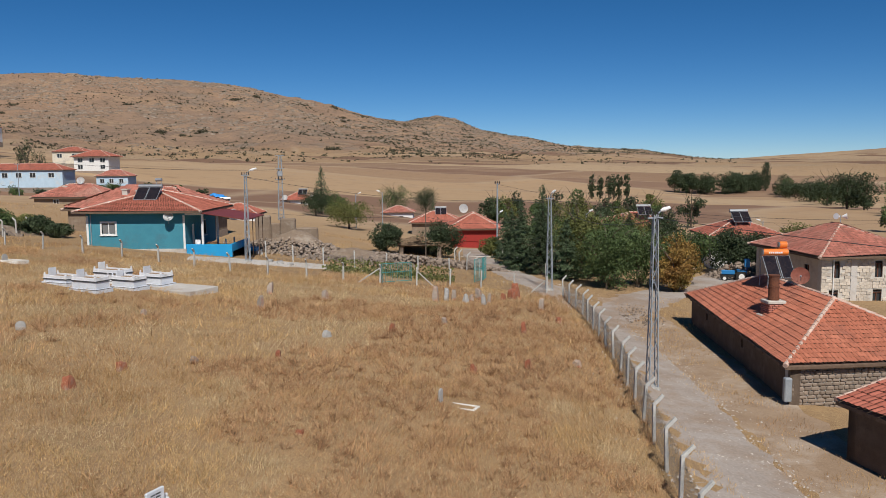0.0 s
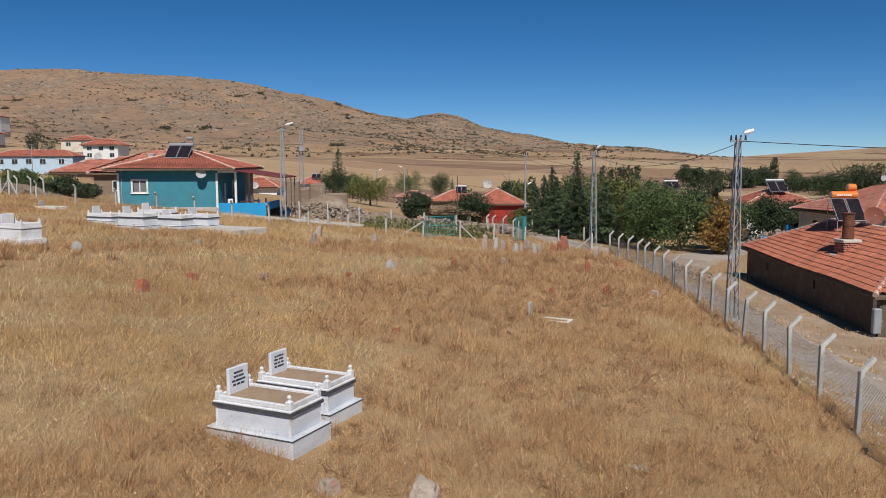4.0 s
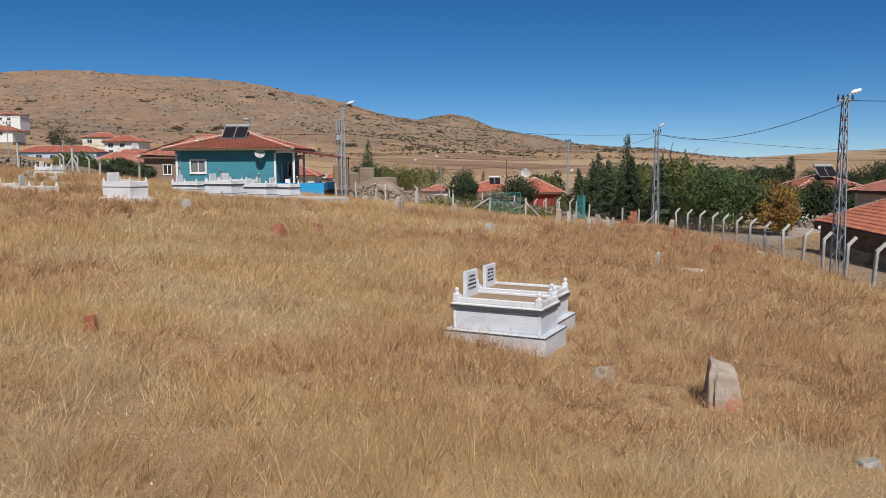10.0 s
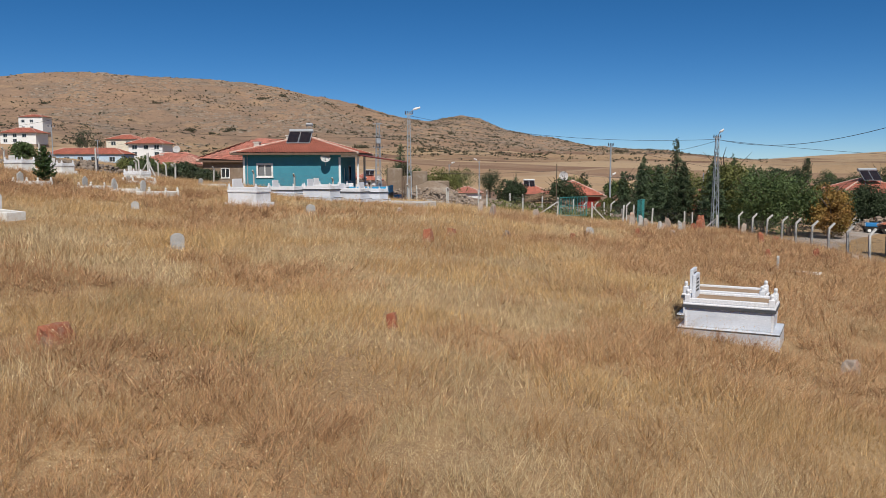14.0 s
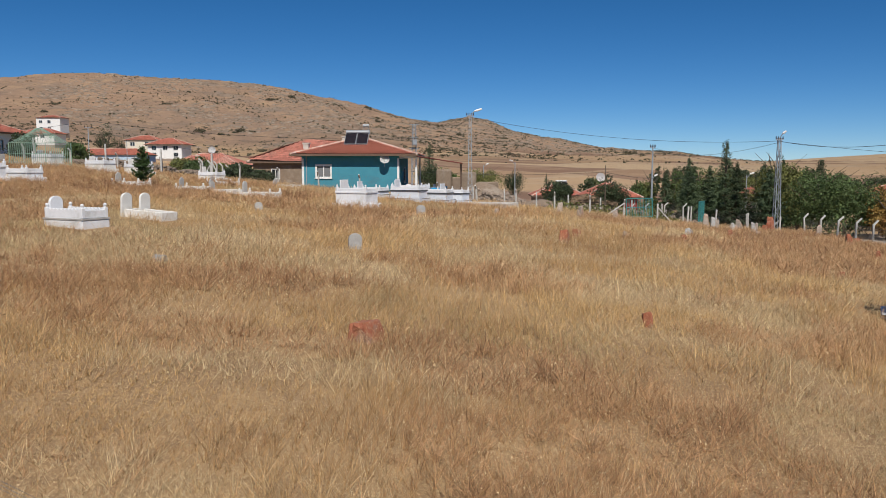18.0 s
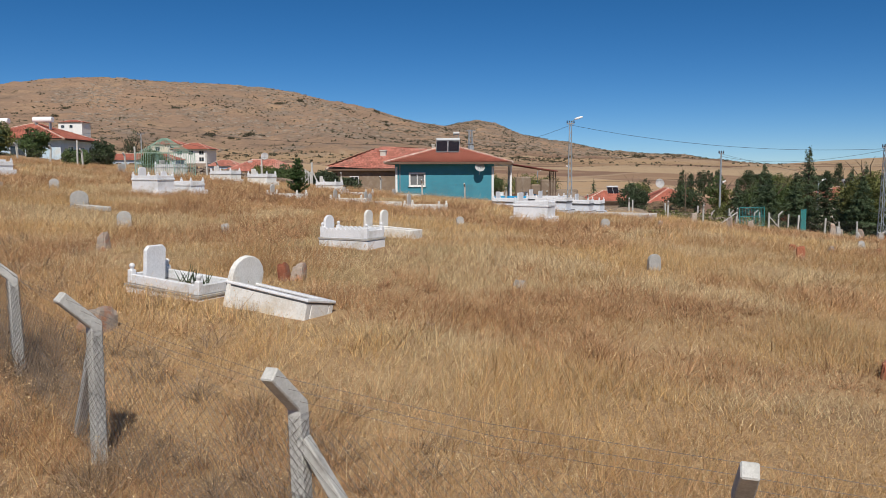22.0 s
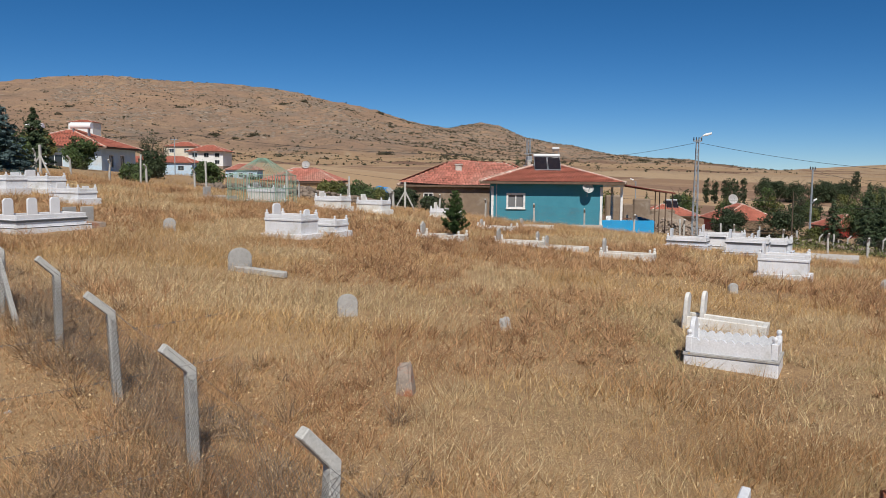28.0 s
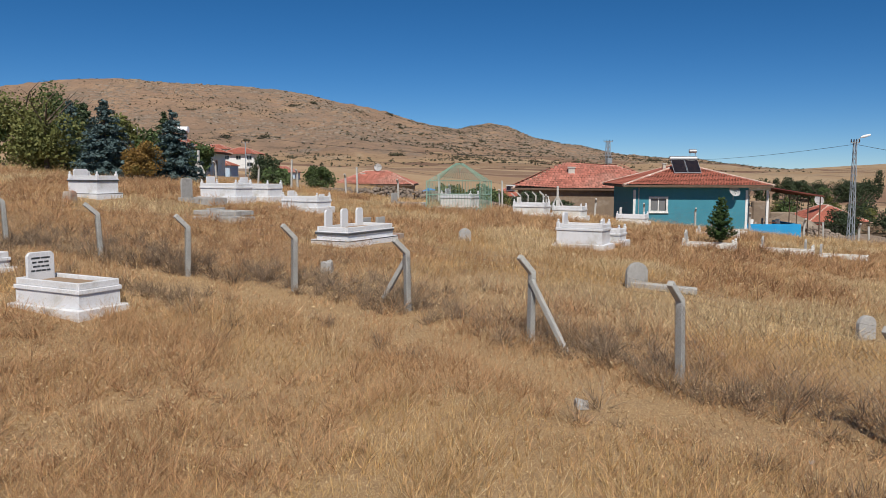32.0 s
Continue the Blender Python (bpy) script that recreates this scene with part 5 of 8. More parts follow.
# ---- poles and cables ----
def lattice_pole(x, y, z0, z1, base, top, label, rz=0.0, lamp=None, arms=(), group="lattice poles"):
    """A four-legged angle-iron pole, braced in zigzag, with an optional street lamp."""
    t = thing("lattice_pole", label, "utility pole", x, y, z0, rz, group)
    H = z1 - z0
    corners = [(-1, -1), (1, -1), (1, 1), (-1, 1)]

    def at(i, f):
        w = (base + (top - base) * f) / 2
        return Vector((corners[i % 4][0] * w, corners[i % 4][1] * w, H * f))
    for i in range(4):
        bm = bm_new()
        tube(bm, at(i, 0) + Vector((0, 0, -0.4)), at(i, 1), 0.036 + 0.02 * (base > 0.7), 0.028 + 0.02 * (base > 0.7), 4)
        part("leg", bm, M_STEEL, t)
    n = max(8, int(H / 0.55))
    for i in range(4):
        bm = bm_new()
        for k in range(n):
            a, b = (i, i + 1) if k % 2 else (i + 1, i)
            tube(bm, at(a, k / n), at(b, (k + 1) / n), 0.017 + 0.012 * (base > 0.7), None, 4, False)
        tagged(part("bracing", bm, M_STEEL, t), kind="stuff")
    bm = bm_new()
    box(bm, -0.3, 0.3, -0.3, 0.3, -0.5, 0.15, 0.03)
    part("footing", bm, M_CONCRETE, t)
    for az, half in arms:
        bm = bm_new()
        box(bm, -half, half, -0.04, 0.04, az - z0 - 0.04, az - z0 + 0.04, 0.005)
        arm = part("crossarm", bm, M_STEEL, t)
        for s in (-1, -0.33, 0.33, 1):
            bm = bm_new()
            tube(bm, (s * half * 0.92, 0, az - z0 + 0.04), (s * half * 0.92, 0, az - z0 + 0.26), 0.05, 0.03, 8)
            part("insulator", bm, M_PORCELAIN, arm)
    if lamp:
        dx, dy, dz = lamp
        bm = bm_new()
        tube(bm, (0, 0, H - 0.1), (dx * 0.5, dy * 0.5, H + dz * 0.7), 0.03, None, 6)
        arm = part("lamp_arm", bm, M_STEEL, t)
        a, b = Vector((dx * 0.45, dy * 0.45, H + dz * 0.65)), Vector((dx * 1.25, dy * 1.25, H + dz * 1.15))
        bm = bm_new()
        tube(bm, a, a.lerp(b, 0.35), 0.05, 0.10, 10)
        tube(bm, a.lerp(b, 0.35), b, 0.10, 0.07, 10)
        part("lamp_head", bm, M_LAMPWHITE, arm)
    return t


def round_pole(x, y, z0, z1, label, r=0.11, lamp=None, arms=(), material=None):
    t = thing("utility_pole", label, "utility pole", x, y, z0, 0, "plain poles")
    bm = bm_new()
    tube(bm, (0, 0, -0.5), (0, 0, z1 - z0), r, r * 0.65, 10)
    part("shaft", bm, material or M_STEEL, t)
    for az, half in arms:
        bm = bm_new()
        box(bm, -half, half, -0.04, 0.04, az - z0 - 0.04, az - z0 + 0.04, 0.005)
        arm = part("crossarm", bm, M_STEEL, t)
        for s in (-1, 0, 1):
            bm = bm_new()
            tube(bm, (s * half * 0.9, 0, az - z0 + 0.04), (s * half * 0.9, 0, az - z0 + 0.35), 0.09, 0.06, 8)
            part("insulator", bm, M_PORCELAIN, arm)
    if lamp:
        dx, dy, dz = lamp
        h = z1 - z0
        bm = bm_new()
        tube(bm, (0, 0, h + dz - 0.5), (dx * 0.6, dy * 0.6, h + dz), 0.03, None, 6)
        arm = part("lamp_arm", bm, M_STEEL, t)
        bm = bm_new()
        tube(bm, (dx * 0.55, dy * 0.55, h + dz), (dx * 1.2, dy * 1.2, h + dz + 0.18), 0.11, 0.08, 10)
        part("lamp_head", bm, M_LAMPWHITE, arm)
    return t


P1, P2, P3, PH = (9.85, 36.4), (8.65, 64.2), (6.85, 101.3), (-15.9, 65.1)
lattice_pole(*P1, ground_z(*P1), 5.75, 0.44, 0.18, "galvanised lattice street lamp pole by the lane", 8, (0.55, 0.0, 0.28), [(5.6, 0.36)])
lattice_pole(*P2, ground_z(*P2), 5.45, 0.5, 0.2, "galvanised lattice street lamp pole at the fence corner", 5, (0.3, -0.25, 0.45), [(5.3, 0.3)])
lattice_pole(*PH, ground_z(*PH), 7.45, 0.38, 0.16, "galvanised lattice street lamp pole before the teal house", 0, (0.75, -0.1, 0.35), [(7.3, 0.3)])
LM = (-24.6, 121.3)
tr = lattice_pole(*LM, ground_z(*LM), 9.6, 0.8, 0.4, "tall lattice transformer mast with insulators", 20, None, [(9.5, 0.7), (7.6, 0.65), (5.9, 0.75)], "masts")
bm = bm_new()
box(bm, -0.45, 0.25, -0.85, -0.25, 6.6, 7.4, 0.05)
part("transformer", bm, M_STEEL, tr, "grey transformer box on the mast")
for k in range(3):
    bm = bm_new()
    tube(bm, (-0.32 + 0.22 * k, -0.55, 7.4), (-0.32 + 0.22 * k, -0.55, 7.7), 0.05, 0.03, 8)
    part("bushing", bm, M_PORCELAIN, tr)
round_pole(*P3, ground_z(*P3), 5.6, "steel pole with small fittings at its top by the valley road", 0.14, (0.6, 0.2, -3.6), [(5.55, 0.3)])
round_pole(-1.8, 84.0, ground_z(-1.8, 84), 3.3, "slim bare wooden pole by the gardens", 0.07, None, (), M_BARK)
for x, y, h, lx in ((44.1, 110.5, 4.6, -0.8), (-9.3, 122.0, 6.5, -0.7), (-14.0, 128.0, 5.5, 0.7), (17.5, 98.0, 6.0, 0.7)):
    round_pole(x, y, ground_z(x, y), ground_z(x, y) + h, "street lamp pole in the village", 0.09, (lx, -0.1, 0.1))
for x, y, h in ((-90.0, 170.0, 7.0), (-78.0, 128.0, 6.5), (-150.0, 210.0, 8.0)):
    round_pole(x, y, ground_z(x, y), ground_z(x, y) + h, "grey village power pole", 0.1, None, [(ground_z(x, y) + h - 0.3, 0.6)])


def cable(name, pts, sag, r=0.014, label="black power cable hung between poles"):
    bm = bm_new()
    prev = None
    for (p, q) in zip(pts, pts[1:]):
        n = 20
        side = (Vector(q) - Vector(p)).cross(Vector((0, 0, 1))).normalized()
        for k in range(0 if (p, q) == (pts[0], pts[1]) else 1, n + 1):
            f = k / n
            v = Vector(p).lerp(Vector(q), f) - Vector((0, 0, 4 * sag * f * (1 - f)))
            ring = [bm.verts.new(v + side * (r * math.cos(a)) + Vector((0, 0, r * math.sin(a)))) for a in (0.0, 1.5708, 3.1416, 4.7124)]
            if prev is not None:
                for j in range(4):
                    bm.faces.new((prev[j], prev[(j + 1) % 4], ring[(j + 1) % 4], ring[j]))
            prev = ring
    ob = mesh_obj(name, bm, M_CABLE)
    return tagged(ob, label, "cable", "power cables")


cable("power_cable", [(P1[0], P1[1], 5.5), (P2[0], P2[1], 5.2)], 0.9, 0.015)
cable("power_cable", [(P1[0], P1[1], 5.6), (34, 8, 4.8)], 0.5, 0.015)
cable("power_cable", [(P2[0], P2[1], 5.2), (PH[0], PH[1], 7.2)], 0.75, 0.013)
cable("power_cable", [(P2[0], P2[1], 5.1), (P3[0], P3[1], 5.2)], 0.8, 0.013)
cable("power_cable", [(P2[0], P2[1], 5.15), (46, 60, 4.0)], 0.9, 0.013)
cable("power_cable", [(PH[0], PH[1], 7.2), (LM[0], LM[1], 7.4)], 0.8, 0.013)
cable("power_cable", [(P3[0], P3[1], 5.5), (44.1, 110.5, -0.2), (80, 118, 0.0)], 0.7, 0.013)
cable("power_cable", [(-60, 98, 7.0), (-30, 100, 3.2), (-1.8, 84, 2.6), (9, 82, 2.4)], 0.6, 0.013)
cable("power_cable", [(LM[0], LM[1], 7.4), (-78, 128, 10.6), (-150, 210, 13.5)], 1.0, 0.025)


# ---- concrete fence posts, wire mesh ----
def post_mesh(h=1.35, arm=0.42, w=0.115, straight=False):
    """A square cast post, its upper end bent outwards along +x."""
    bm = bm_new()
    k = w / 2
    if straight:
        box(bm, -k, k, -k, k, -0.4, h, 0.012)
        return bm
    rings = [((0, -0.4), 1.0), ((0, h), 1.0), ((arm * 0.72, h + arm * 0.70), 0.9)]
    prev = None
    for i, ((px, pz), s) in enumerate(rings):
        if i == 1:
            ax = Vector((-0.38, 0, 0.92)).cross(Vector((0, 1, 0)))
            d = Vector((0.93, 0, -0.38))
        elif i == 2:
            d = Vector((0.70, 0, -0.72))
        else:
            d = Vector((1, 0, 0))
        c = Vector((px, 0, pz))
        ring = [bm.verts.new(c + d * (k * s * a) + Vector((0, k * s * b, 0))) for a, b in ((-1, -1), (1, -1), (1, 1), (-1, 1))]
        if prev:
            for j in range(4):
                bm.faces.new((prev[j], prev[(j + 1) % 4], ring[(j + 1) % 4], ring[j]))
        else:
            bm.faces.new(ring[::-1])
        prev = ring
    bm.faces.new(prev)
    bmesh.ops.recalc_face_normals(bm, faces=bm.faces[:])
    bmesh.ops.bevel(bm, geom=bm.edges[:], offset=0.010, segments=1, affect="EDGES")
    return bm


def mesh_panel(p, q, h0, h1, cell=0.085, r=0.0022):
    """Diamond wire netting between two posts as thin three-sided wires."""
    p, q = np.array(p), np.array(q)
    length = np.linalg.norm((q - p)[:2])
    H = h1 - h0
    segs = []
    n = int((length + H) / cell)
    for k in range(n):
        s = -H + k * cell
        for flip in (0, 1):
            a, b = max(s, 0), min(s + H, length)
            if b - a < 0.02:
                continue
            za, zb = a - s, b - s
            if flip:
                za, zb = H - za, H - zb
            segs.append((a, za, b, zb))
    for z in (0.0, H * 0.5, H):
        segs.append((0, z, length, z))
    S = np.array(segs)

    def world_pts(u, z):
        f = u / length
        sag = -0.05 * 4 * f * (1 - f) * (z / H)
        return np.stack([p[0] + (q[0] - p[0]) * f, p[1] + (q[1] - p[1]) * f, p[2] + (q[2] - p[2]) * f + h0 + z + sag], -1)
    A, B = world_pts(S[:, 0], S[:, 1]), world_pts(S[:, 2], S[:, 3])
    off = np.array([[0, -1, 0], [0.8, 0.5, 0.3], [-0.8, 0.5, -0.3]]) * r
    V = np.concatenate([A[:, None] + off, B[:, None] + off], 1)
    base = np.array([[0, 1, 4, 3], [1, 2, 5, 4], [2, 0, 3, 5]])
    F = (base[None] + 6 * np.arange(len(V))[:, None, None]).reshape(-1, 4)
    return V.reshape(-1, 3), F


def fence(name, label, tips, out, h=1.35, arm=0.42, straight=False, net=True, jitter=3.0, seed=1, strands=True, tipped=True, netr=0.0022, cell=0.085, tops=None, sleeve=False):
    """Posts along a line. tips: x, y of the arm tips (or feet); out: degrees towards which the arms lean."""
    rng = random.Random(seed)
    outs = out if isinstance(out, list) else [out] * len(tips)
    back = arm * 0.72 if tipped and not straight else 0.0
    feet = [(x - math.cos(radians(o)) * back, y - math.sin(radians(o)) * back) for (x, y), o in zip(tips, outs)]
    fx, fy = feet[0]
    root = thing(name, label, "fence", fx, fy, 0)
    bm = post_mesh(h, arm, straight=straight)
    proto = None
    ends = []
    wrap = None
    for k, ((x, y), o) in enumerate(zip(feet, outs)):
        z = tops[k] - h - arm * 0.7 if tops else ground_z(x, y)
        m = pose(x - fx, y - fy, z, rng.uniform(-jitter, jitter), rng.uniform(-jitter, jitter), o + rng.uniform(-6, 6))
        if proto is None:
            proto = part("post", bm, M_CONCRETE, root, loc=m)
        else:
            share("post", proto, root, m)
        if sleeve:
            if wrap is None:
                a = 0.066
                sides = [mesh_panel((*p, 0), (*q, 0), 0.05, h - 0.05, cell * 0.8, 0.0022) for p, q in (((-a, -a), (a, -a)), ((a, -a), (a, a)), ((a, a), (-a, a)), ((-a, a), (-a, -a)))]
                wrap = np_part("netting_sleeve", np.concatenate([v for v, f in sides]), np.concatenate([sides[i][1] + sum(len(sides[j][0]) for j in range(i)) for i in range(4)]), M_WIRE, root)
                wrap.matrix_basis = m
            else:
                share("netting_sleeve", wrap, root, m)
        ends.append((x - fx, y - fy, z))
    for a, b, oa, ob in zip(ends, ends[1:], outs, outs[1:]):
        if net:
            sa, sb = ((math.cos(radians(o)) * 0.068, math.sin(radians(o)) * 0.068) for o in (oa, ob))
            V, F = mesh_panel((a[0] + sa[0], a[1] + sa[1], a[2]), (b[0] + sb[0], b[1] + sb[1], b[2]), 0.08, h - 0.08, cell, netr)
            np_part("wire_netting", V, F, M_WIRE, root)
        if strands and not straight:
            for f in (0.15, 0.55, 0.95):
                bm = bm_new()
                pa, pb = (Vector(e) + Vector((math.cos(radians(o)) * arm * 0.72 * f, math.sin(radians(o)) * arm * 0.72 * f, h + arm * 0.7 * f)) for e, o in ((a, oa), (b, ob)))
                mid = (pa + pb) / 2 - Vector((0, 0, 0.05))
                tube(bm, pa, mid, 0.0018, None, 3, False)
                tube(bm, mid, pb, 0.0018, None, 3, False)
                part("barbed_strand", bm, M_WIRE, root)
    return root


def brace(parent, p, q, w=0.09):
    p, q = Vector(p), Vector(q)
    bm = bm_new()
    d = (q - p)
    m = Matrix.Translation(p) @ d.to_track_quat("Z", "Y").to_matrix().to_4x4()
    box(bm, -w / 2, w / 2, -w / 2, w / 2, 0, d.length, 0.01, m)
    return part("brace", bm, M_CONCRETE, parent)


# the near fence, running away up the slope
NEAR_TIPS = [(-12.9, 0.9), (-15.8, 1.7), (-18.7, 3.08), (-21.8, 3.63), (-24.62, 4.36), (-26.96, 6.02), (-28.95, 8.15), (-30.76, 9.88), (-32.75, 12.5), (-34.68, 14.95), (-36.57, 17.2), (-38.68, 19.6), (-40.89, 21.57), (-43.31, 23.46), (-45.98, 24.73), (-48.83, 25.86), (-51.7, 27.4), (-55.2, 29.0)]
NEAR_TOP = [1.25, 1.45, 1.80, 2.03, 2.31, 2.57, 2.70, 2.90, 3.01, 3.11, 3.31, 3.50, 3.66, 3.83, 3.99, 4.13, 4.35, 4.58]
NEAR_OUT = [-95, -95, -97, -103, -115, -132] + [-139] * 12
f1 = fence("fence", "bent concrete posts with diamond wire netting round the cemetery", NEAR_TIPS, NEAR_OUT, 1.25, 0.42, seed=3, netr=0.0019, tops=NEAR_TOP, sleeve=True)


def near_brace(i, j, k=0.55, top=1.15):
    """A raking strut from post i towards post j."""
    o = f1.matrix_basis.translation
    a, b = Vector((*NEAR_TIPS[i], 0)), Vector((*NEAR_TIPS[j], 0))
    a, b = (v - Vector((math.cos(radians(NEAR_OUT[n])) * 0.30, math.sin(radians(NEAR_OUT[n])) * 0.30, 0)) for v, n in ((a, i), (b, j)))
    c = a.lerp(b, k / (b - a).length * 1.6)
    brace(f1, (a.x - o.x, a.y - o.y, ground_z(a.x, a.y) + top), (c.x - o.x + 0.05, c.y - o.y, ground_z(c.x, c.y) - 0.2))


near_brace(4, 3)
near_brace(5, 6)
near_brace(12, 11)
near_brace(13, 14)


def forked_post():
    """A Y-shaped concrete post with strands of wire leaving both ways."""
    x, y = -36.865, 11.05
    z = ground_z(x, y) - 0.11
    t = thing("forked_fence_post", "white forked concrete fence post with barbed wire", "fence post", x, y, z, 4)
    for s in (-1, 1):
        bm = bm_new()
        box(bm, -0.040, 0.040, -0.058, 0.058, -0.4, 2.33, 0.010, pose(s * 0.043, 0, 0, 0, s * 0.4, 0))
        stem = part("stem", bm, M_CONCRETE, t)
        bm = bm_new()
        box(bm, -0.048, 0.048, -0.056, 0.056, -0.05, 0.45, 0.014, pose(s * 0.052, 0, 2.31, 0, s * 13, 0))
        arm = part("arm", bm, M_CONCRETE, t)
        for k in (0.12, 0.33):
            bm = bm_new()
            box(bm, -0.0495, 0.0495, -0.0575, 0.0575, k, k + 0.0025, 0, pose(s * 0.052, 0, 2.31, 0, s * 13, 0))
            part("wire_tie", bm, M_CABLE, arm)
        for k in (2.1, 1.75, 1.2):
            bm = bm_new()
            box(bm, -0.0415, 0.0415, -0.0595, 0.0595, k, k + 0.0025, 0, pose(s * 0.043, 0, 0, 0, s * 0.4, 0))
            part("wire_tie", bm, M_CABLE, stem)
    rng = random.Random(4)
    for nm, ex, ey, ez in (("left", -9.0, -2.2, 0.4), ("right", 3.2, 3.4, -0.2)):
        for zz, s in ((2.45, 0.1), (2.0, 0.0), (1.5, 0.0), (1.0, 0.0)):
            bm = bm_new()
            pr = None
            for k in range(25):
                f = k / 24
                v = Vector((ex * f, ey * f, zz + ez * f - 0.35 * 4 * f * (1 - f) * (0.6 if nm == "left" else 0.3)))
                if pr is not None:
                    tube(bm, pr, v, 0.0018, None, 4, False)
                    if k % 2:
                        for a in (0.7, -0.7):
                            tube(bm, v - Vector((0.02, 0, a * 0.02)), v + Vector((0.02, 0, a * 0.02)), 0.003, None, 3, False)
                pr = v
            part("barbed_wire", bm, M_WIRE, t)


forked_post()

# the fence along the lane
LANE_TIPS = [(float(np.interp(y, [2, 24, 38, 52, 61], [4.7, 7.42, 8.9, 9.6, 9.45])), y) for y in np.arange(3.5, 61.0, 2.56)]
f2 = fence("fence", "white bent concrete posts with wire netting along the lane", LANE_TIPS, 8, 1.4, 0.45, seed=5, cell=0.10, netr=0.0032)
# low fence between the cemetery and the teal house
FRONT = [(-60.2, 62.0), (-57.0, 61.0), (-54.2, 60.6), (-51.0, 61.0), (-47.5, 61.5), (-44.0, 62.0), (-40.6, 62.5), (-37.4, 62.4), (-34.2, 62.0), (-31.0, 61.5), (-27.7, 61.0), (-24.4, 60.3), (-21.3, 59.4), (-18.3, 58.4), (-15.4, 57.4), (-12.6, 57.0), (-9.8, 57.0), (-7.2, 57.4), (-4.6, 58.2)]
f3 = fence("fence", "thin concrete posts with sagging wire before the teal house", FRONT, -100, 1.15, 0.34, seed=6, jitter=4, cell=0.16, netr=0.0025)
GATE_SIDE = [(-1.9, 59.4), (0.6, 60.4), (3.0, 61.4), (5.6, 61.8), (8.2, 62.2)]
f4 = fence("fence", "concrete posts with wire beside the cemetery gate", GATE_SIDE, -90, 1.35, 0.4, straight=True, seed=7, jitter=3, cell=0.16, netr=0.003)
for fobj, pts in ((f3, ((-4.6, 58.2), (-6.2, 57.7))), (f4, ((-1.9, 59.4), (-0.6, 59.9))), (f4, ((8.2, 62.2), (6.9, 62.0))), (f3, ((-4.6, 58.2), (-4.4, 59.6)))):
    o = fobj.matrix_basis.translation
    (ax, ay), (bx, by) = pts
    brace(fobj, (ax - o.x, ay - o.y, ground_z(ax, ay) + 1.1), (bx - o.x, by - o.y, ground_z(bx, by) - 0.1), 0.08)
GARDEN = [(-19.2, 73.5), (-15.6, 70.4), (-12.9, 68.8), (-10.2, 68.2), (-7.5, 68.0), (-4.8, 68.0), (-2.1, 68.2), (0.6, 68.6), (3.2, 69.2)]
f5 = fence("fence", "thin concrete garden posts with wire", GARDEN, -90, 1.5, 0.4, straight=True, seed=9, jitter=2, cell=0.2, netr=0.003)
LANE_FAR = [(3.2, 70.5), (2.6, 75.0), (2.0, 80.0), (1.6, 85.0)]
fence("fence", "bent concrete posts beside the lane's bend", LANE_FAR, 0, 1.4, 0.45, seed=10, cell=0.2, netr=0.003)
OTHER = [(9.6, 74.0), (8.6, 79.0), (7.8, 84.0), (7.3, 89.0), (7.0, 94.0)]
fence("fence", "concrete posts before the conifers", OTHER, 180, 1.3, 0.4, straight=True, seed=11, cell=0.2, netr=0.003)
UPPER = [(-72.0, 60.0), (-68.5, 60.6), (-65.5, 61.0), (-62.4, 61.4)]
fence("fence", "bent concrete posts before the upper trees", UPPER, -90, 1.3, 0.4, seed=12, cell=0.2, netr=0.003)
FAN = [(-37.8, 63.5), (-38.2, 66.5), (-38.6, 69.5), (-39.0, 72.5), (-39.4, 75.5)]
fence("fence", "row of bent concrete posts climbing beside the old house", FAN, 180, 1.3, 0.4, seed=13, cell=0.2, netr=0.003)
TALL = [(-54.6, 60.9), (-50.2, 61.4), (-44.7, 61.9), (-40.4, 62.2)]
f6 = fence("fence", "tall straight concrete posts of the upper boundary", TALL, -90, 2.0, 0.4, straight=True, seed=14, jitter=2, net=False)


def tripod_post(x, y):
    z = ground_z(x, y)
    t = thing("braced_corner_post", "white corner post with two raking struts", "fence post", x, y, z)
    bm = bm_new()
    box(bm, -0.07, 0.07, -0.07, 0.07, -0.4, 2.0, 0.01)
    part("post", bm, M_CONCRETE, t)
    for sx in (-0.8, 0.75):
        brace(t, (0, 0, 1.35), (sx, -0.2, -0.1), 0.09)


tripod_post(-59.65, 57.4)
tripod_post(-36.6, 63.0)


def gate(x, y, rz, w, label, h=1.45):
    z = ground_z(x, y)
    t = thing("metal_gate", label, "gate", x, y, z, rz)
    bm = bm_new()
    for a in (0, w):
        tube(bm, (a, 0, 0.05), (a, 0, h), 0.03, None, 6)
    for zz in (0.1, h * 0.55, h):
        tube(bm, (0, 0, zz), (w, 0, zz), 0.025, None, 6)
    part("gate_frame", bm, M_TEALIRON, t)
    n = int(w / 0.13)
    for k in range(1, n):
        bm = bm_new()
        tube(bm, (w * k / n, 0, 0.1), (w * k / n, 0, h), 0.011, None, 4)
        part("bar", bm, M_TEALIRON, t)


gate(-4.4, 58.3, 24, 2.3, "dark green barred cemetery gate, closed")
gate(2.6, 64.6, 60, 1.6, "teal iron gate leaf standing open", 1.9)
gate(3.3, 66.2, 75, 1.6, "teal iron gate leaf standing open", 1.9)


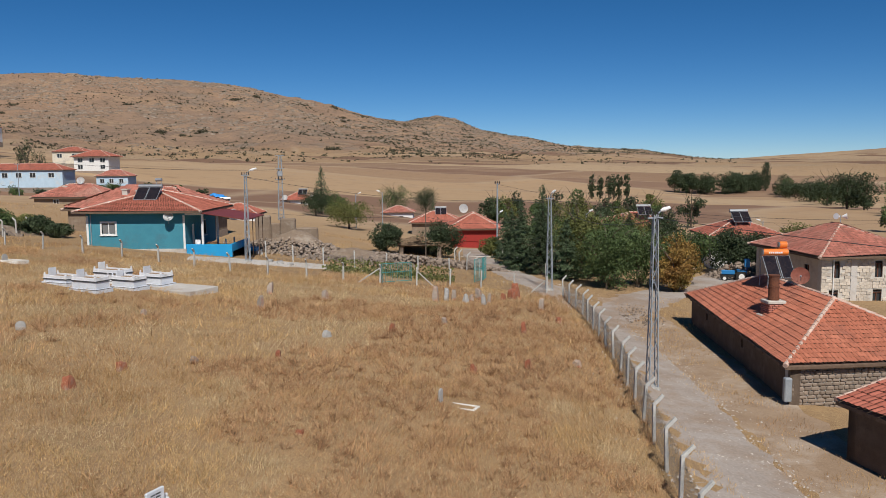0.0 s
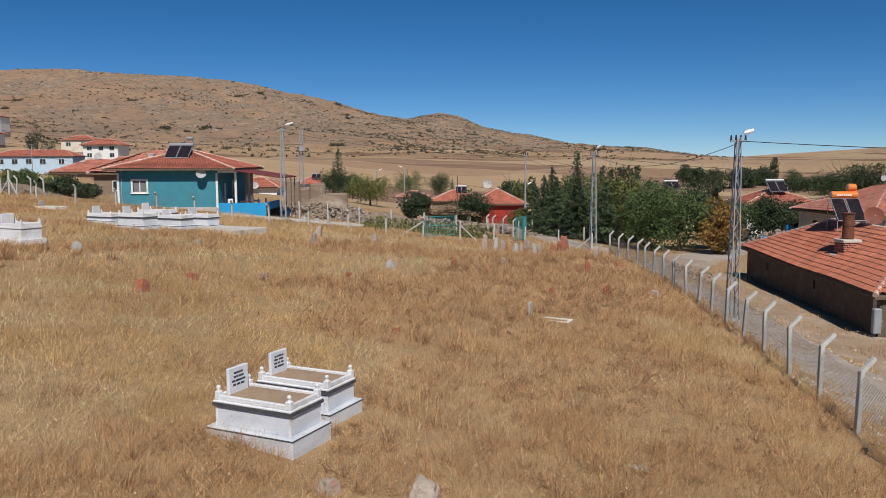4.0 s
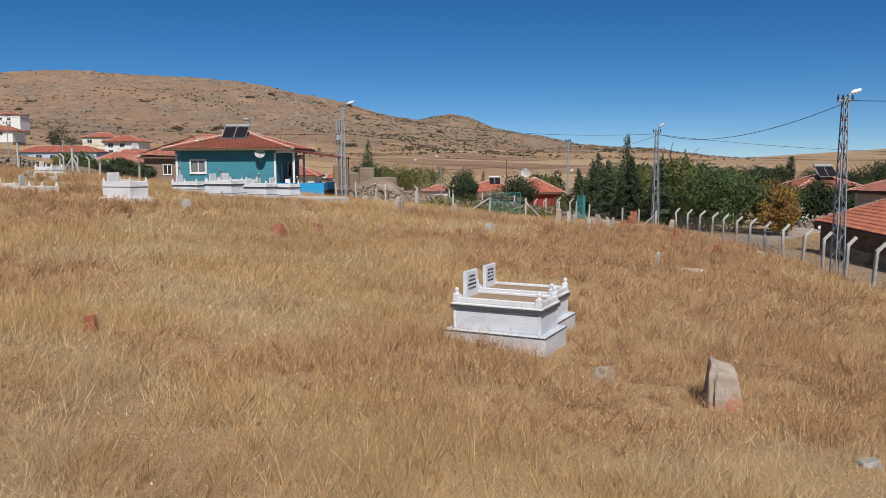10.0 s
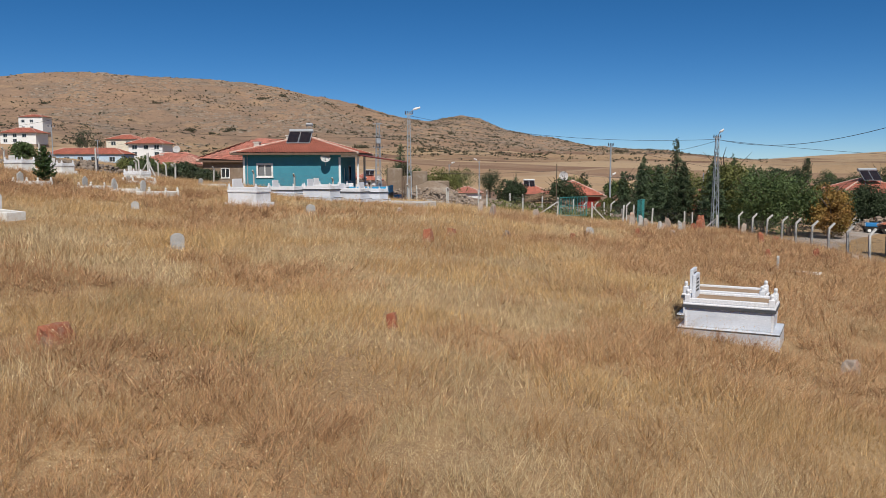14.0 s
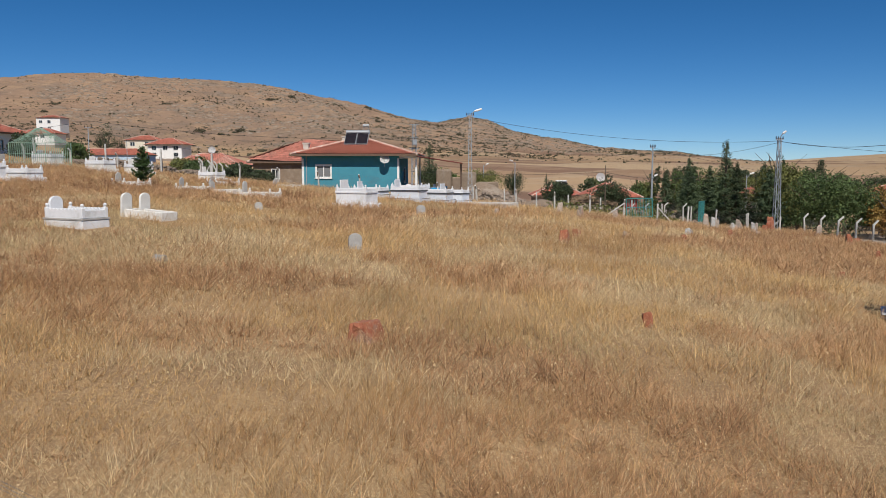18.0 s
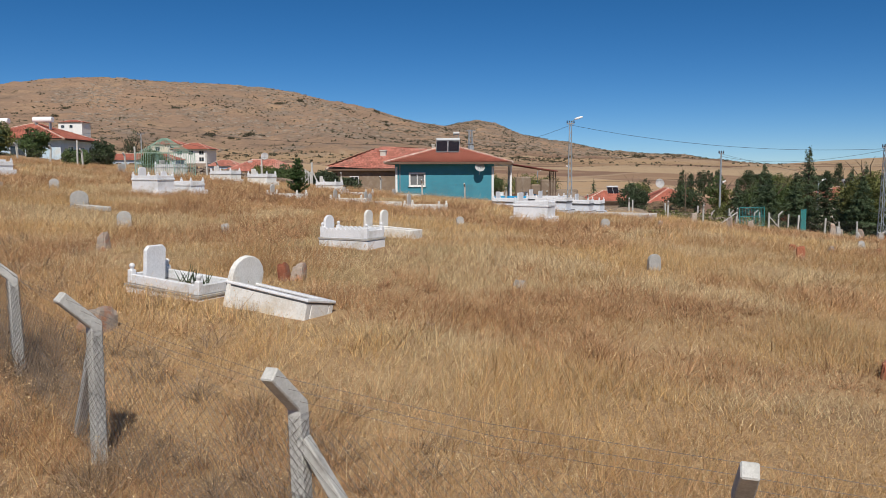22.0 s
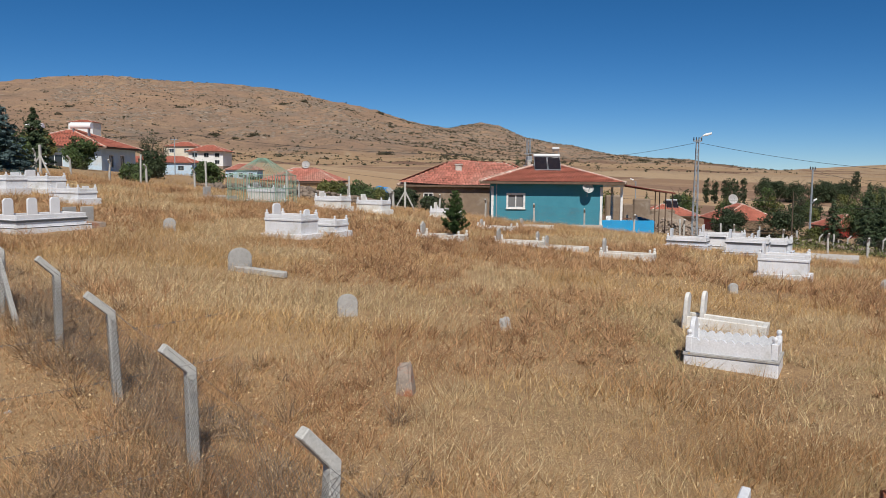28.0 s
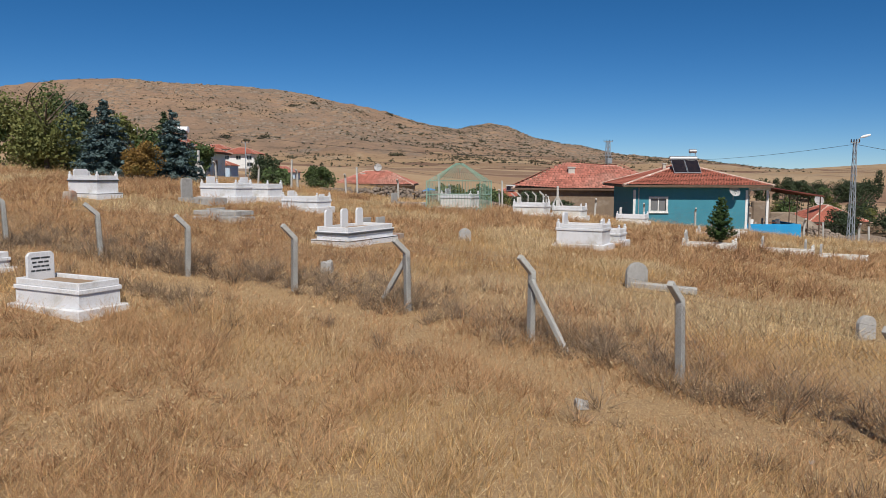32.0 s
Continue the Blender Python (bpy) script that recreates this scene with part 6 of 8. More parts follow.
# ---- graves ----
def headstone_bm(w, h, th=0.08, top="arch"):
    """A slab standing at x = 0, its face across y."""
    bm = bm_new()
    if top == "arch":
        pts = [(-w / 2, -0.25), (w / 2, -0.25), (w / 2, h - w * 0.42)] + [(w / 2 * math.cos(a), h - w * 0.42 + w * 0.42 * math.sin(a)) for a in np.linspace(0.25, math.pi - 0.25, 8)] + [(-w / 2, h - w * 0.42)]
    elif top == "point":
        pts = [(-w / 2, -0.25), (w / 2, -0.25), (w / 2, h * 0.78), (0, h), (-w / 2, h * 0.78)]
    elif top == "clip":
        pts = [(-w / 2, -0.25), (w / 2, -0.25), (w / 2, h - 0.07), (w / 2 - 0.07, h), (-w / 2 + 0.07, h), (-w / 2, h - 0.07)]
    else:
        pts = [(-w / 2, -0.25), (w / 2, -0.25), (w / 2, h), (-w / 2, h)]
    prism(bm, pts, -th / 2, th / 2)
    bmesh.ops.bevel(bm, geom=bm.edges[:], offset=min(0.012, th * 0.2), segments=1, affect="EDGES")
    bmesh.ops.rotate(bm, verts=bm.verts[:], cent=(0, 0, 0), matrix=Matrix.Rotation(radians(90), 3, "Z"))
    return bm


def headstone(parent, x, y, z, w, h, material, top="arch", th=0.08, lines=0, lean=0.0, textmat=None):
    hs = part("headstone", headstone_bm(w, h, th, top), material, parent, loc=pose(x, y, z, 0, lean, 0))
    rng = random.Random(int(1000 * (x + y + w + h)))
    for k in range(lines):
        half = w * rng.uniform(0.24, 0.38)
        zz = h * 0.80 - k * h * 0.62 / max(lines, 1) * 0.9
        bm = bm_new()
        n = rng.randint(2, 4)
        u = -half
        for i in range(n):
            l = (2 * half) / n * rng.uniform(0.7, 0.95)
            box(bm, th / 2 + 0.001, th / 2 + 0.004, u, u + l, zz - 0.018, zz + 0.018)
            u += 2 * half / n
        part("inscription_bar", bm, textmat or M_TEXT, hs)
    return hs


def curb(parent, L, W, z0, z1, th, material, knobs=True, scallop=False, ball_r=0.05, kh=0.14):
    """Four side rails on a grave, and posts with ball tops at the corners."""
    for name, a in (("side_rail", (th, L - th, 0, th)), ("side_rail", (th, L - th, W - th, W)), ("end_rail", (0, th, 0, W)), ("end_rail", (L - th, L, 0, W))):
        bm = bm_new()
        if scallop and name == "side_rail":
            n = 9
            pts = [(a[0], z0), (a[1], z0)]
            for k in range(n * 4 + 1):
                f = 1 - k / (n * 4)
                pts.append((a[0] + (a[1] - a[0]) * f, z1 + 0.055 * abs(math.sin(f * n * math.pi))))
            prism(bm, pts, a[2], a[3])
        else:
            box(bm, *a, z0, z1, 0.012)
        part(name, bm, material, parent)
    if knobs:
        proto = None
        for kx in (th * 0.6, L - th * 0.6):
            for ky in (th * 0.6, W - th * 0.6):
                m = Matrix.Translation((kx, ky, z0))
                if proto is None:
                    bm = bm_new()
                    box(bm, -0.055, 0.055, -0.055, 0.055, 0, z1 - z0 + kh * 0.5, 0.012)
                    tube(bm, (0, 0, z1 - z0 + kh * 0.5), (0, 0, z1 - z0 + kh * 0.75), 0.035, 0.035, 8)
                    ball(bm, (0, 0, z1 - z0 + kh), ball_r, 10)
                    proto = part("corner_post", bm, material, parent, loc=m)
                else:
                    share("corner_post", proto, parent, m)


AXIS = -25.0


def raised_tomb(x, y, L=1.85, W=1.0, H=0.62, label="", material=None, hs=(0.55, 0.5), band=True, plinth=0.16, rz=AXIS, stones=1, lines=3, knobs=True, foot=False, dz=0.0, tilt=0.0, top="flat", inner=True, rail=0.13):
    """A raised tomb; x, y is the near corner at its head."""
    material = material or M_MARBLE
    L, H = L * 0.93, H * 0.88
    t = thing("raised_grave", label, "grave", x, y, ground_z(x + 0.8, y + 0.1) + dz, rz, "graves", 0, tilt)
    bm = bm_new()
    box(bm, -0.13, L + 0.13, -0.13, W + 0.13, -0.5, plinth, 0.015)
    part("plinth", bm, material, t)
    bm = bm_new()
    box(bm, 0, L, 0, W, plinth, H - 0.1005 if band else H - 0.0885, 0.008)
    part("chest", bm, material, t)
    for cx in (0.0, L - 0.035):
        for cy in (-0.006, W - 0.029):
            bm = bm_new()
            box(bm, cx - 0.004, cx + 0.039, cy, cy + 0.035, plinth + 0.001, H - 0.104, 0.004)
            part("corner_strip", bm, M_MARBLE_W, t)
    if band:
        bm = bm_new()
        box(bm, -0.042, L + 0.042, -0.042, W + 0.042, H - 0.100, H - 0.045, 0.003)
        part("dark_band", bm, M_DARKBAND, t)
        bm = bm_new()
        box(bm, -0.134, L + 0.134, -0.134, W + 0.134, plinth - 0.045, plinth - 0.015, 0.003)
        part("dark_band", bm, M_DARKBAND, t)
    bm = bm_new()
    box(bm, -0.035, L + 0.035, -0.035, W + 0.035, H - 0.0445 if band else H - 0.0895, H, 0.012)
    part("cap_slab", bm, M_MARBLE_W, t)
    curb(t, L, W, H, H + rail, 0.07, M_MARBLE_W, knobs, kh=0.13, ball_r=0.042)
    if inner:
        bm = bm_new()
        box(bm, 0.08, L - 0.08, 0.08, W - 0.08, H + 0.001, H + 0.05, 0.01)
        part("earth_fill", bm, M_VERGE, t)
    for k in range(stones):
        headstone(t, 0.12, W * (k + 0.5) / stones, H, hs[0], hs[1], material, top, 0.07, lines)
    if foot:
        headstone(t, L - 0.12, W / 2, H, hs[0] * 0.8, hs[1] * 0.65, material, top, 0.06, 0)
    return t


def low_grave(x, y, L=1.95, W=0.9, H=0.32, label="", material=None, hs=((0.1, 0.45, 0.4, 0.55),), rz=AXIS, scallop=False, knobs=True, dz=0.0, tilt=0.0, roll=0.0, band=False, top="arch", hsmat=None, lines=0, th=0.10):
    """A curbed grave; hs: x, y, width and height of each stone."""
    material = material or M_WHITEWASH
    t = thing("curbed_grave", label, "grave", x, y, ground_z(x + 0.8, y) + dz - 0.10, rz, "graves", roll, tilt)
    if H > 0.4:
        bm = bm_new()
        box(bm, -0.03, L + 0.03, -0.03, W + 0.03, -0.5, H * 0.52, 0.02)
        part("chest", bm, material, t)
        if band:
            bm = bm_new()
            box(bm, -0.045, L + 0.045, -0.045, W + 0.045, H * 0.52 + 0.001, H * 0.52 + 0.05, 0.006)
            part("dark_band", bm, M_GREYSTONE if band == 1 else M_RUST, t)
        curb(t, L, W, H * 0.52 + 0.052, H, th * 0.8, material, knobs, scallop)
    else:
        curb(t, L, W, -0.3, H, th, material, knobs, scallop)
    for hx, hy, hw, hh in hs:
        headstone(t, hx, hy, H * 0.5, hw, hh, hsmat or M_GREYSTONE, top, 0.08, lines)
    return t


raised_tomb(-6.93, 15.1, 1.74, 0.92, 0.64, "raised grey marble tomb with a dark band and carved headstone", hs=(0.53, 0.52), lines=4, dz=0.15, rail=0.09, plinth=0.10)
raised_tomb(-6.53, 16.7, 1.74, 0.92, 0.64, "raised grey marble tomb with ball-topped corner posts", hs=(0.53, 0.50), lines=4, dz=0.08, rail=0.09, plinth=0.12)
raised_tomb(-21.75, 34.6, 1.7, 0.95, 0.78, "tall white marble tomb with a weathered base", M_MARBLE_W, hs=(0.6, 0.50), lines=0, band=False)
raised_tomb(-22.5, 44.9, 1.9, 0.95, 0.44, "white marble tomb in a family row", hs=(0.5, 0.5), lines=0)
raised_tomb(-20.2, 43.4, 1.9, 0.95, 0.72, "tall white marble tomb in a family row", hs=(0.5, 0.5), lines=0)
raised_tomb(-20.5, 46.8, 2.2, 1.0, 0.72, "white marble tomb with a bright top in a family row", M_MARBLE_W, hs=(0.5, 0.5), lines=0)
raised_tomb(-18.7, 45.0, 1.8, 0.95, 0.66, "grey marble tomb in a family row", hs=(0.5, 0.4), lines=0)
raised_tomb(-17.8, 46.8, 1.8, 0.95, 0.70, "grey marble tomb with a tall stone in a family row", hs=(0.55, 0.5), lines=0)
sl = thing("grave_platform", "flat concrete grave platform in the grass", "grave", -16.6, 46.2, ground_z(-15.2, 46.6), AXIS, "graves")
bm = bm_new()
box(bm, 0, 3.3, -0.9, 1.5, -0.5, 0.18, 0.02)
part("slab", bm, M_SLAB, sl)
raised_tomb(-39.05, 35.2, 1.72, 0.98, 0.80, "tall white marble tomb with two headstones", M_MARBLE_W, hs=(0.42, 0.5), lines=0, foot=True, band=False, top="clip")
raised_tomb(-38.05, 36.9, 1.58, 0.85, 0.50, "low white marble tomb beside a tall one", M_MARBLE_W, hs=(0.01, 0.01), stones=0, lines=0, band=False)
raised_tomb(-58.5, 39.3, 1.85, 1.0, 0.82, "raised white marble tomb near the spruces", M_MARBLE_W, hs=(0.7, 0.4), lines=0, top="clip")
raised_tomb(-54.0, 42.0, 2.2, 1.0, 0.66, "white marble tomb with two stones", M_MARBLE_W, hs=(0.5, 0.42), lines=0, foot=True, band=False)
raised_tomb(-53.0, 43.6, 2.1, 1.0, 0.66, "white marble tomb beside its twin", M_MARBLE_W, hs=(0.5, 0.42), lines=0, band=False)
raised_tomb(-50.15, 41.0, 2.0, 0.95, 0.52, "white marble tomb with small head and foot stones", M_MARBLE_W, hs=(0.42, 0.36), lines=0, foot=True, band=False)
raised_tomb(-46.55, 31.1, 1.2, 2.5, 0.46, "wide white family grave with three slender headstones", M_MARBLE_W, hs=(0.36, 0.62), stones=3, lines=0, band=True, knobs=False, top="clip")
raised_tomb(-40.1, 49.0, 1.8, 0.9, 0.62, "white curbed tomb in a far pair", M_WHITEWASH, hs=(0.4, 0.4), lines=0, band=False)
raised_tomb(-38.0, 49.9, 1.7, 0.9, 0.60, "white curbed tomb in a far pair", M_WHITEWASH, hs=(0.4, 0.45), lines=0, band=False)
raised_tomb(-34.2, 52.8, 1.7, 0.85, 0.48, "low white tomb near the teal house", M_WHITEWASH, hs=(0.3, 0.5), lines=0, band=False)
raised_tomb(-51.0, 23.0, 2.05, 0.95, 0.50, "low marble grave with an engraved headstone", M_MARBLE_W, hs=(0.62, 0.62), lines=4, band=False, knobs=False, plinth=0.06, top="clip")
raised_tomb(-55.2, 26.2, 2.05, 0.9, 0.34, "low marble grave at the boundary", M_MARBLE_W, hs=(0.5, 0.5), lines=0, band=False, knobs=False, plinth=0.06)
raised_tomb(-43.9, 49.7, 1.9, 1.0, 0.75, "white tomb enclosed by a green iron cage", M_WHITEWASH, hs=(0.4, 0.4), lines=0, band=False)

low_grave(-27.62, 21.0, 1.52, 0.85, 0.56, "white marble grave with scalloped rails and a rounded stone", M_MARBLE_W, ((0.08, 0.30, 0.42, 0.66),), scallop=True, band=1, hsmat=M_MARBLE_W)
low_grave(-26.9, 24.3, 1.75, 0.65, 0.40, "leaning white slab grave with two rounded stones", M_WHITEWASH, ((0.08, 0.1, 0.42, 0.72), (0.35, 0.6, 0.42, 0.72)), tilt=3.0, knobs=False, hsmat=M_WHITEWASH)
g = low_grave(-29.5, 13.05, 1.68, 0.9, 0.46, "sinking white marble grave with plants and a tall stone", M_MARBLE_W, ((0.2, 0.42, 0.46, 0.72),), tilt=4.0, band=1, hsmat=M_MARBLE_W, top="clip")
bm = bm_new()
rng = random.Random(2)
for i in range(26):
    a = rng.uniform(0, 6.28)
    bx, by = rng.uniform(0.8, 1.5), rng.uniform(0.25, 0.65)
    l = rng.uniform(0.25, 0.42)
    v = [bm.verts.new((bx - 0.02, by, 0.3)), bm.verts.new((bx + 0.02, by, 0.3)), bm.verts.new((bx + 0.2 * math.cos(a), by + 0.2 * math.sin(a), 0.3 + l))]
    bm.faces.new(v)
part("iris_leaves", bm, L_DARK, g, "green and dry iris leaves")


def slab_grave(x, y):
    t = thing("slab_grave", "tilted white rendered grave with an arched stone", "grave", x, y, ground_z(x + 0.8, y), AXIS, "graves", -10, 7)
    for nm, a in (("side_wall", (0, 1.64, 0, 0.14)), ("side_wall", (0, 1.64, 0.62, 0.76)), ("end_wall", (1.50, 1.64, 0.14, 0.62))):
        bm = bm_new()
        box(bm, a[0], a[1], a[2], a[3], -0.5, 0.42, 0.02)
        part(nm, bm, M_WHITEWASH, t)
        bm = bm_new()
        box(bm, a[0] - 0.02, a[1] + 0.02, a[2] - 0.02, a[3] + 0.02, 0.421, 0.47, 0.012)
        part("coping", bm, M_MARBLE_W, t)
        bm = bm_new()
        box(bm, a[0] - 0.006, a[1] + 0.006, a[2] - 0.006, a[3] + 0.006, 0.398, 0.419, 0.003)
        part("dark_band", bm, M_DARKBAND, t)
    headstone(t, 0.06, 0.38, 0.3, 0.78, 0.62, M_WHITEWASH, "arch", 0.1, 0)


slab_grave(-27.48, 12.05)
low_grave(-33.9, 38.9, 1.95, 0.85, 0.26, "low curbed grave with a young pine growing in it", M_WHITEWASH, ((0.08, 0.42, 0.34, 0.62),), top="point")
low_grave(-30.8, 39.3, 1.95, 0.85, 0.24, "low curbed grave with two small stones", M_WHITEWASH, ((0.08, 0.42, 0.3, 0.6), (1.6, 0.9, 0.25, 0.5)), top="point")
low_grave(-28.9, 38.4, 1.7, 0.8, 0.22, "low curbed grave sunk in dry grass", M_WHITEWASH, ((0.08, 0.4, 0.28, 0.5),), knobs=False)
low_grave(-26.85, 36.9, 1.95, 0.85, 0.28, "low white curbed grave with ball posts", M_WHITEWASH, ((0.08, 0.42, 0.3, 0.65),))
low_grave(-29.2, 52.3, 1.9, 0.85, 0.26, "low white grave near the house fence", M_WHITEWASH, ((0.08, 0.42, 0.4, 0.5),), knobs=False)
low_grave(-31.5, 46.2, 1.9, 0.85, 0.26, "low white grave in tall grass", M_WHITEWASH, ((0.08, 0.42, 0.3, 0.45),))
low_grave(-0.1, 28.4, 1.5, 0.6, 0.12, "small old white curbed grave in the dry field", M_WHITEWASH, ((0.05, 0.3, 0.26, 0.62),), knobs=False)
low_grave(-51.9, 35.4, 2.0, 0.9, 0.44, "low grey grave with a broken side slab", M_GREYSTONE, ((0.3, 0.8, 0.9, 0.28),), top="flat", knobs=False)
low_grave(-54.4, 40.4, 1.9, 0.9, 0.3, "grey grave with a tall flat headstone", M_GREYSTONE, ((0.08, 0.42, 0.62, 0.95),), top="clip", knobs=False)
low_grave(-46.7, 50.2, 1.9, 0.85, 0.24, "low grave with a flat grey headstone", M_GREYSTONE, ((0.08, 0.42, 0.55, 0.6),), top="flat", knobs=False)
low_grave(-45.8, 33.6, 1.4, 0.8, 0.22, "brown stone grave with paired blocks", M_ROUGHSTONE, ((0.3, 0.2, 0.5, 0.62), (0.5, 0.75, 0.5, 0.62)), top="flat", knobs=False)


def fallen_slab(x, y):
    t = thing("old_grave", "rounded grey headstone with a long slab fallen before it", "grave", x, y, ground_z(x, y), -66, "graves")
    headstone(t, 0, 0.3, 0, 0.62, 0.62, M_GREYSTONE, "arch", 0.1)
    bm = bm_new()
    box(bm, -0.45, 1.15, -0.10, 0.10, -0.08, 0.10, 0.03, pose(0.25, 0.5, 0.02, 2, 3, 46))
    part("fallen_slab", bm, M_GREYSTONE, t)


fallen_slab(-37.97, 27.5)


def cage():
    x, y = -44.55, 48.3
    t = thing("grave_cage", "pale green iron cage with a pyramid top over a tomb", "cage", x, y, ground_z(x + 1.4, y), -16)
    L, W, H, A = 2.85, 2.1, 1.5, 2.4
    n = 0
    for (ax, ay), (bx, by) in (((0, 0), (L, 0)), ((L, 0), (L, W)), ((L, W), (0, W)), ((0, W), (0, 0))):
        bm = bm_new()
        for zz in (0.15, 0.8, H):
            tube(bm, (ax, ay, zz), (bx, by, zz), 0.015, None, 5)
        part("rail", bm, M_GREENIRON, t)
        bm = bm_new()
        tube(bm, (ax, ay, -0.3), (ax, ay, H), 0.026, None, 6)
        part("corner_upright", bm, M_GREENIRON, t)
        k = 18 if ay == by else 13
        for i in range(1, k):
            bm = bm_new()
            px, py = ax + (bx - ax) * i / k, ay + (by - ay) * i / k
            tube(bm, (px, py, 0), (px, py, H), 0.010, None, 4)
            part("bar", bm, M_GREENIRON, t)
            bm = bm_new()
            tube(bm, (px, py, H), (L / 2 + (px - L / 2) * 0.12, W / 2 + (py - W / 2) * 0.1, A), 0.008, None, 4)
            part("roof_bar", bm, M_GREENIRON, t)


cage()


# ---- field stones and rough headstones ----
def rough_stone(x, y, h, w, material=None, th=0.5, lean=0.0, rz=0.0, seed=1, name="rough_headstone", label="rough upright field stone marking a grave"):
    rng = random.Random(seed)
    bm = bm_new()
    bmesh.ops.create_icosphere(bm, subdivisions=3, radius=0.5)
    off = Vector((rng.uniform(0, 50), rng.uniform(0, 50), rng.uniform(0, 50)))
    for v in bm.verts:
        c = v.co.copy()
        q = 0.36
        v.co = Vector([math.copysign(abs(k * 2) ** q, k) / 2 for k in c])
        d = noise.noise(c * 1.6 + off) * 0.40 + noise.noise(c * 4.5 + off) * 0.17
        v.co *= 1 + d
        v.co = Vector((v.co.x * w * th * 1.6 * (1 - 0.35 * max(0, v.co.z)), v.co.y * w * (1 - 0.55 * max(0, v.co.z)), v.co.z * (h + 0.25) + (h - 0.25) / 2))
    me = mesh_obj(name, bm, material or M_ROUGHSTONE)
    me.matrix_basis = pose(x, y, ground_z(x, y) - 0.06, rng.uniform(-8, 8), lean + rng.uniform(-6, 6), rz + rng.uniform(-25, 25))
    return tagged(me, label, "stone", "rough stones")


STONES = [(-12.5, 26.4, .5, .4, 1), (-9.65, 30.8, .3, .35, 0), (-9.8, 43.0, .7, .4, 0), (-5.4, 37.4, .35, .4, 2), (-6.8, 33.0, .3, .3, 1), (4.5, 42.5, .6, .35, 1), (1.4, 33.2, .45, .3, 1), (6.3, 35.9, .35, .4, 0),
          (3.9, 34.3, .45, .3, 1), (-10.4, 48.0, .65, .4, 0), (-0.4, 52.1, 1.0, .45, 0), (-7.0, 47.8, .65, .4, 0), (5.3, 56.0, 1.1, .5, 1), (2.6, 54.6, .8, .45, 0), (-4.65, 13.1, .3, .34, 0), (-3.06, 12.3, .72, .56, 0),
          (-0.05, 11.25, .62, .34, 1), (-0.85, 9.95, .36, .34, 0), (-2.0, 10.4, .12, .35, 2), (0.5, 14.9, .04, .8, 2), (-12.52, 13.2, .3, .22, 1), (-17.2, 10.8, .36, .55, 1),
          (-11.8, 29.0, .35, .4, 1), (-27.1, 14.8, .42, .26, 1), (-26.85, 14.9, .38, .3, 0), (-33.0, 20.5, .08, .5, 1), (-32.39, 18.25, .52, .3, 0), (-28.7, 10.3, .35, .5, 0), (-21.53, 6.1, .2, .3, 1)]
STONES += [(-24.2, 11.7, .10, .45, 0), (-30.78, 22.7, .3, .25, 2), (-45.4, 26.9, .36, .3, 2), (-40.1, 18.6, .14, .3, 2), (-37.6, 16.85, .06, .13, 2), (-37.4, 21.4, .12, .3, 0), 
           (-35.2, 13.6, .12, .3, 2), (-57.5, 37.5, .55, .5, 0), (-37.6, 22.7, .1, .3, 1), (-22.4, 16.0, .2, .35, 2), (-4.3, 24.0, .2, .3, 1), (-14.5, 38.5, .3, .3, 0), (0.3, 53.0, .85, .42, 2), (0.8, 53.8, .7, .36, 0), (1.6, 52.9, .6, .34, 2), (2.0, 53.6, .5, .3, 0), (2.8, 52.4, .72, .36, 2), (3.2, 53.0, .66, .28, 0), (4.2, 54.4, .5, .35, 1), (4.9, 55.2, .8, .5, 1), (7.0, 47.0, .4, .4, 1), (0.2, 44.0, .4, .35, 0), (-2.5, 40.5, .4, .3, 1), (6.4, 51.0, .7, .4, 0)]
for i, (x, y, h, w, k) in enumerate(STONES):
    rough_stone(x, y, h, w, (M_ROUGHSTONE, M_REDSTONE, M_GREYSTONE)[k], seed=i + 1, rz=-20,
                label=("rough grey-brown field stone marking an old grave", "rust-red lichen-covered stone marking an old grave", "pale weathered stone lying in dry grass")[k])
# flat lumps coloured dark to stand in for the shade in grass hollows
for i, (x, y, w) in enumerate(((-19.6, 10.2, .8), (-21.5, 10.7, .6), (-26.0, 9.0, .6), (-14.6, 12.2, .6), (-35.8, 20.4, .8), (-29.9, 11.9, .6))):
    rough_stone(x, y, .03, w, M_SHADEDMUD, seed=90 + i, th=0.35, name="burrow", label="flat dark lump standing in for a shaded hollow in the grass")
for x, y, h, w in ((-18.75, 20.0, .42, .36), (-34.08, 23.2, .48, .42), (-17.9, 33.6, .4, .4), (-42.2, 34.3, .42, .42), (-24.0, 30.0, .3, .3)):
    t = thing("old_headstone", "small rounded pale headstone standing alone in grass", "grave", x, y, ground_z(x, y), -70, "old headstones")
    headstone(t, 0, 0, 0, w, h, M_GREYSTONE, "arch", 0.1, 0)


# ---- trees and shrubs ----
def leaf_arrays(P, N, size, rng, aspect=1.0):
    """A small bent leaf blade (two triangles) at each point, turned about N."""
    n = len(P)
    t = rng.normal(size=(n, 3))
    t -= N * (t * N).sum(1, keepdims=True)
    t /= np.linalg.norm(t, axis=1, keepdims=True) + 1e-9
    b = np.cross(N, t)
    s = (size * (0.6 + 0.8 * rng.random(n)))[:, None]
    V = np.stack([P - t * s * 0.5, P + b * s * 0.32 * aspect, P + t * s * 0.5, P - b * s * 0.32 * aspect], 1)
    F = np.arange(4 * n).reshape(n, 4)
    return V.reshape(-1, 3), F


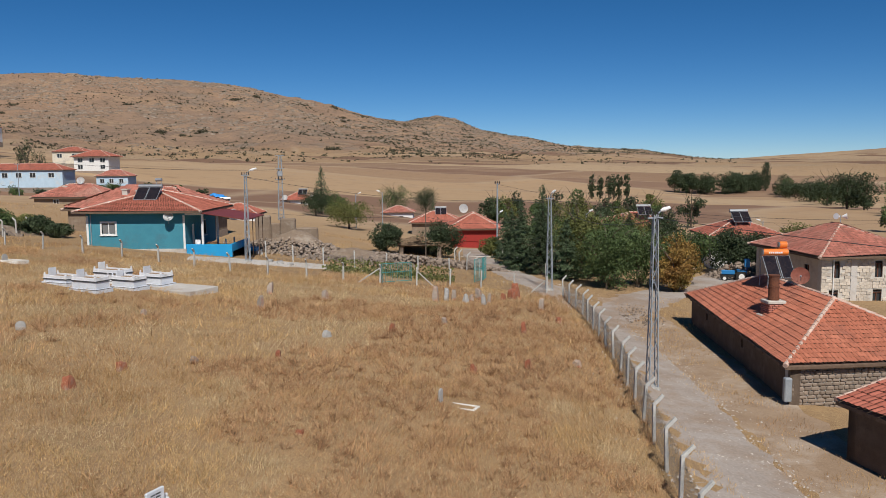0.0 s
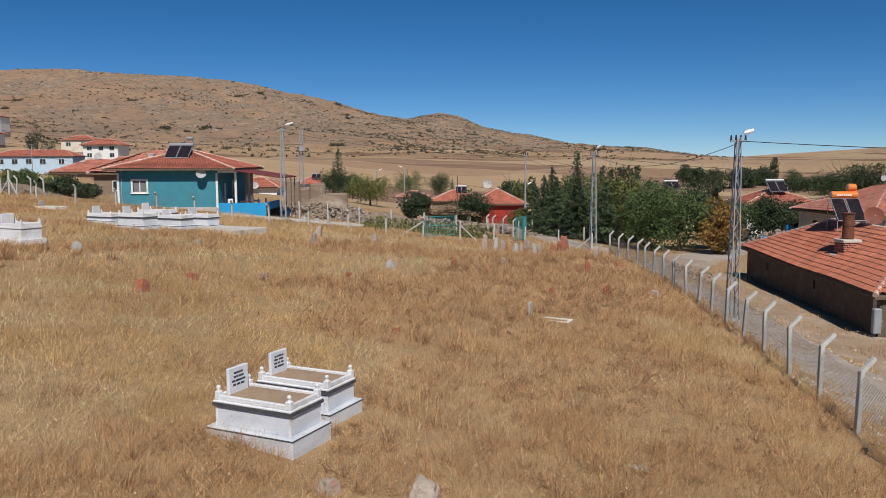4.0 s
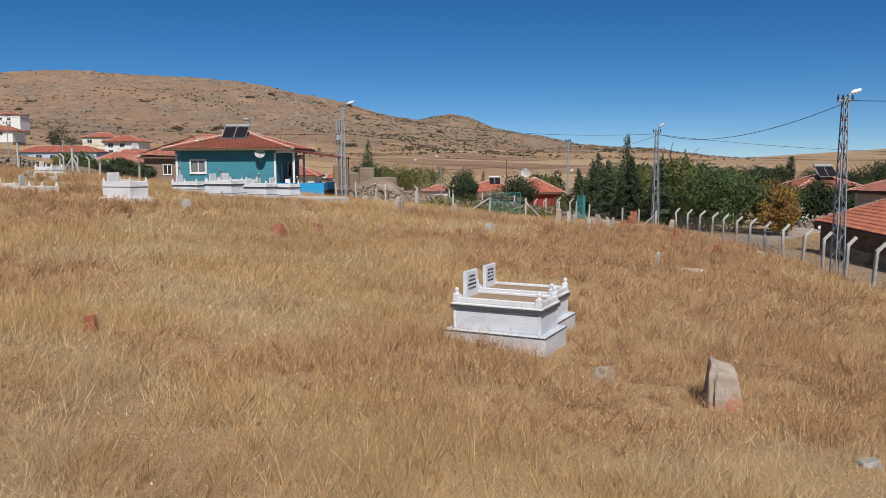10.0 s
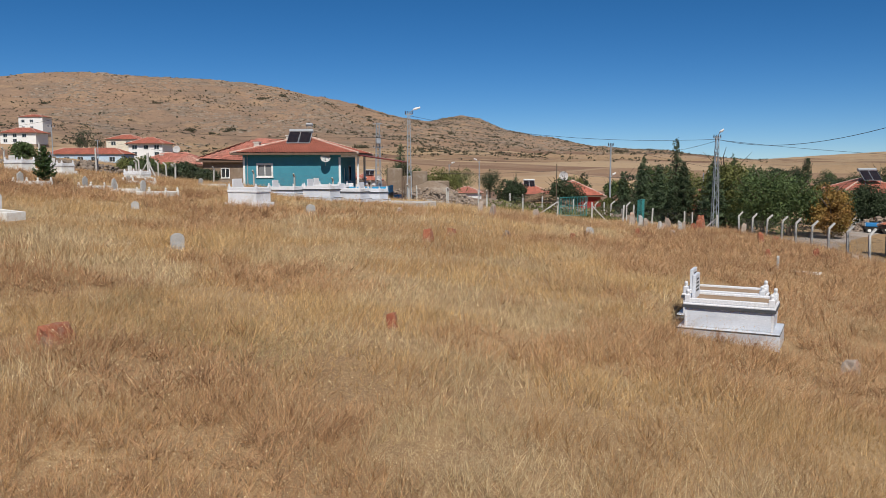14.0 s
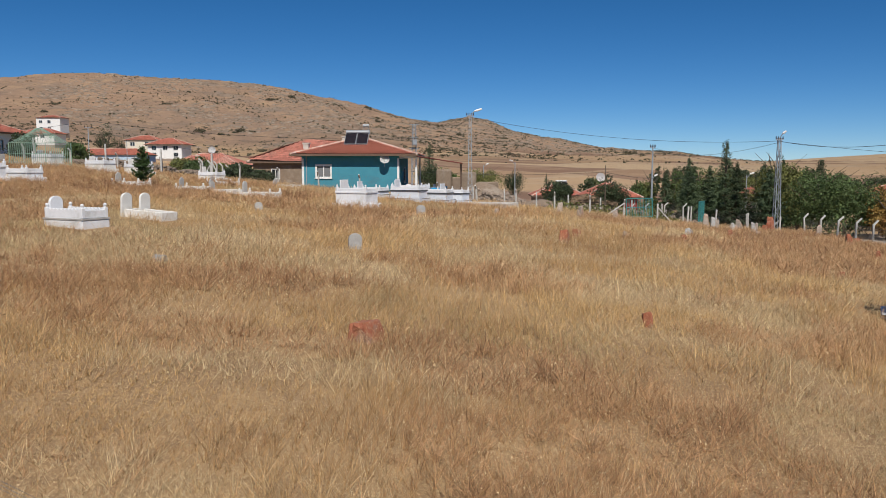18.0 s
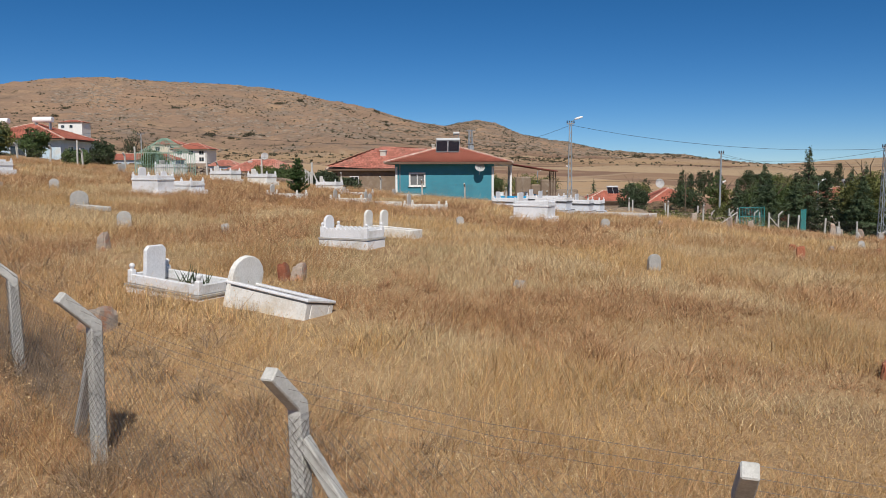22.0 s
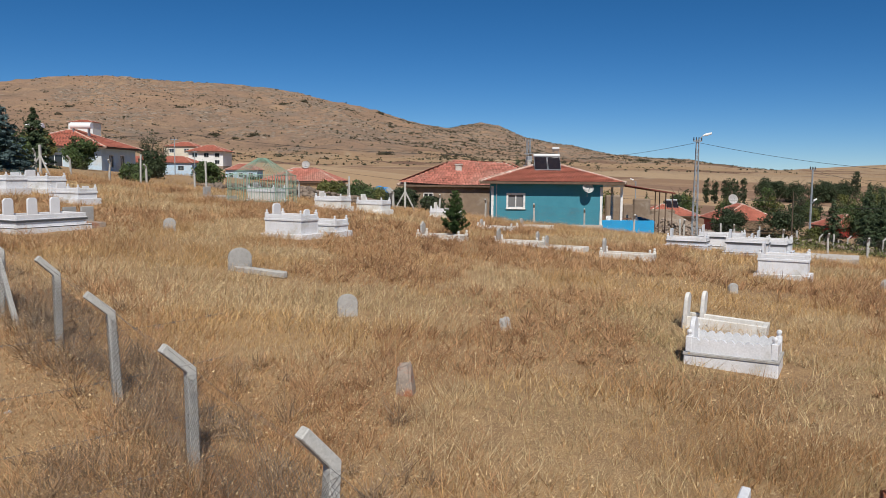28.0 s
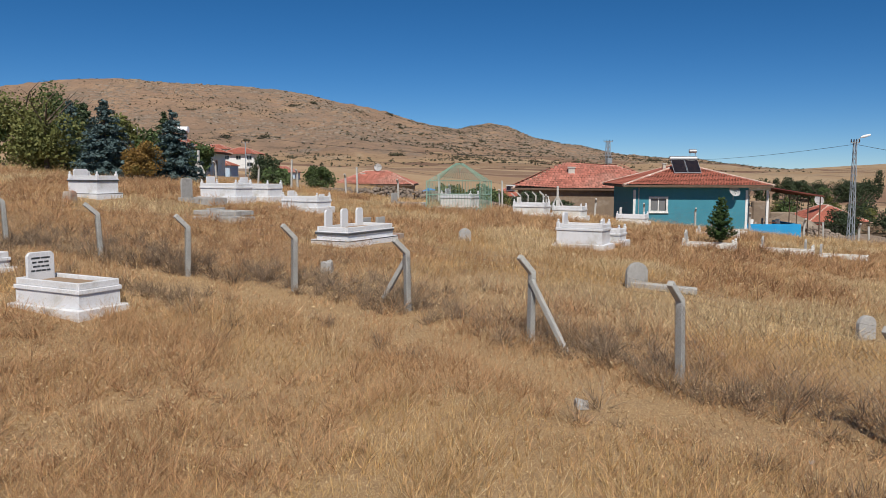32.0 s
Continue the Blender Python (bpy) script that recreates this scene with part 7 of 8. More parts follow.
def limb_set(bm, h, spread, rng, n=6, r=0.12, start=0.3):
    for i in range(n):
        a = 2 * math.pi * (i + rng.random() * 0.6) / n
        z0 = h * (start + 0.35 * rng.random())
        q = Vector((math.cos(a) * spread * 0.55, math.sin(a) * spread * 0.55, z0 + h * 0.28))
        tube(bm, (0, 0, z0), q, r * 0.45, r * 0.15, 5)
        tube(bm, q, q + Vector((math.cos(a + 0.5) * spread * 0.3, math.sin(a + 0.5) * spread * 0.3, h * 0.12)), r * 0.15, r * 0.06, 4)


def broadleaf(x, y, h, rad, material, seed, label, leaves=3500, size=0.22, clumps=16, low=0.25, group="broad-leaved trees", tall=1.0):
    rng = np.random.default_rng(seed)
    pr = random.Random(seed)
    t = thing("tree", label, "tree", x, y, ground_z(x, y) - 0.05, 0, group)
    bm = bm_new()
    tube(bm, (0, 0, -0.3), (0, 0, h * 0.55), 0.05 * h ** 0.8, 0.02 * h ** 0.8, 8)
    limb_set(bm, h, rad, pr, 6, 0.05 * h ** 0.8)
    part("trunk", bm, M_BARK, t)
    c = rng.normal(size=(clumps, 3))
    c /= np.linalg.norm(c, axis=1, keepdims=True)
    c *= (rng.random(clumps) ** 0.4)[:, None] * 0.72
    C = np.column_stack([c[:, 0] * rad, c[:, 1] * rad, h * (low + (1 - low) / 2) + c[:, 2] * h * (1 - low) / 2 * tall])
    cr = rad * (0.26 + 0.26 * rng.random(clumps))
    k = rng.integers(0, clumps, leaves)
    d = rng.normal(size=(leaves, 3))
    d /= np.linalg.norm(d, axis=1, keepdims=True)
    P = C[k] + d * (cr[k] * (0.55 + 0.5 * rng.random(leaves)))[:, None] * (1, 1, 0.85)
    keep = fbm(P[:, 0] * 1.4 + seed, P[:, 2] * 1.4 + P[:, 1], 2, seed) > 0.30
    P, d = P[keep], d[keep]
    N = d * 0.5 + rng.normal(size=P.shape) * 0.6
    N /= np.linalg.norm(N, axis=1, keepdims=True)
    V, F = leaf_arrays(P, N, size, rng)
    np_part("crown", V, F, material, t)
    return t


def conifer(x, y, h, rad, material, seed, label, leaves=4200, size=0.16, droop=0.25, group="conifers", base=0.06, ragged=0.35):
    rng = np.random.default_rng(seed)
    t = thing("conifer", label, "tree", x, y, ground_z(x, y) - 0.05, 0, group)
    bm = bm_new()
    tube(bm, (0, 0, -0.3), (0, 0, h * 0.98), 0.028 * h, 0.004 * h, 8)
    whorls = max(9, int(h * 2.6))
    nb = 9
    br = []
    for k in range(whorls):
        f = base + (1 - base) * (k + 0.5) / whorls
        L = rad * (1 - f) ** 0.85 * (1 - ragged * rng.random(nb)) + 0.08
        a = rng.random() * 6.28 + np.arange(nb) * 6.283 / nb + rng.normal(size=nb) * 0.15
        for j in range(nb):
            br.append(((f + rng.normal() * 0.02) * h, a[j], L[j]))
            if j % 3 == 0:
                tube(bm, (0, 0, f * h), (math.cos(a[j]) * L[j] * 0.85, math.sin(a[j]) * L[j] * 0.85, f * h - droop * L[j] * 0.7), 0.02, 0.006, 3, False)
    part("trunk", bm, M_BARK, t)
    B = np.array(br)
    w = B[:, 2] / B[:, 2].sum()
    k = rng.choice(len(B), leaves, p=w)
    s = rng.random(leaves) ** 0.7
    r = B[k, 2] * s
    side = rng.normal(size=leaves) * 0.19 * B[k, 2] * (1.05 - 0.7 * s)
    z = B[k, 0] - droop * r + 0.10 * B[k, 2] * s * s + rng.normal(size=leaves) * 0.020 * h ** 0.8
    P = np.column_stack([np.cos(B[k, 1]) * r - np.sin(B[k, 1]) * side, np.sin(B[k, 1]) * r + np.cos(B[k, 1]) * side, z])
    N = np.column_stack([np.cos(B[k, 1]) * 0.3, np.sin(B[k, 1]) * 0.3, np.ones(leaves)]) + rng.normal(size=(leaves, 3)) * 0.45
    N /= np.linalg.norm(N, axis=1, keepdims=True)
    V, F = leaf_arrays(P, N, size, rng, 0.7)
    np_part("crown", V, F, material, t)
    return t


def poplar(x, y, h, rad, material, seed, label, leaves=1600, size=0.35):
    return broadleaf(x, y, h, rad, material, seed, label, leaves, size, 46, -0.05, "poplars", 1.3)


# conifers and broad trees along the lane
for i, (x, y, h, r, m) in enumerate(((10.4, 83.2, 8.8, 2.3, L_SPRUCE), (7.9, 80.0, 6.6, 1.9, L_SPRUCE), (9.4, 76.5, 6.9, 2.0, L_DARK), (12.8, 79.0, 7.4, 2.3, L_SPRUCE), (11.4, 73.5, 6.4, 2.2, L_SPRUCE), (16.5, 84.0, 8.4, 2.3, L_SPRUCE), (7.4, 86.0, 7.0, 1.9, L_SPRUCE), (9.0, 92.0, 8.4, 2.1, L_SPRUCE), (20.5, 88.0, 7.0, 2.2, L_DARK), (7.6, 97.0, 6.5, 1.8, L_SPRUCE))):
    conifer(x, y, h * (1 if i == 0 else 0.88), r * 1.3, m, 100 + i, "dark green spruce beside the lane", 8500, 0.20, ragged=0.5)
for i, (x, y, h, r, m, lab) in enumerate(((14.4, 69.5, 6.2, 3.1, L_GREEN, "spreading green walnut tree over the lane"), (17.8, 72.5, 5.8, 2.9, L_GREEN, "spreading green tree beside the lane"), (13.2, 76.0, 7.4, 2.6, L_OLIVE, "tall pale green tree behind the lane"),
                                          (16.0, 78.5, 6.6, 2.6, L_GREEN, "green tree in the lane's grove"), (20.4, 70.0, 4.3, 1.6, L_AUTUMN, "small tree turning orange and yellow"), (22.0, 74.5, 5.2, 2.2, L_RUSTY, "tree with rusty autumn leaves"),
                                          (26.0, 84.0, 5.0, 2.6, L_GREEN, "low green tree by the side lane"), (30.0, 83.5, 5.0, 2.4, L_DARK, "dark green tree by the side lane"), (33.5, 84.5, 4.6, 2.2, L_DARK, "dark green tree behind the tractor"),
                                          (22.0, 98.0, 6.6, 3.2, L_OLIVE, "olive green tree in the valley"), (29.0, 104.0, 7.2, 3.4, L_DARK, "dark tree in the valley"), (16.5, 104.0, 7.8, 3.4, L_OLIVE, "tall pale tree in the valley"), (38.0, 104.0, 5.2, 3.2, L_DARK, "dark tree at the village edge"),
                                          (44.0, 100.0, 5.0, 3.0, L_OLIVE, "olive tree at the village edge"), (12.4, 99.0, 7.5, 2.8, L_GREEN, "green tree in the valley"))):
    broadleaf(x, y, h, r * 1.1, m, 130 + i, lab, 9500, 0.20, 34, 0.02)
# gardens behind the teal house
for i, (x, y, h, r, m, lab) in enumerate(((-0.2, 91.5, 4.6, 2.7, L_DARK, "dark fruit tree by the brush shelter"), (-6.3, 88.8, 3.9, 2.0, L_DARK, "small dark tree by the gardens"), (-14.7, 124.4, 5.0, 3.9, L_OLIVE, "wide yellowish green tree in the valley"), 
                                          (-24.0, 150.0, 5.6, 3.2, L_DARK, "dark tree beside the far spruce"), (-20.6, 152.0, 5.2, 3.0, L_GREEN, "green tree beside the far spruce"), (-38.0, 74.6, 1.7, 1.6, L_DARK, "dark bush beside the teal house"), (-35.4, 73.6, 1.4, 1.2, L_DARK, "dark bush beside the teal house"), (-42.0, 75.8, 1.8, 1.7, L_GREEN, "green bush beside the old house"), (-13.0, 212.0, 8.0, 4.6, L_GREEN, "green tree beyond the gardens"), (-5.0, 214.0, 8.0, 4.4, L_DARK, "dark tree beyond the gardens"), (5.8, 98.0, 2.6, 1.5, L_OLIVE, "small tree before the red barn"), (-45.0, 79.0, 1.6, 1.6, L_OLIVE, "low green bush by the old house"), (-40.5, 77.5, 1.4, 1.3, L_OLIVE, "low green bush by the mud wall"))):
    broadleaf(x, y, h, r, m, 160 + i, lab, 7500, 0.20, 30, 0.02)
conifer(-24.4, 160.0, 9.5, 3.4, L_SPRUCE, 180, "spruce beyond the porch", 3400, 0.3)
conifer(-2.0, 150.0, 6.5, 2.2, L_SPRUCE, 181, "bare-topped spruce in the valley", 1200, 0.3, ragged=0.6)
# the grove above the cemetery
for i, (x, y, h, r, m, lab) in enumerate(((-63.0, 51.9, 4.5, 2.4, L_BLUE, "broad bluish spruce above the cemetery"), (-59.6, 53.3, 4.2, 2.0, L_BLUE, "bluish spruce above the cemetery"), (-70.8, 63.0, 4.6, 2.6, L_BLUE, "bluish spruce in the upper grove"),
                                          (-67.0, 57.5, 4.4, 2.2, L_SPRUCE, "dark green spruce in the upper grove"), (-66.3, 68.5, 4.6, 1.7, L_SPRUCE, "spruce by the teal cottage"))):
    conifer(x, y, h, r * 1.35, m, 190 + i, lab, 9500, 0.22, 0.34, ragged=0.45)
broadleaf(-60.3, 50.4, 2.6, 1.25, L_RUSTY, 205, "round rust-gold shrub above the cemetery", 9500, 0.11, 26, -0.12, "shrubs")
for i, (x, y, h, r, m) in enumerate(((-71.6, 58.5, 5.4, 2.8, L_OLIVE), (-67.6, 54.0, 4.8, 2.4, L_OLIVE), (-75.0, 56.5, 6.0, 3.2, L_GREEN), (-73.5, 66.5, 6.2, 3.0, L_GREEN), (-65.8, 59.0, 4.2, 1.9, L_OLIVE), (-62.3, 57.6, 3.6, 1.8, L_GREEN), (-66.5, 76.0, 3.2, 1.7, L_GREEN), (-61.5, 80.0, 2.6, 1.7, L_DARK), (-57.0, 82.0, 2.4, 1.6, L_GREEN), (-72.5, 80.0, 3.4, 1.8, L_OLIVE), (-56.5, 64.5, 1.3, 1.2, L_GREEN))):
    broadleaf(x, y, h, r, m, 210 + i, "leafy green fruit tree in the upper grove", 6500, 0.2, 30, -0.12)
conifer(-32.35, 39.2, 1.95, 0.66, L_PINE, 230, "young pine growing on a grave", 5200, 0.10, -0.5, base=0.12, ragged=0.2)
# poplars and belts of trees further off
for i, (x, y, h, r) in enumerate(((-147.6, 281.0, 14.0, 2.6), (-143.8, 278.0, 15.5, 3.6), (-140.4, 279.0, 11.5, 3.0))):
    poplar(x, y, h, r, L_DARK, 240 + i, "dark poplar on the village's upper edge")
for i, (x, y, h) in enumerate(((64.5, 352.0, 11.8), (68.5, 354.0, 10.6), (71.5, 350.0, 12.4), (74.0, 352.0, 12.0), (76.8, 354.0, 12.8), (79.5, 351.0, 12.5))):
    poplar(x, y, h, 1.9, L_DARK, 250 + i, "slim poplar in the valley", 1400, 0.55)
prr = random.Random(17)
for i in range(11):
    f = i / 10
    x, y = 163 + 73 * f + prr.uniform(-4, 4), 567 + 31 * f + prr.uniform(-8, 8)
    broadleaf(x, y, prr.uniform(13, 18), prr.uniform(7, 10), L_DARK, 270 + i, "dark tree in a belt across the fields", 3000, 1.0, 20, -0.1, "field belt trees")
for i in range(15):
    f = i / 14
    x, y = 238 - 93 * f + prr.uniform(-7, 7), 560 - 300 * f + prr.uniform(-10, 10)
    broadleaf(x, y, prr.uniform(12, 17), prr.uniform(6.6, 9.2), (L_DARK, L_GREEN, L_DARK)[i % 3], 290 + i, "dark tree in a belt across the fields", 3000, 0.7, 22, -0.1, "field belt trees")
poplar(239.0, 600.0, 21.0, 4.4, L_DARK, 310, "tall dark poplar in the field belt", 2200, 0.8)
for i in range(16):
    x, y = 8 + 46 * (i + prr.random()) / 16, 172 + 30 * prr.random()
    broadleaf(x, y, prr.uniform(5.5, 9), prr.uniform(2.2, 3.4), (L_DARK, L_GREEN, L_OLIVE)[i % 3], 360 + i, "green tree in the valley's tree line", 1800, 0.42, 18, -0.05)
for i in range(9):
    x, y = 100 + 55 * prr.random(), 150 + 60 * prr.random()
    broadleaf(x, y, prr.uniform(5, 8), prr.uniform(3, 4.5), L_GREEN, 320 + i, "green tree at the far edge of the village", 1500, 0.5, 14, 0.1)
for i in range(16):
    x = -118 + 62 * prr.random()
    y = 165 + 90 * prr.random()
    broadleaf(x, y, prr.uniform(2.0, 4.0), prr.uniform(1.6, 2.6), (L_GREEN, L_DARK)[i % 2], 340 + i, "low green tree among the upper houses", 900, 0.35, 10, 0.05)


# ---- scrub on the hill, heaps, rubble ----
def bush_leaves(x, y, z, size, m, rng):
    """m leaf clumps on a flattened dome of that size at each place."""
    n = len(x)
    d = rng.normal(size=(n, m, 3))
    d /= np.linalg.norm(d, axis=2, keepdims=True)
    d[..., 2] = np.abs(d[..., 2])
    P = np.stack([x, y, z], -1)[:, None] + d * (size[:, None, None] * (0.5, 0.5, 0.42)) * (0.5 + 0.6 * rng.random((n, m, 1)))
    N = d + rng.normal(size=d.shape) * 0.5
    N /= np.linalg.norm(N, axis=2, keepdims=True)
    return leaf_arrays(P.reshape(-1, 3), N.reshape(-1, 3), np.repeat(size * (2.0 / m ** 0.5) * 0.62, m), rng)


def hill_place(u, e):
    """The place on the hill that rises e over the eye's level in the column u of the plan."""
    r = np.linspace(1100, 3200, 400)
    a = math.atan((u - 784) / 1414)
    z = land(r * math.sin(a), r * math.cos(a))
    k = int(np.argmax((z - 8) / (r * math.cos(a)) * 1414 >= e))
    return r[k] * math.sin(a), r[k] * math.cos(a), z[k]


# the larger thickets: column, rise, width in metres
THICKETS = ((420, 112, 26), (457, 116, 26), (607, 74, 20), (608, 80, 17), (293, 55, 24), (364, 57, 28), (331, 51, 18), (233, 106, 20), (323, 106, 13), (351, 54, 12),
            (751, 50, 24), (829, 45, 20), (541, 101, 14), (187, 60, 12), (182, 76, 11), (30, 106, 20), (8, 92, 18), (588, 26, 24), (150, 130, 8), (192, 126, 10), (590, 98, 26), (640, 62, 12), (655, 62, 12), (715, 56, 14), (1045, 18, 30), (1100, 22, 26))


def hill_scrub():
    rng = np.random.default_rng(44)
    n = 60000
    a = np.radians(rng.uniform(-33, 24, n))
    r = 950 + 2250 * rng.random(n) ** 0.8
    x, y = r * np.sin(a), r * np.cos(a)
    z = land(x, y)
    dens = fbm(x / 230, y / 230, 3, 77)
    east = smooth((np.degrees(a) + 16) / 14)
    crest = np.exp(-((np.degrees(a) - 12) / 4.5) ** 2) * smooth((r - 2100) / 500)
    keep = (z > 6) & (rng.random(n) < 0.45 * crest + np.clip((dens - 0.40 + 0.08 * east) * 2.8, 0.07, 0.8) * np.clip((z - 10) / 30, 0.08, 1) * (0.75 + 0.25 * east)) & (a < np.radians(20))
    x, y, z = x[keep], y[keep], z[keep]
    size = 2.2 + 7.5 * rng.random(len(x)) ** 3.0
    V, F = bush_leaves(x, y, z, size, 7, rng)
    T = np.array([hill_place(u, e) for u, e, w in THICKETS])
    sub = rng.normal(size=(len(T), 7, 2)) * np.array([w for u, e, w in THICKETS])[:, None, None] * (0.26, 0.2)
    tx, ty = (T[:, None, 0] + sub[..., 0]).ravel(), (T[:, None, 1] + sub[..., 1]).ravel()
    V2, F2 = bush_leaves(tx, ty, land(tx, ty), np.repeat([w * 0.62 for u, e, w in THICKETS], 7), 40, rng)
    tagged(np_mesh("hill_scrub", np.concatenate([V, V2]), np.concatenate([F, F2 + len(V)]), L_SCRUB), "scattered dark thorn bushes on the bare hill", "bush", kind="stuff")


hill_scrub()


def outcrops():
    rng = np.random.default_rng(45)
    n = 26000
    a = np.radians(rng.uniform(-32, 20, n))
    u = 784 + 1414 * np.tan(a)
    rr = np.interp(u, RIDGE_U, RIDGE_R)
    r = rr * (0.55 + 0.46 * rng.random(n) ** 0.6)
    x, y = r * np.sin(a), r * np.cos(a)
    z = land(x, y)
    keep = (fbm(x / 190, y / 190, 3, 78) + 0.10 * smooth((np.degrees(a) + 14) / 12) > 0.54) & (z > 30)
    x, y, z = x[keep], y[keep], z[keep]
    n = len(x)
    s = 0.8 + 3.6 * rng.random(n) ** 2.2
    base = np.array([[-1, -1, -.6], [1, -1, -.6], [1, 1, -.6], [-1, 1, -.6], [-.6, -.6, .55], [.6, -.5, .4], [.5, .6, .6], [-.6, .5, .45]])
    V = np.stack([x, y, z], -1)[:, None] + (base + rng.normal(size=(n, 8, 3)) * 0.22) * s[:, None, None] * (1.7, 0.8, 0.6)
    f = np.array([[0, 1, 5, 4], [1, 2, 6, 5], [2, 3, 7, 6], [3, 0, 4, 7], [4, 5, 6, 7]])
    F = (f[None] + 8 * np.arange(n)[:, None, None]).reshape(-1, 4)
    tagged(np_mesh("rock_outcrops", V.reshape(-1, 3), F, M_OUTCROP), "grey rock outcrops on the hillside", "rock", kind="stuff")


outcrops()


def rubble(name, label, cx, cy, rx, ry, hmax, n, seed, size=(0.12, 0.4)):
    """A heap of loose stones."""
    rng = np.random.default_rng(seed)
    a, q = rng.random(n) * 6.283, np.sqrt(rng.random(n))
    x, y = cx + rx * q * np.cos(a), cy + ry * q * np.sin(a)
    z = land(x, y) + hmax * (1 - q ** 1.6) * (0.75 + 0.5 * fbm(x, y, 2, seed)) * rng.random(n) ** 0.25
    s = rng.uniform(*size, n)
    base = np.array([[-1, -1, -.8], [1, -1, -.7], [1, 1, -.8], [-1, 1, -.7], [-.8, -.7, .7], [.7, -.8, .6], [.8, .7, .7], [-.7, .8, .6]]) * 0.5
    V = np.stack([x, y, z], -1)[:, None] + (base + rng.normal(size=(n, 8, 3)) * 0.12) * s[:, None, None]
    f = np.array([[0, 1, 5, 4], [1, 2, 6, 5], [2, 3, 7, 6], [3, 0, 4, 7], [4, 5, 6, 7], [3, 2, 1, 0]])
    F = (f[None] + 8 * np.arange(n)[:, None, None]).reshape(-1, 4)
    return tagged(np_mesh(name, V.reshape(-1, 3), F, M_RUBBLE), label, "rubble", kind="stuff")


def mound(name, label, cx, cy, rx, ry, h, material, seed):
    bm = bm_new()
    n, m = 20, 28
    rows = []
    for i in range(n + 1):
        q = i / n
        row = []
        for j in range(m):
            a = 2 * math.pi * j / m
            x, y = cx + rx * q * math.cos(a), cy + ry * q * math.sin(a)
            z = ground_z(x, y) - 0.1 + (h * (0.5 + 0.5 * math.cos(math.pi * q))) * (0.7 + 0.6 * float(fbm(np.array(x / 1.8), np.array(y / 1.8), 3, seed)))
            row.append(bm.verts.new((x, y, z)) if i or not rows else None)
        rows.append(row)
    for i in range(n):
        for j in range(m):
            bm.faces.new((rows[i][j], rows[i + 1][j], rows[i + 1][(j + 1) % m], rows[i][(j + 1) % m]))
    bmesh.ops.recalc_face_normals(bm, faces=bm.faces[:])
    return tagged(mesh_obj(name, bm, material), label, "mound")


mound("earth_mound", "bare brown earth mound of a fallen mud house", -14.5, 80.0, 5.5, 4.0, 2.2, M_MUD, 3)
mound("earth_mound", "low bare heap of earth and stones", -8.5, 78.0, 4.5, 3.0, 1.2, M_MUD, 4)
mound("earth_mound", "low mud bank before the old house", -42.0, 74.0, 6.0, 3.0, 0.9, M_MUD, 6)
rubble("rubble_heap", "tumbled stones of a fallen house", -14.5, 79.5, 6.4, 4.4, 1.7, 1500, 5, (0.08, 0.30))
rubble("rubble_heap", "stones of a low dry wall behind the gardens", -2.0, 76.5, 9.0, 0.8, 0.9, 520, 15, (0.14, 0.4))
rubble("rubble_heap", "low heap of loose field stones", -8.0, 74.5, 6.0, 2.5, 0.5, 300, 6)
rubble("rubble_heap", "tumbled stones beside the side lane", 31.0, 80.5, 4.5, 3.0, 1.6, 500, 7)
rubble("rubble_heap", "stones of a low dry wall by the old house", -46.0, 71.0, 9.0, 1.0, 0.9, 600, 8)
rubble("rubble_heap", "stones scattered at the lane's edge", 14.2, 57.0, 1.6, 5.0, 0.25, 160, 9, (0.05, 0.16))
rubble("rubble_heap", "stones strewn over the waste ground behind the gardens", -6.0, 83.0, 11.0, 5.0, 0.5, 900, 10)
mw = thing("mud_wall", "ruined mud wall with a broken top", "wall", -19.5, 83.0, 0.0)
for k, (a, b, h) in enumerate(((0, 1.6, 2.9), (1.6, 2.6, 2.1), (2.6, 4.2, 2.6), (4.2, 6.5, 1.6))):
    bm = bm_new()
    box(bm, a, b - 0.01, 0, 0.6, -1, h, 0.12)
    part("wall_stub", bm, M_MUD, mw)
tp = thing("tarpaulin", "bright blue tarpaulin over a heap", "tarpaulin", -53.9, 190.0, ground_z(-53.9, 190.0) + 0.5)
bm = bm_new()
bmesh.ops.create_icosphere(bm, subdivisions=4, radius=1.0)
for v in bm.verts:
    d = noise.noise(v.co * 2.3) * 0.25
    v.co = Vector((v.co.x * 2.6 * (1 + d), v.co.y * 1.5 * (1 + d), v.co.z * 1.1 * (1 + d) + 0.4 * noise.noise(v.co * 1.1)))
part("sheet", bm, M_TARP, tp)
mound("earth_mound", "heap under the blue tarpaulin", -53.9, 190.5, 4.0, 3.0, 0.9, M_MUD, 9)
yard = draped("pavement", [(-20.5, 64.4), (-17.5, 65.0), (-13.5, 66.2), (-9.5, 66.8), (-6.5, 66.4)], 4.4, M_SLAB, "cracked grey concrete yard before the porch", "pavement", 0.10, 7, 0.8, 14)
for i in range(3):
    bx, by = -12.5 - i * 0.9, 65.3 + 0.3 * i
    rough_stone(bx, by, .35, .7, M_GREYSTONE, seed=70 + i, name="loose_block", label="loose grey concrete block in the yard")


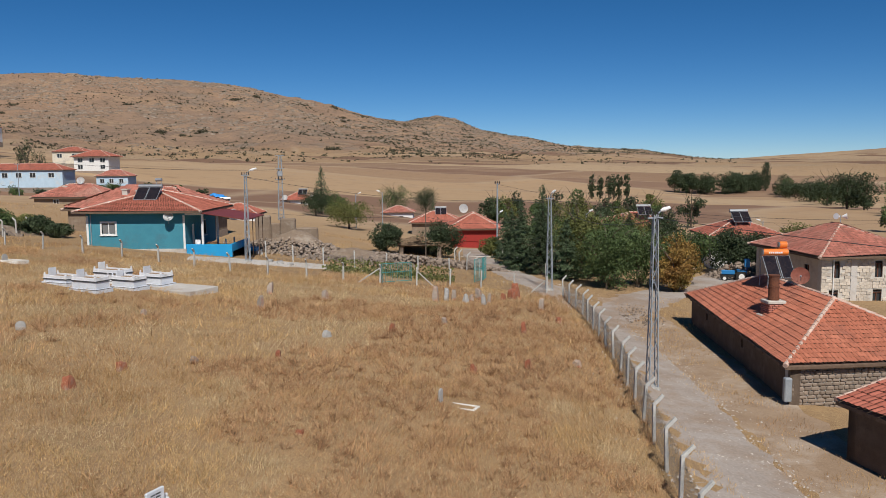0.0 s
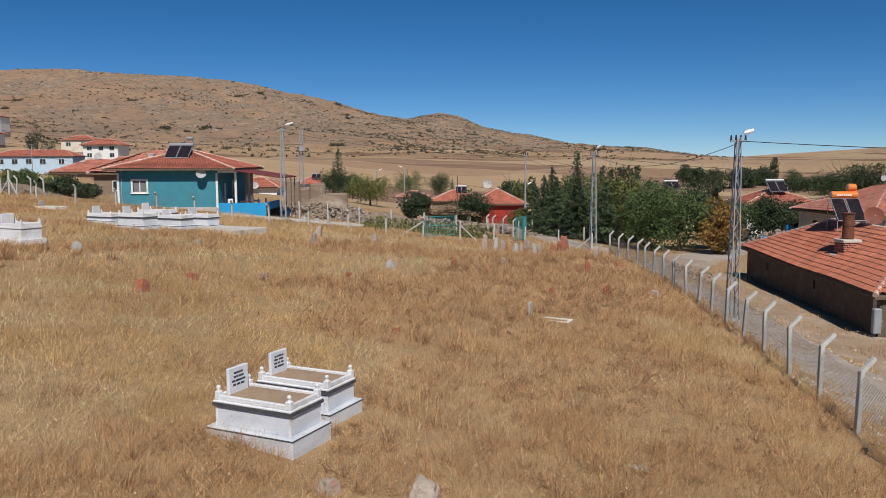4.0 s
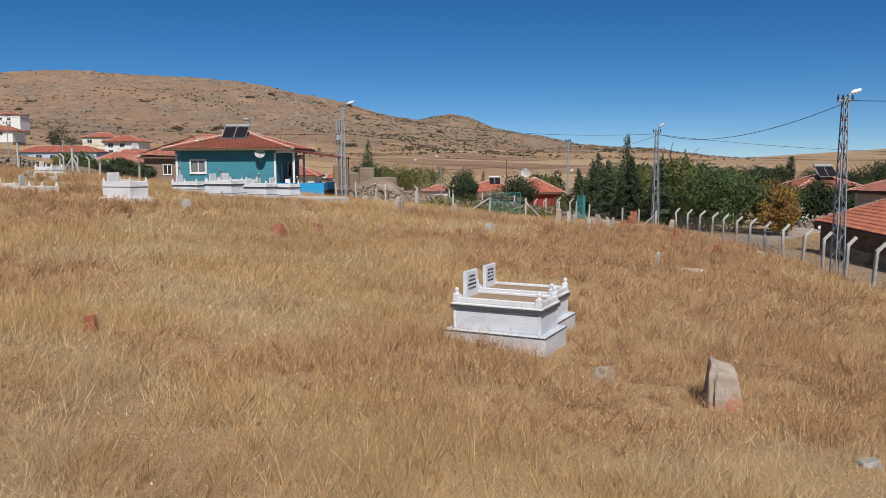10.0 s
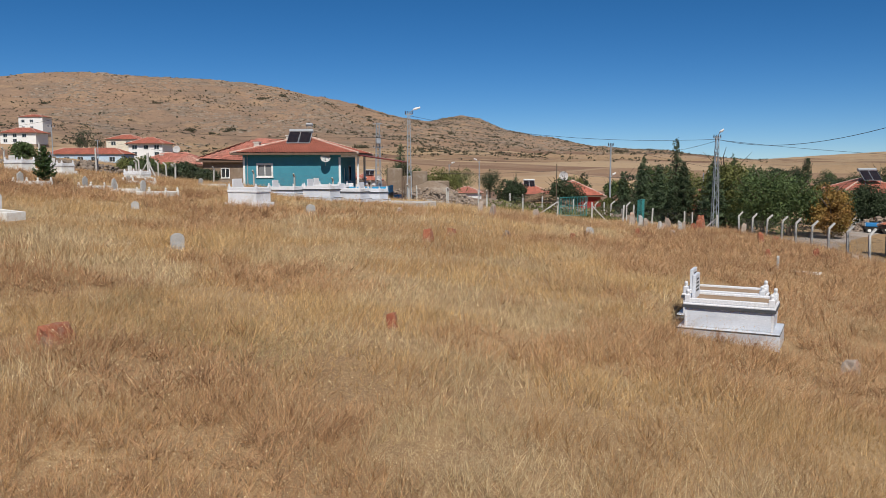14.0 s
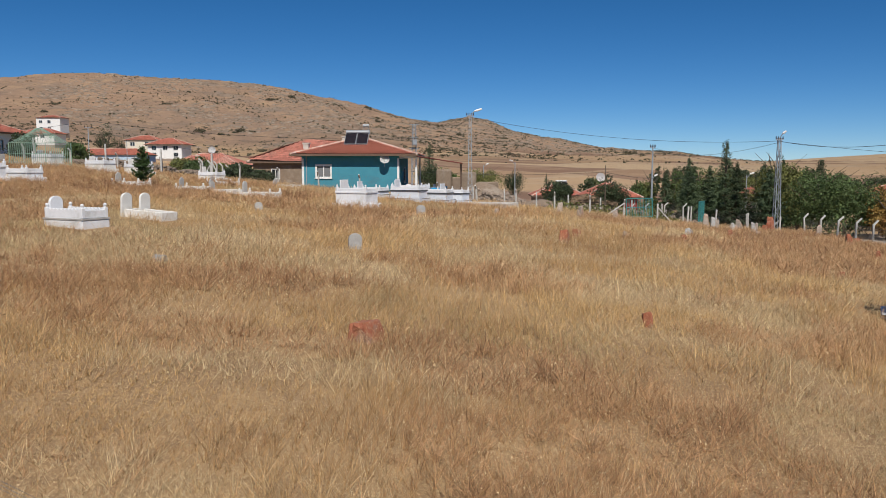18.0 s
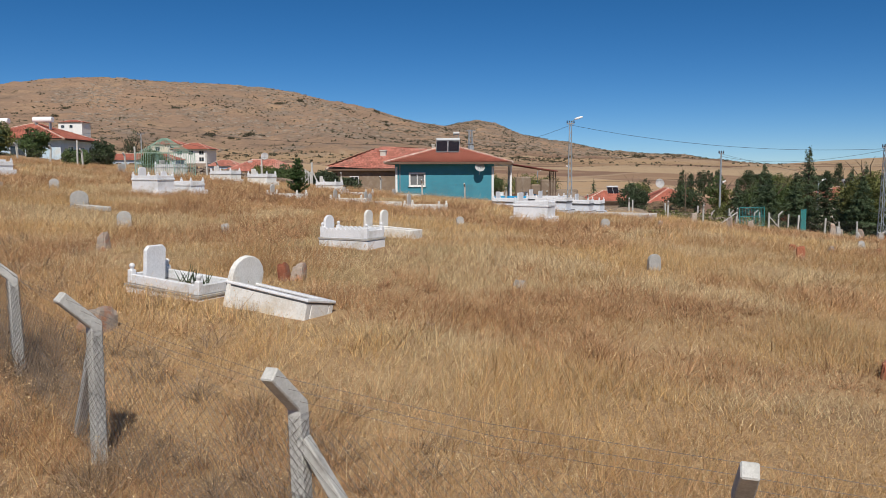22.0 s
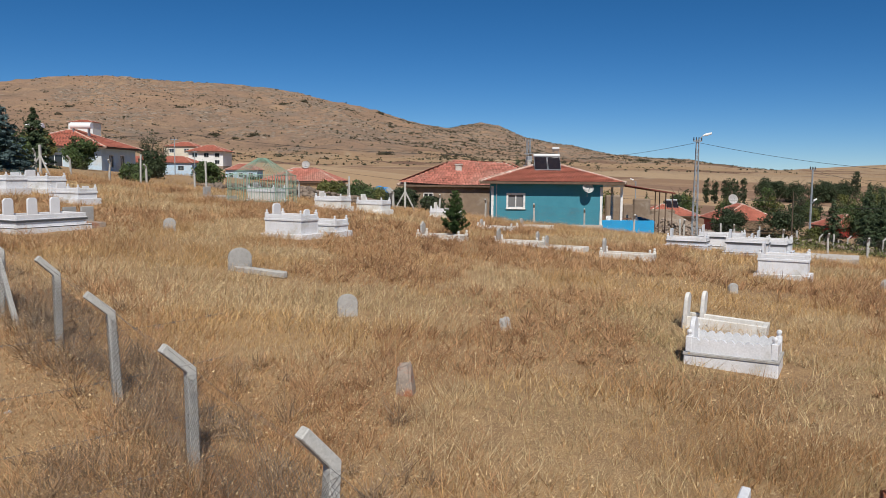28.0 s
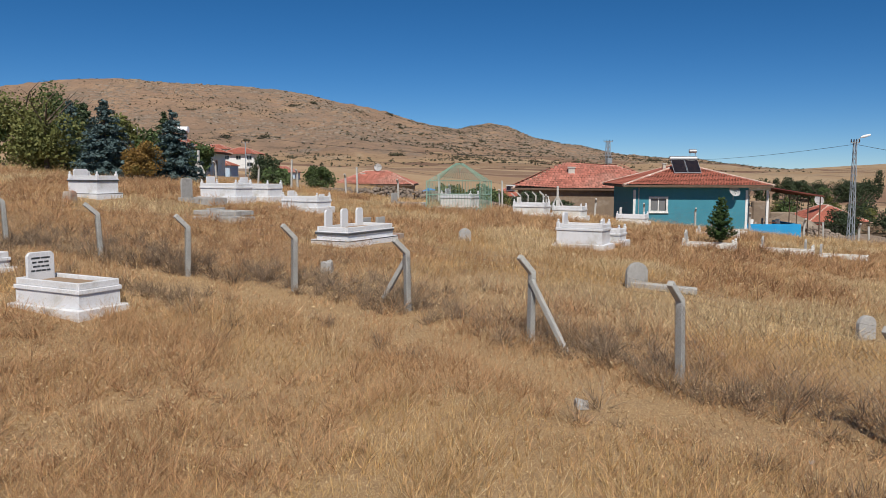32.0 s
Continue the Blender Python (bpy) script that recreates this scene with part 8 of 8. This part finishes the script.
def garden_rows():
    rng = np.random.default_rng(9)
    n = 2600
    x = rng.uniform(-9.5, 1.0, n)
    y = 63.0 + np.round(rng.uniform(0, 4, n)) * 1.0 + rng.normal(size=n) * 0.12
    P = np.stack([x, y, land(x, y) + rng.random(n) * np.where(y > 65.5, 0.9, 0.4)], -1)
    N = rng.normal(size=(n, 3))
    N /= np.linalg.norm(N, axis=1, keepdims=True)
    V, F = leaf_arrays(P, N, 0.22, rng)
    tagged(np_mesh("vegetable_rows", V, F, L_OLIVE), "rows of green vegetables in the garden plot", "crop", kind="stuff")


garden_rows()


# ---- dry grass, weeds and seed heads ----
def outside_graves(x, y):
    ok = np.ones(len(x), bool)
    for ob in scene.objects:
        if ob.get("category") == "grave" and ob.parent is None and ob.name.split(".")[0] in ("raised_grave", "curbed_grave", "grave_platform", "slab_grave"):
            m = ob.matrix_basis.translation
            a = radians(AXIS)
            dx, dy = x - m.x, y - m.y
            lx, ly = dx * math.cos(a) + dy * math.sin(a), -dx * math.sin(a) + dy * math.cos(a)
            wide = 3.0 if "three" in ob.get("label", "") else 1.0
            ok &= ~((lx > -0.12) & (lx < 2.05) & (ly > -0.12) & (ly < wide))
    return ok


def lane_x(y):
    return np.interp(y, [p[1] for p in LANE_TIPS], [p[0] for p in LANE_TIPS])


def near_line(x):
    """The camera-side limit of the grass that needs to be blades."""
    return np.interp(x, [-72, -45, -35, -28, -20, -5, 12], [10, 9.5, 8.5, 4.5, 2.0, 4.0, 8.0])


def blades(x, y, h, w, lean, rng):
    """Thin leaning blades, one triangle each."""
    n = len(x)
    z = land(x, y) - 0.015
    a = rng.random(n) * 6.283
    la = rng.random(n) * 6.283
    lx = lean * rng.random(n) ** 0.7 * h
    B = np.stack([x, y, z], -1)
    dw = np.stack([np.cos(a) * w / 2, np.sin(a) * w / 2, np.zeros(n)], -1)
    tip = B + np.stack([(np.cos(la) + 0.2) * lx, np.sin(la) * lx, h * np.clip(1.05 - lean * 0.3 * rng.random(n), 0.3, 1)], -1)
    return np.stack([B - dw, B + dw, tip], 1)


def grass_object(name, chunks, material, label):
    V = np.concatenate(chunks)
    n = len(V)
    F = np.arange(3 * n).reshape(-1, 3)
    return tagged(np_mesh(name, V.reshape(-1, 3), F, material), label, "grass", kind="stuff")


def fence_gap(x, y):
    """Distance to the near fence."""
    d = np.full(np.shape(x), 99.0)
    for (ax, ay), (bx, by) in zip(NEAR_TIPS[3:], NEAR_TIPS[4:]):
        f = np.clip(((x - ax) * (bx - ax) + (y - ay) * (by - ay)) / ((bx - ax) ** 2 + (by - ay) ** 2), 0, 1)
        d = np.minimum(d, np.hypot(x - ax - f * (bx - ax), y - ay - f * (by - ay)))
    return d


def weed_mask(x, y):
    d = fence_gap(x, y)
    return np.clip(smooth((fbm(x / 5.0 + 3, y / 4.2, 4, 31) - 0.45 + 0.07 * smooth((x + 10) / 7) - 0.17 * np.exp(-((x + 18) / 9) ** 2)) * 9) * (0.55 + 0.9 * fbm(x / 1.1, y / 0.9, 3, 37)) + 0.95 * np.exp(-(d / 2.8) ** 2), 0, 1)


# a footpath trodden along the outside of the near fence
FOOTPATH = [(-36.7, 15.9), (-37.9, 17.5), (-39.3, 18.8), (-40.7, 20.1), (-42.6, 21.8), (-45.7, 24.0), (-50.2, 26.0), (-54.0, 28.4)]


def path_near(x, y):
    """1 on the footpath, 0 away from it."""
    d = np.full(len(x), 9.0)
    for (ax, ay), (bx, by) in zip(FOOTPATH, FOOTPATH[1:]):
        L = math.hypot(bx - ax, by - ay)
        f = np.clip(((x - ax) * (bx - ax) + (y - ay) * (by - ay)) / L ** 2, 0, 1)
        d = np.minimum(d, np.hypot(x - ax - f * (bx - ax), y - ay - f * (by - ay)))
    d = d + 0.9 * (fbm(x / 0.8, y / 0.8, 3, 91) - 0.5)
    return 1 - smooth((d - 0.35) / 0.55)


BANDS = ((0, 6, 1400, 0.0046), (6, 13, 850, 0.0070), (13, 26, 430, 0.0115), (26, 60, 150, 0.020))


def scatter_grass():
    rng = np.random.default_rng(3)
    gold, straw, weed, seedv = [], [], [], []
    for lo, hi, dens, wid in BANDS:
        n = int(dens * 84 * (hi - lo))
        x = rng.uniform(-72, 12, n)
        y = near_line(x) + rng.uniform(lo, hi, n)
        k = (x < lane_x(y) + 0.1) & (y < 61 + 2 * np.sin(x * 0.7))
        x, y = x[k], y[k]
        # gather the blades into tufts
        cell = 0.16
        tx, ty = np.round(x / cell), np.round(y / cell)
        jx, jy = vnoise(tx * 7.3, ty * 3.1, 51), vnoise(tx * 2.9, ty * 8.7, 52)
        cx, cy = (tx + jx - 0.5) * cell, (ty + jy - 0.5) * cell
        x, y = x * 0.55 + cx * 0.45, y * 0.55 + cy * 0.45
        k = outside_graves(x, y)
        x, y = x[k], y[k]
        path = path_near(x, y)
        bare = fbm(x / 1.7, y / 1.7, 4, 61)
        k = rng.random(len(x)) < np.clip((bare - 0.30) * 5, 0.6, 1) * (1 - 0.2 * path)
        x, y, path = x[k], y[k], path[k]
        w = weed_mask(x, y)
        roll = rng.random(len(x))
        tuft = smooth((fbm(x / 0.75 + 5, y / 0.75, 3, 63) - 0.44) * 7)
        isw = roll < w * 0.72 + 0.10 * tuft
        iss = ~isw & (rng.random(len(x)) < 0.25 + 0.6 * path + 0.7 * smooth((fbm(x / 3.1 + 9, y / 2.4, 3, 33) - 0.42) * 6))
        tall = (0.10 + 1.05 * fbm(x / 1.3, y / 1.3, 3, 62) + 0.62 * tuft) * (1 - 0.42 * path)
        h = tall * (0.10 + 0.32 * rng.random(len(x)) ** 1.3)
        g = ~isw & ~iss
        wd = wid * rng.uniform(0.6, 1.3, len(x))
        gold.append(blades(x[g], y[g], h[g], wd[g], 0.9, rng))
        straw.append(blades(x[iss], y[iss], h[iss] * 0.85, wd[iss], 1.2, rng))
        V = blades(x[isw], y[isw], h[isw], wd[isw] * 1.15, 1.25, rng)
        weed.append(V)
        # seed heads on the weeds and on some of the grass
        tips = np.concatenate([q[rng.random(len(q)) < f][:, 2] for q, f in ((V, 0.42), (gold[-1], 0.16), (straw[-1], 0.16))])
        s = np.minimum(wid * 1.3, 0.013) * (0.6 + 1.0 * rng.random(len(tips)))
        d = rng.normal(size=(len(tips), 3, 3)) * s[:, None, None] * 0.85
        seedv.append(tips[:, None] + d)
    grass_object("dry_grass", gold, M_GRASS, "tall golden dry grass all over the cemetery")
    grass_object("dry_straw", straw, M_STRAW, "pale bent straw between the golden grass")
    grass_object("dry_weeds", weed, M_WEED, "brown dry weeds in patches over the cemetery")
    S = np.concatenate(seedv)
    F = np.arange(3 * len(S)).reshape(-1, 3)
    tagged(np_mesh("seed_heads", S.reshape(-1, 3), F, M_SEED), "pale seed heads on the dry weeds", "grass", kind="stuff")


scatter_grass()


def clumps(name, x, y, rad, m, thick, material, label, heads, rng):
    """Tangled domes of thin twigs, with pale seed heads on their ends."""
    n = len(x)
    far = np.clip((y - near_line(x)) / 30, 0, 1)
    d = rng.normal(size=(n, m, 3))
    d /= np.linalg.norm(d, axis=2, keepdims=True)
    d[..., 2] = np.abs(d[..., 2]) + 0.25
    C = np.stack([x, y, land(x, y) - 0.02], -1)[:, None]
    R = rad[:, None, None] * rng.uniform(0.55, 1.1, (n, m, 1))
    A = C + d * R * rng.uniform(0.0, 0.6, (n, m, 1)) + rng.normal(size=(n, m, 3)) * 0.03
    B = C + d * R + rng.normal(size=(n, m, 3)) * 0.05 * (1, 1, 0.5)
    side = np.cross(B - A, rng.normal(size=(n, m, 3)))
    side /= np.linalg.norm(side, axis=2, keepdims=True) + 1e-9
    side *= (thick + 0.009 * far)[:, None, None]
    V = np.stack([A - side, A + side, B], 2).reshape(-1, 3)
    tagged(np_mesh(name, V, np.arange(len(V)).reshape(-1, 3), material), label, "grass", kind="stuff")
    S = B[:, ::2].reshape(-1, 3)
    s = np.repeat(0.0055 + 0.006 * far, B[:, ::2].shape[1])
    V = (S[:, None] + rng.normal(size=(len(S), 3, 3)) * s[:, None, None]).reshape(-1, 3)
    tagged(np_mesh(heads, V, np.arange(len(V)).reshape(-1, 3), M_SEED), "pale dry heads on the weed clumps", "grass", kind="stuff")


def weed_bushes():
    rng = np.random.default_rng(23)
    n = 11000
    x = rng.uniform(-70, 9, n)
    y = near_line(x) + 46 * rng.random(n) ** 1.35
    k = (x < lane_x(y) - 0.2) & (rng.random(n) < 0.01 + 0.98 * weed_mask(x, y) ** 2.2) & outside_graves(x, y)
    x, y = x[k], y[k]
    k = (path_near(x, y) < 0.3) & (fence_gap(x, y) > 1.2)
    x, y = x[k], y[k]
    clumps("weed_clumps", x, y, rng.uniform(0.12, 0.36, len(x)) * (1 + 0.5 * np.clip((y - near_line(x)) / 30, 0, 1)), 46, 0.0026, M_BUSH, "tangled brown thistle clumps in the dry grass", "thistle_heads", rng)
    n = 26000
    x = rng.uniform(-58, -20, n)
    y = rng.uniform(1.5, 33, n)
    d = fence_gap(x, y)
    k = (rng.random(n) < 0.85 * np.exp(-(d / 1.5) ** 2) * np.clip(fbm(x / 1.2, y / 1.2, 3, 39) * 2.6 - 0.6, 0.15, 1)) & outside_graves(x, y)
    x, y = x[k], y[k]
    k = path_near(x, y) < 0.4
    x, y = x[k], y[k]
    clumps("fence_weeds", x, y, rng.uniform(0.18, 0.52, len(x)), 64, 0.0024, M_FENCEWEED, "dark grey-brown dry weeds tangled along the fence", "weed_heads", rng)


weed_bushes()


def verge_grass():
    """Thin tufts along the lane and round the buildings."""
    rng = np.random.default_rng(5)
    ch = []
    for x0, x1, y0, y1, n, hh in ((11.9, 13.2, 14, 58, 2500, 0.2), (13.2, 15.6, 14, 62, 5500, 0.26), (-38, -18, 60, 67.5, 9000, 0.35), (-62, -36, 58, 76, 9000, 0.35), (-18, 10, 60, 74, 7000, 0.3), (16, 32, 52, 66, 5000, 0.3), (7.6, 9.6, 18, 60, 7000, 0.28), (-24, 2, 74, 106, 15000, 0.4), (-66, -32, 76, 108, 9000, 0.4)):
        x, y = rng.uniform(x0, x1, n), rng.uniform(y0, y1, n)
        k = fbm(x / 2, y / 2, 3, 71) > 0.47
        x, y = x[k], y[k]
        ch.append(blades(x, y, hh * rng.uniform(0.4, 1.1, len(x)), np.full(len(x), 0.022), 0.7, rng))
    grass_object("verge_grass", ch, M_GRASS, "thin dry grass along the lane and yards")


verge_grass()


def pebbles():
    rng = np.random.default_rng(6)
    n = 5200
    f = rng.random(n)
    y = 10 + 60 * f ** 1.4
    x = np.interp(y, [p[1] for p in ROAD_LINE], [p[0] for p in ROAD_LINE]) + rng.normal(size=n) * 1.5
    s = rng.uniform(0.015, 0.055, n)
    base = np.array([[-1, -1, -.4], [1, -1, -.4], [1, 1, -.4], [-1, 1, -.4], [0, 0, .7]])
    V = np.stack([x, y, land(x, y) + 0.03], -1)[:, None] + (base + rng.normal(size=(n, 5, 3)) * 0.25) * s[:, None, None]
    f = np.array([[0, 1, 4], [1, 2, 4], [2, 3, 4], [3, 0, 4]])
    F = (f[None] + 5 * np.arange(n)[:, None, None]).reshape(-1, 3)
    tagged(np_mesh("road_pebbles", V.reshape(-1, 3), F, M_PEBBLE), "loose pebbles on the gravel lane", "pebbles", kind="stuff")


pebbles()
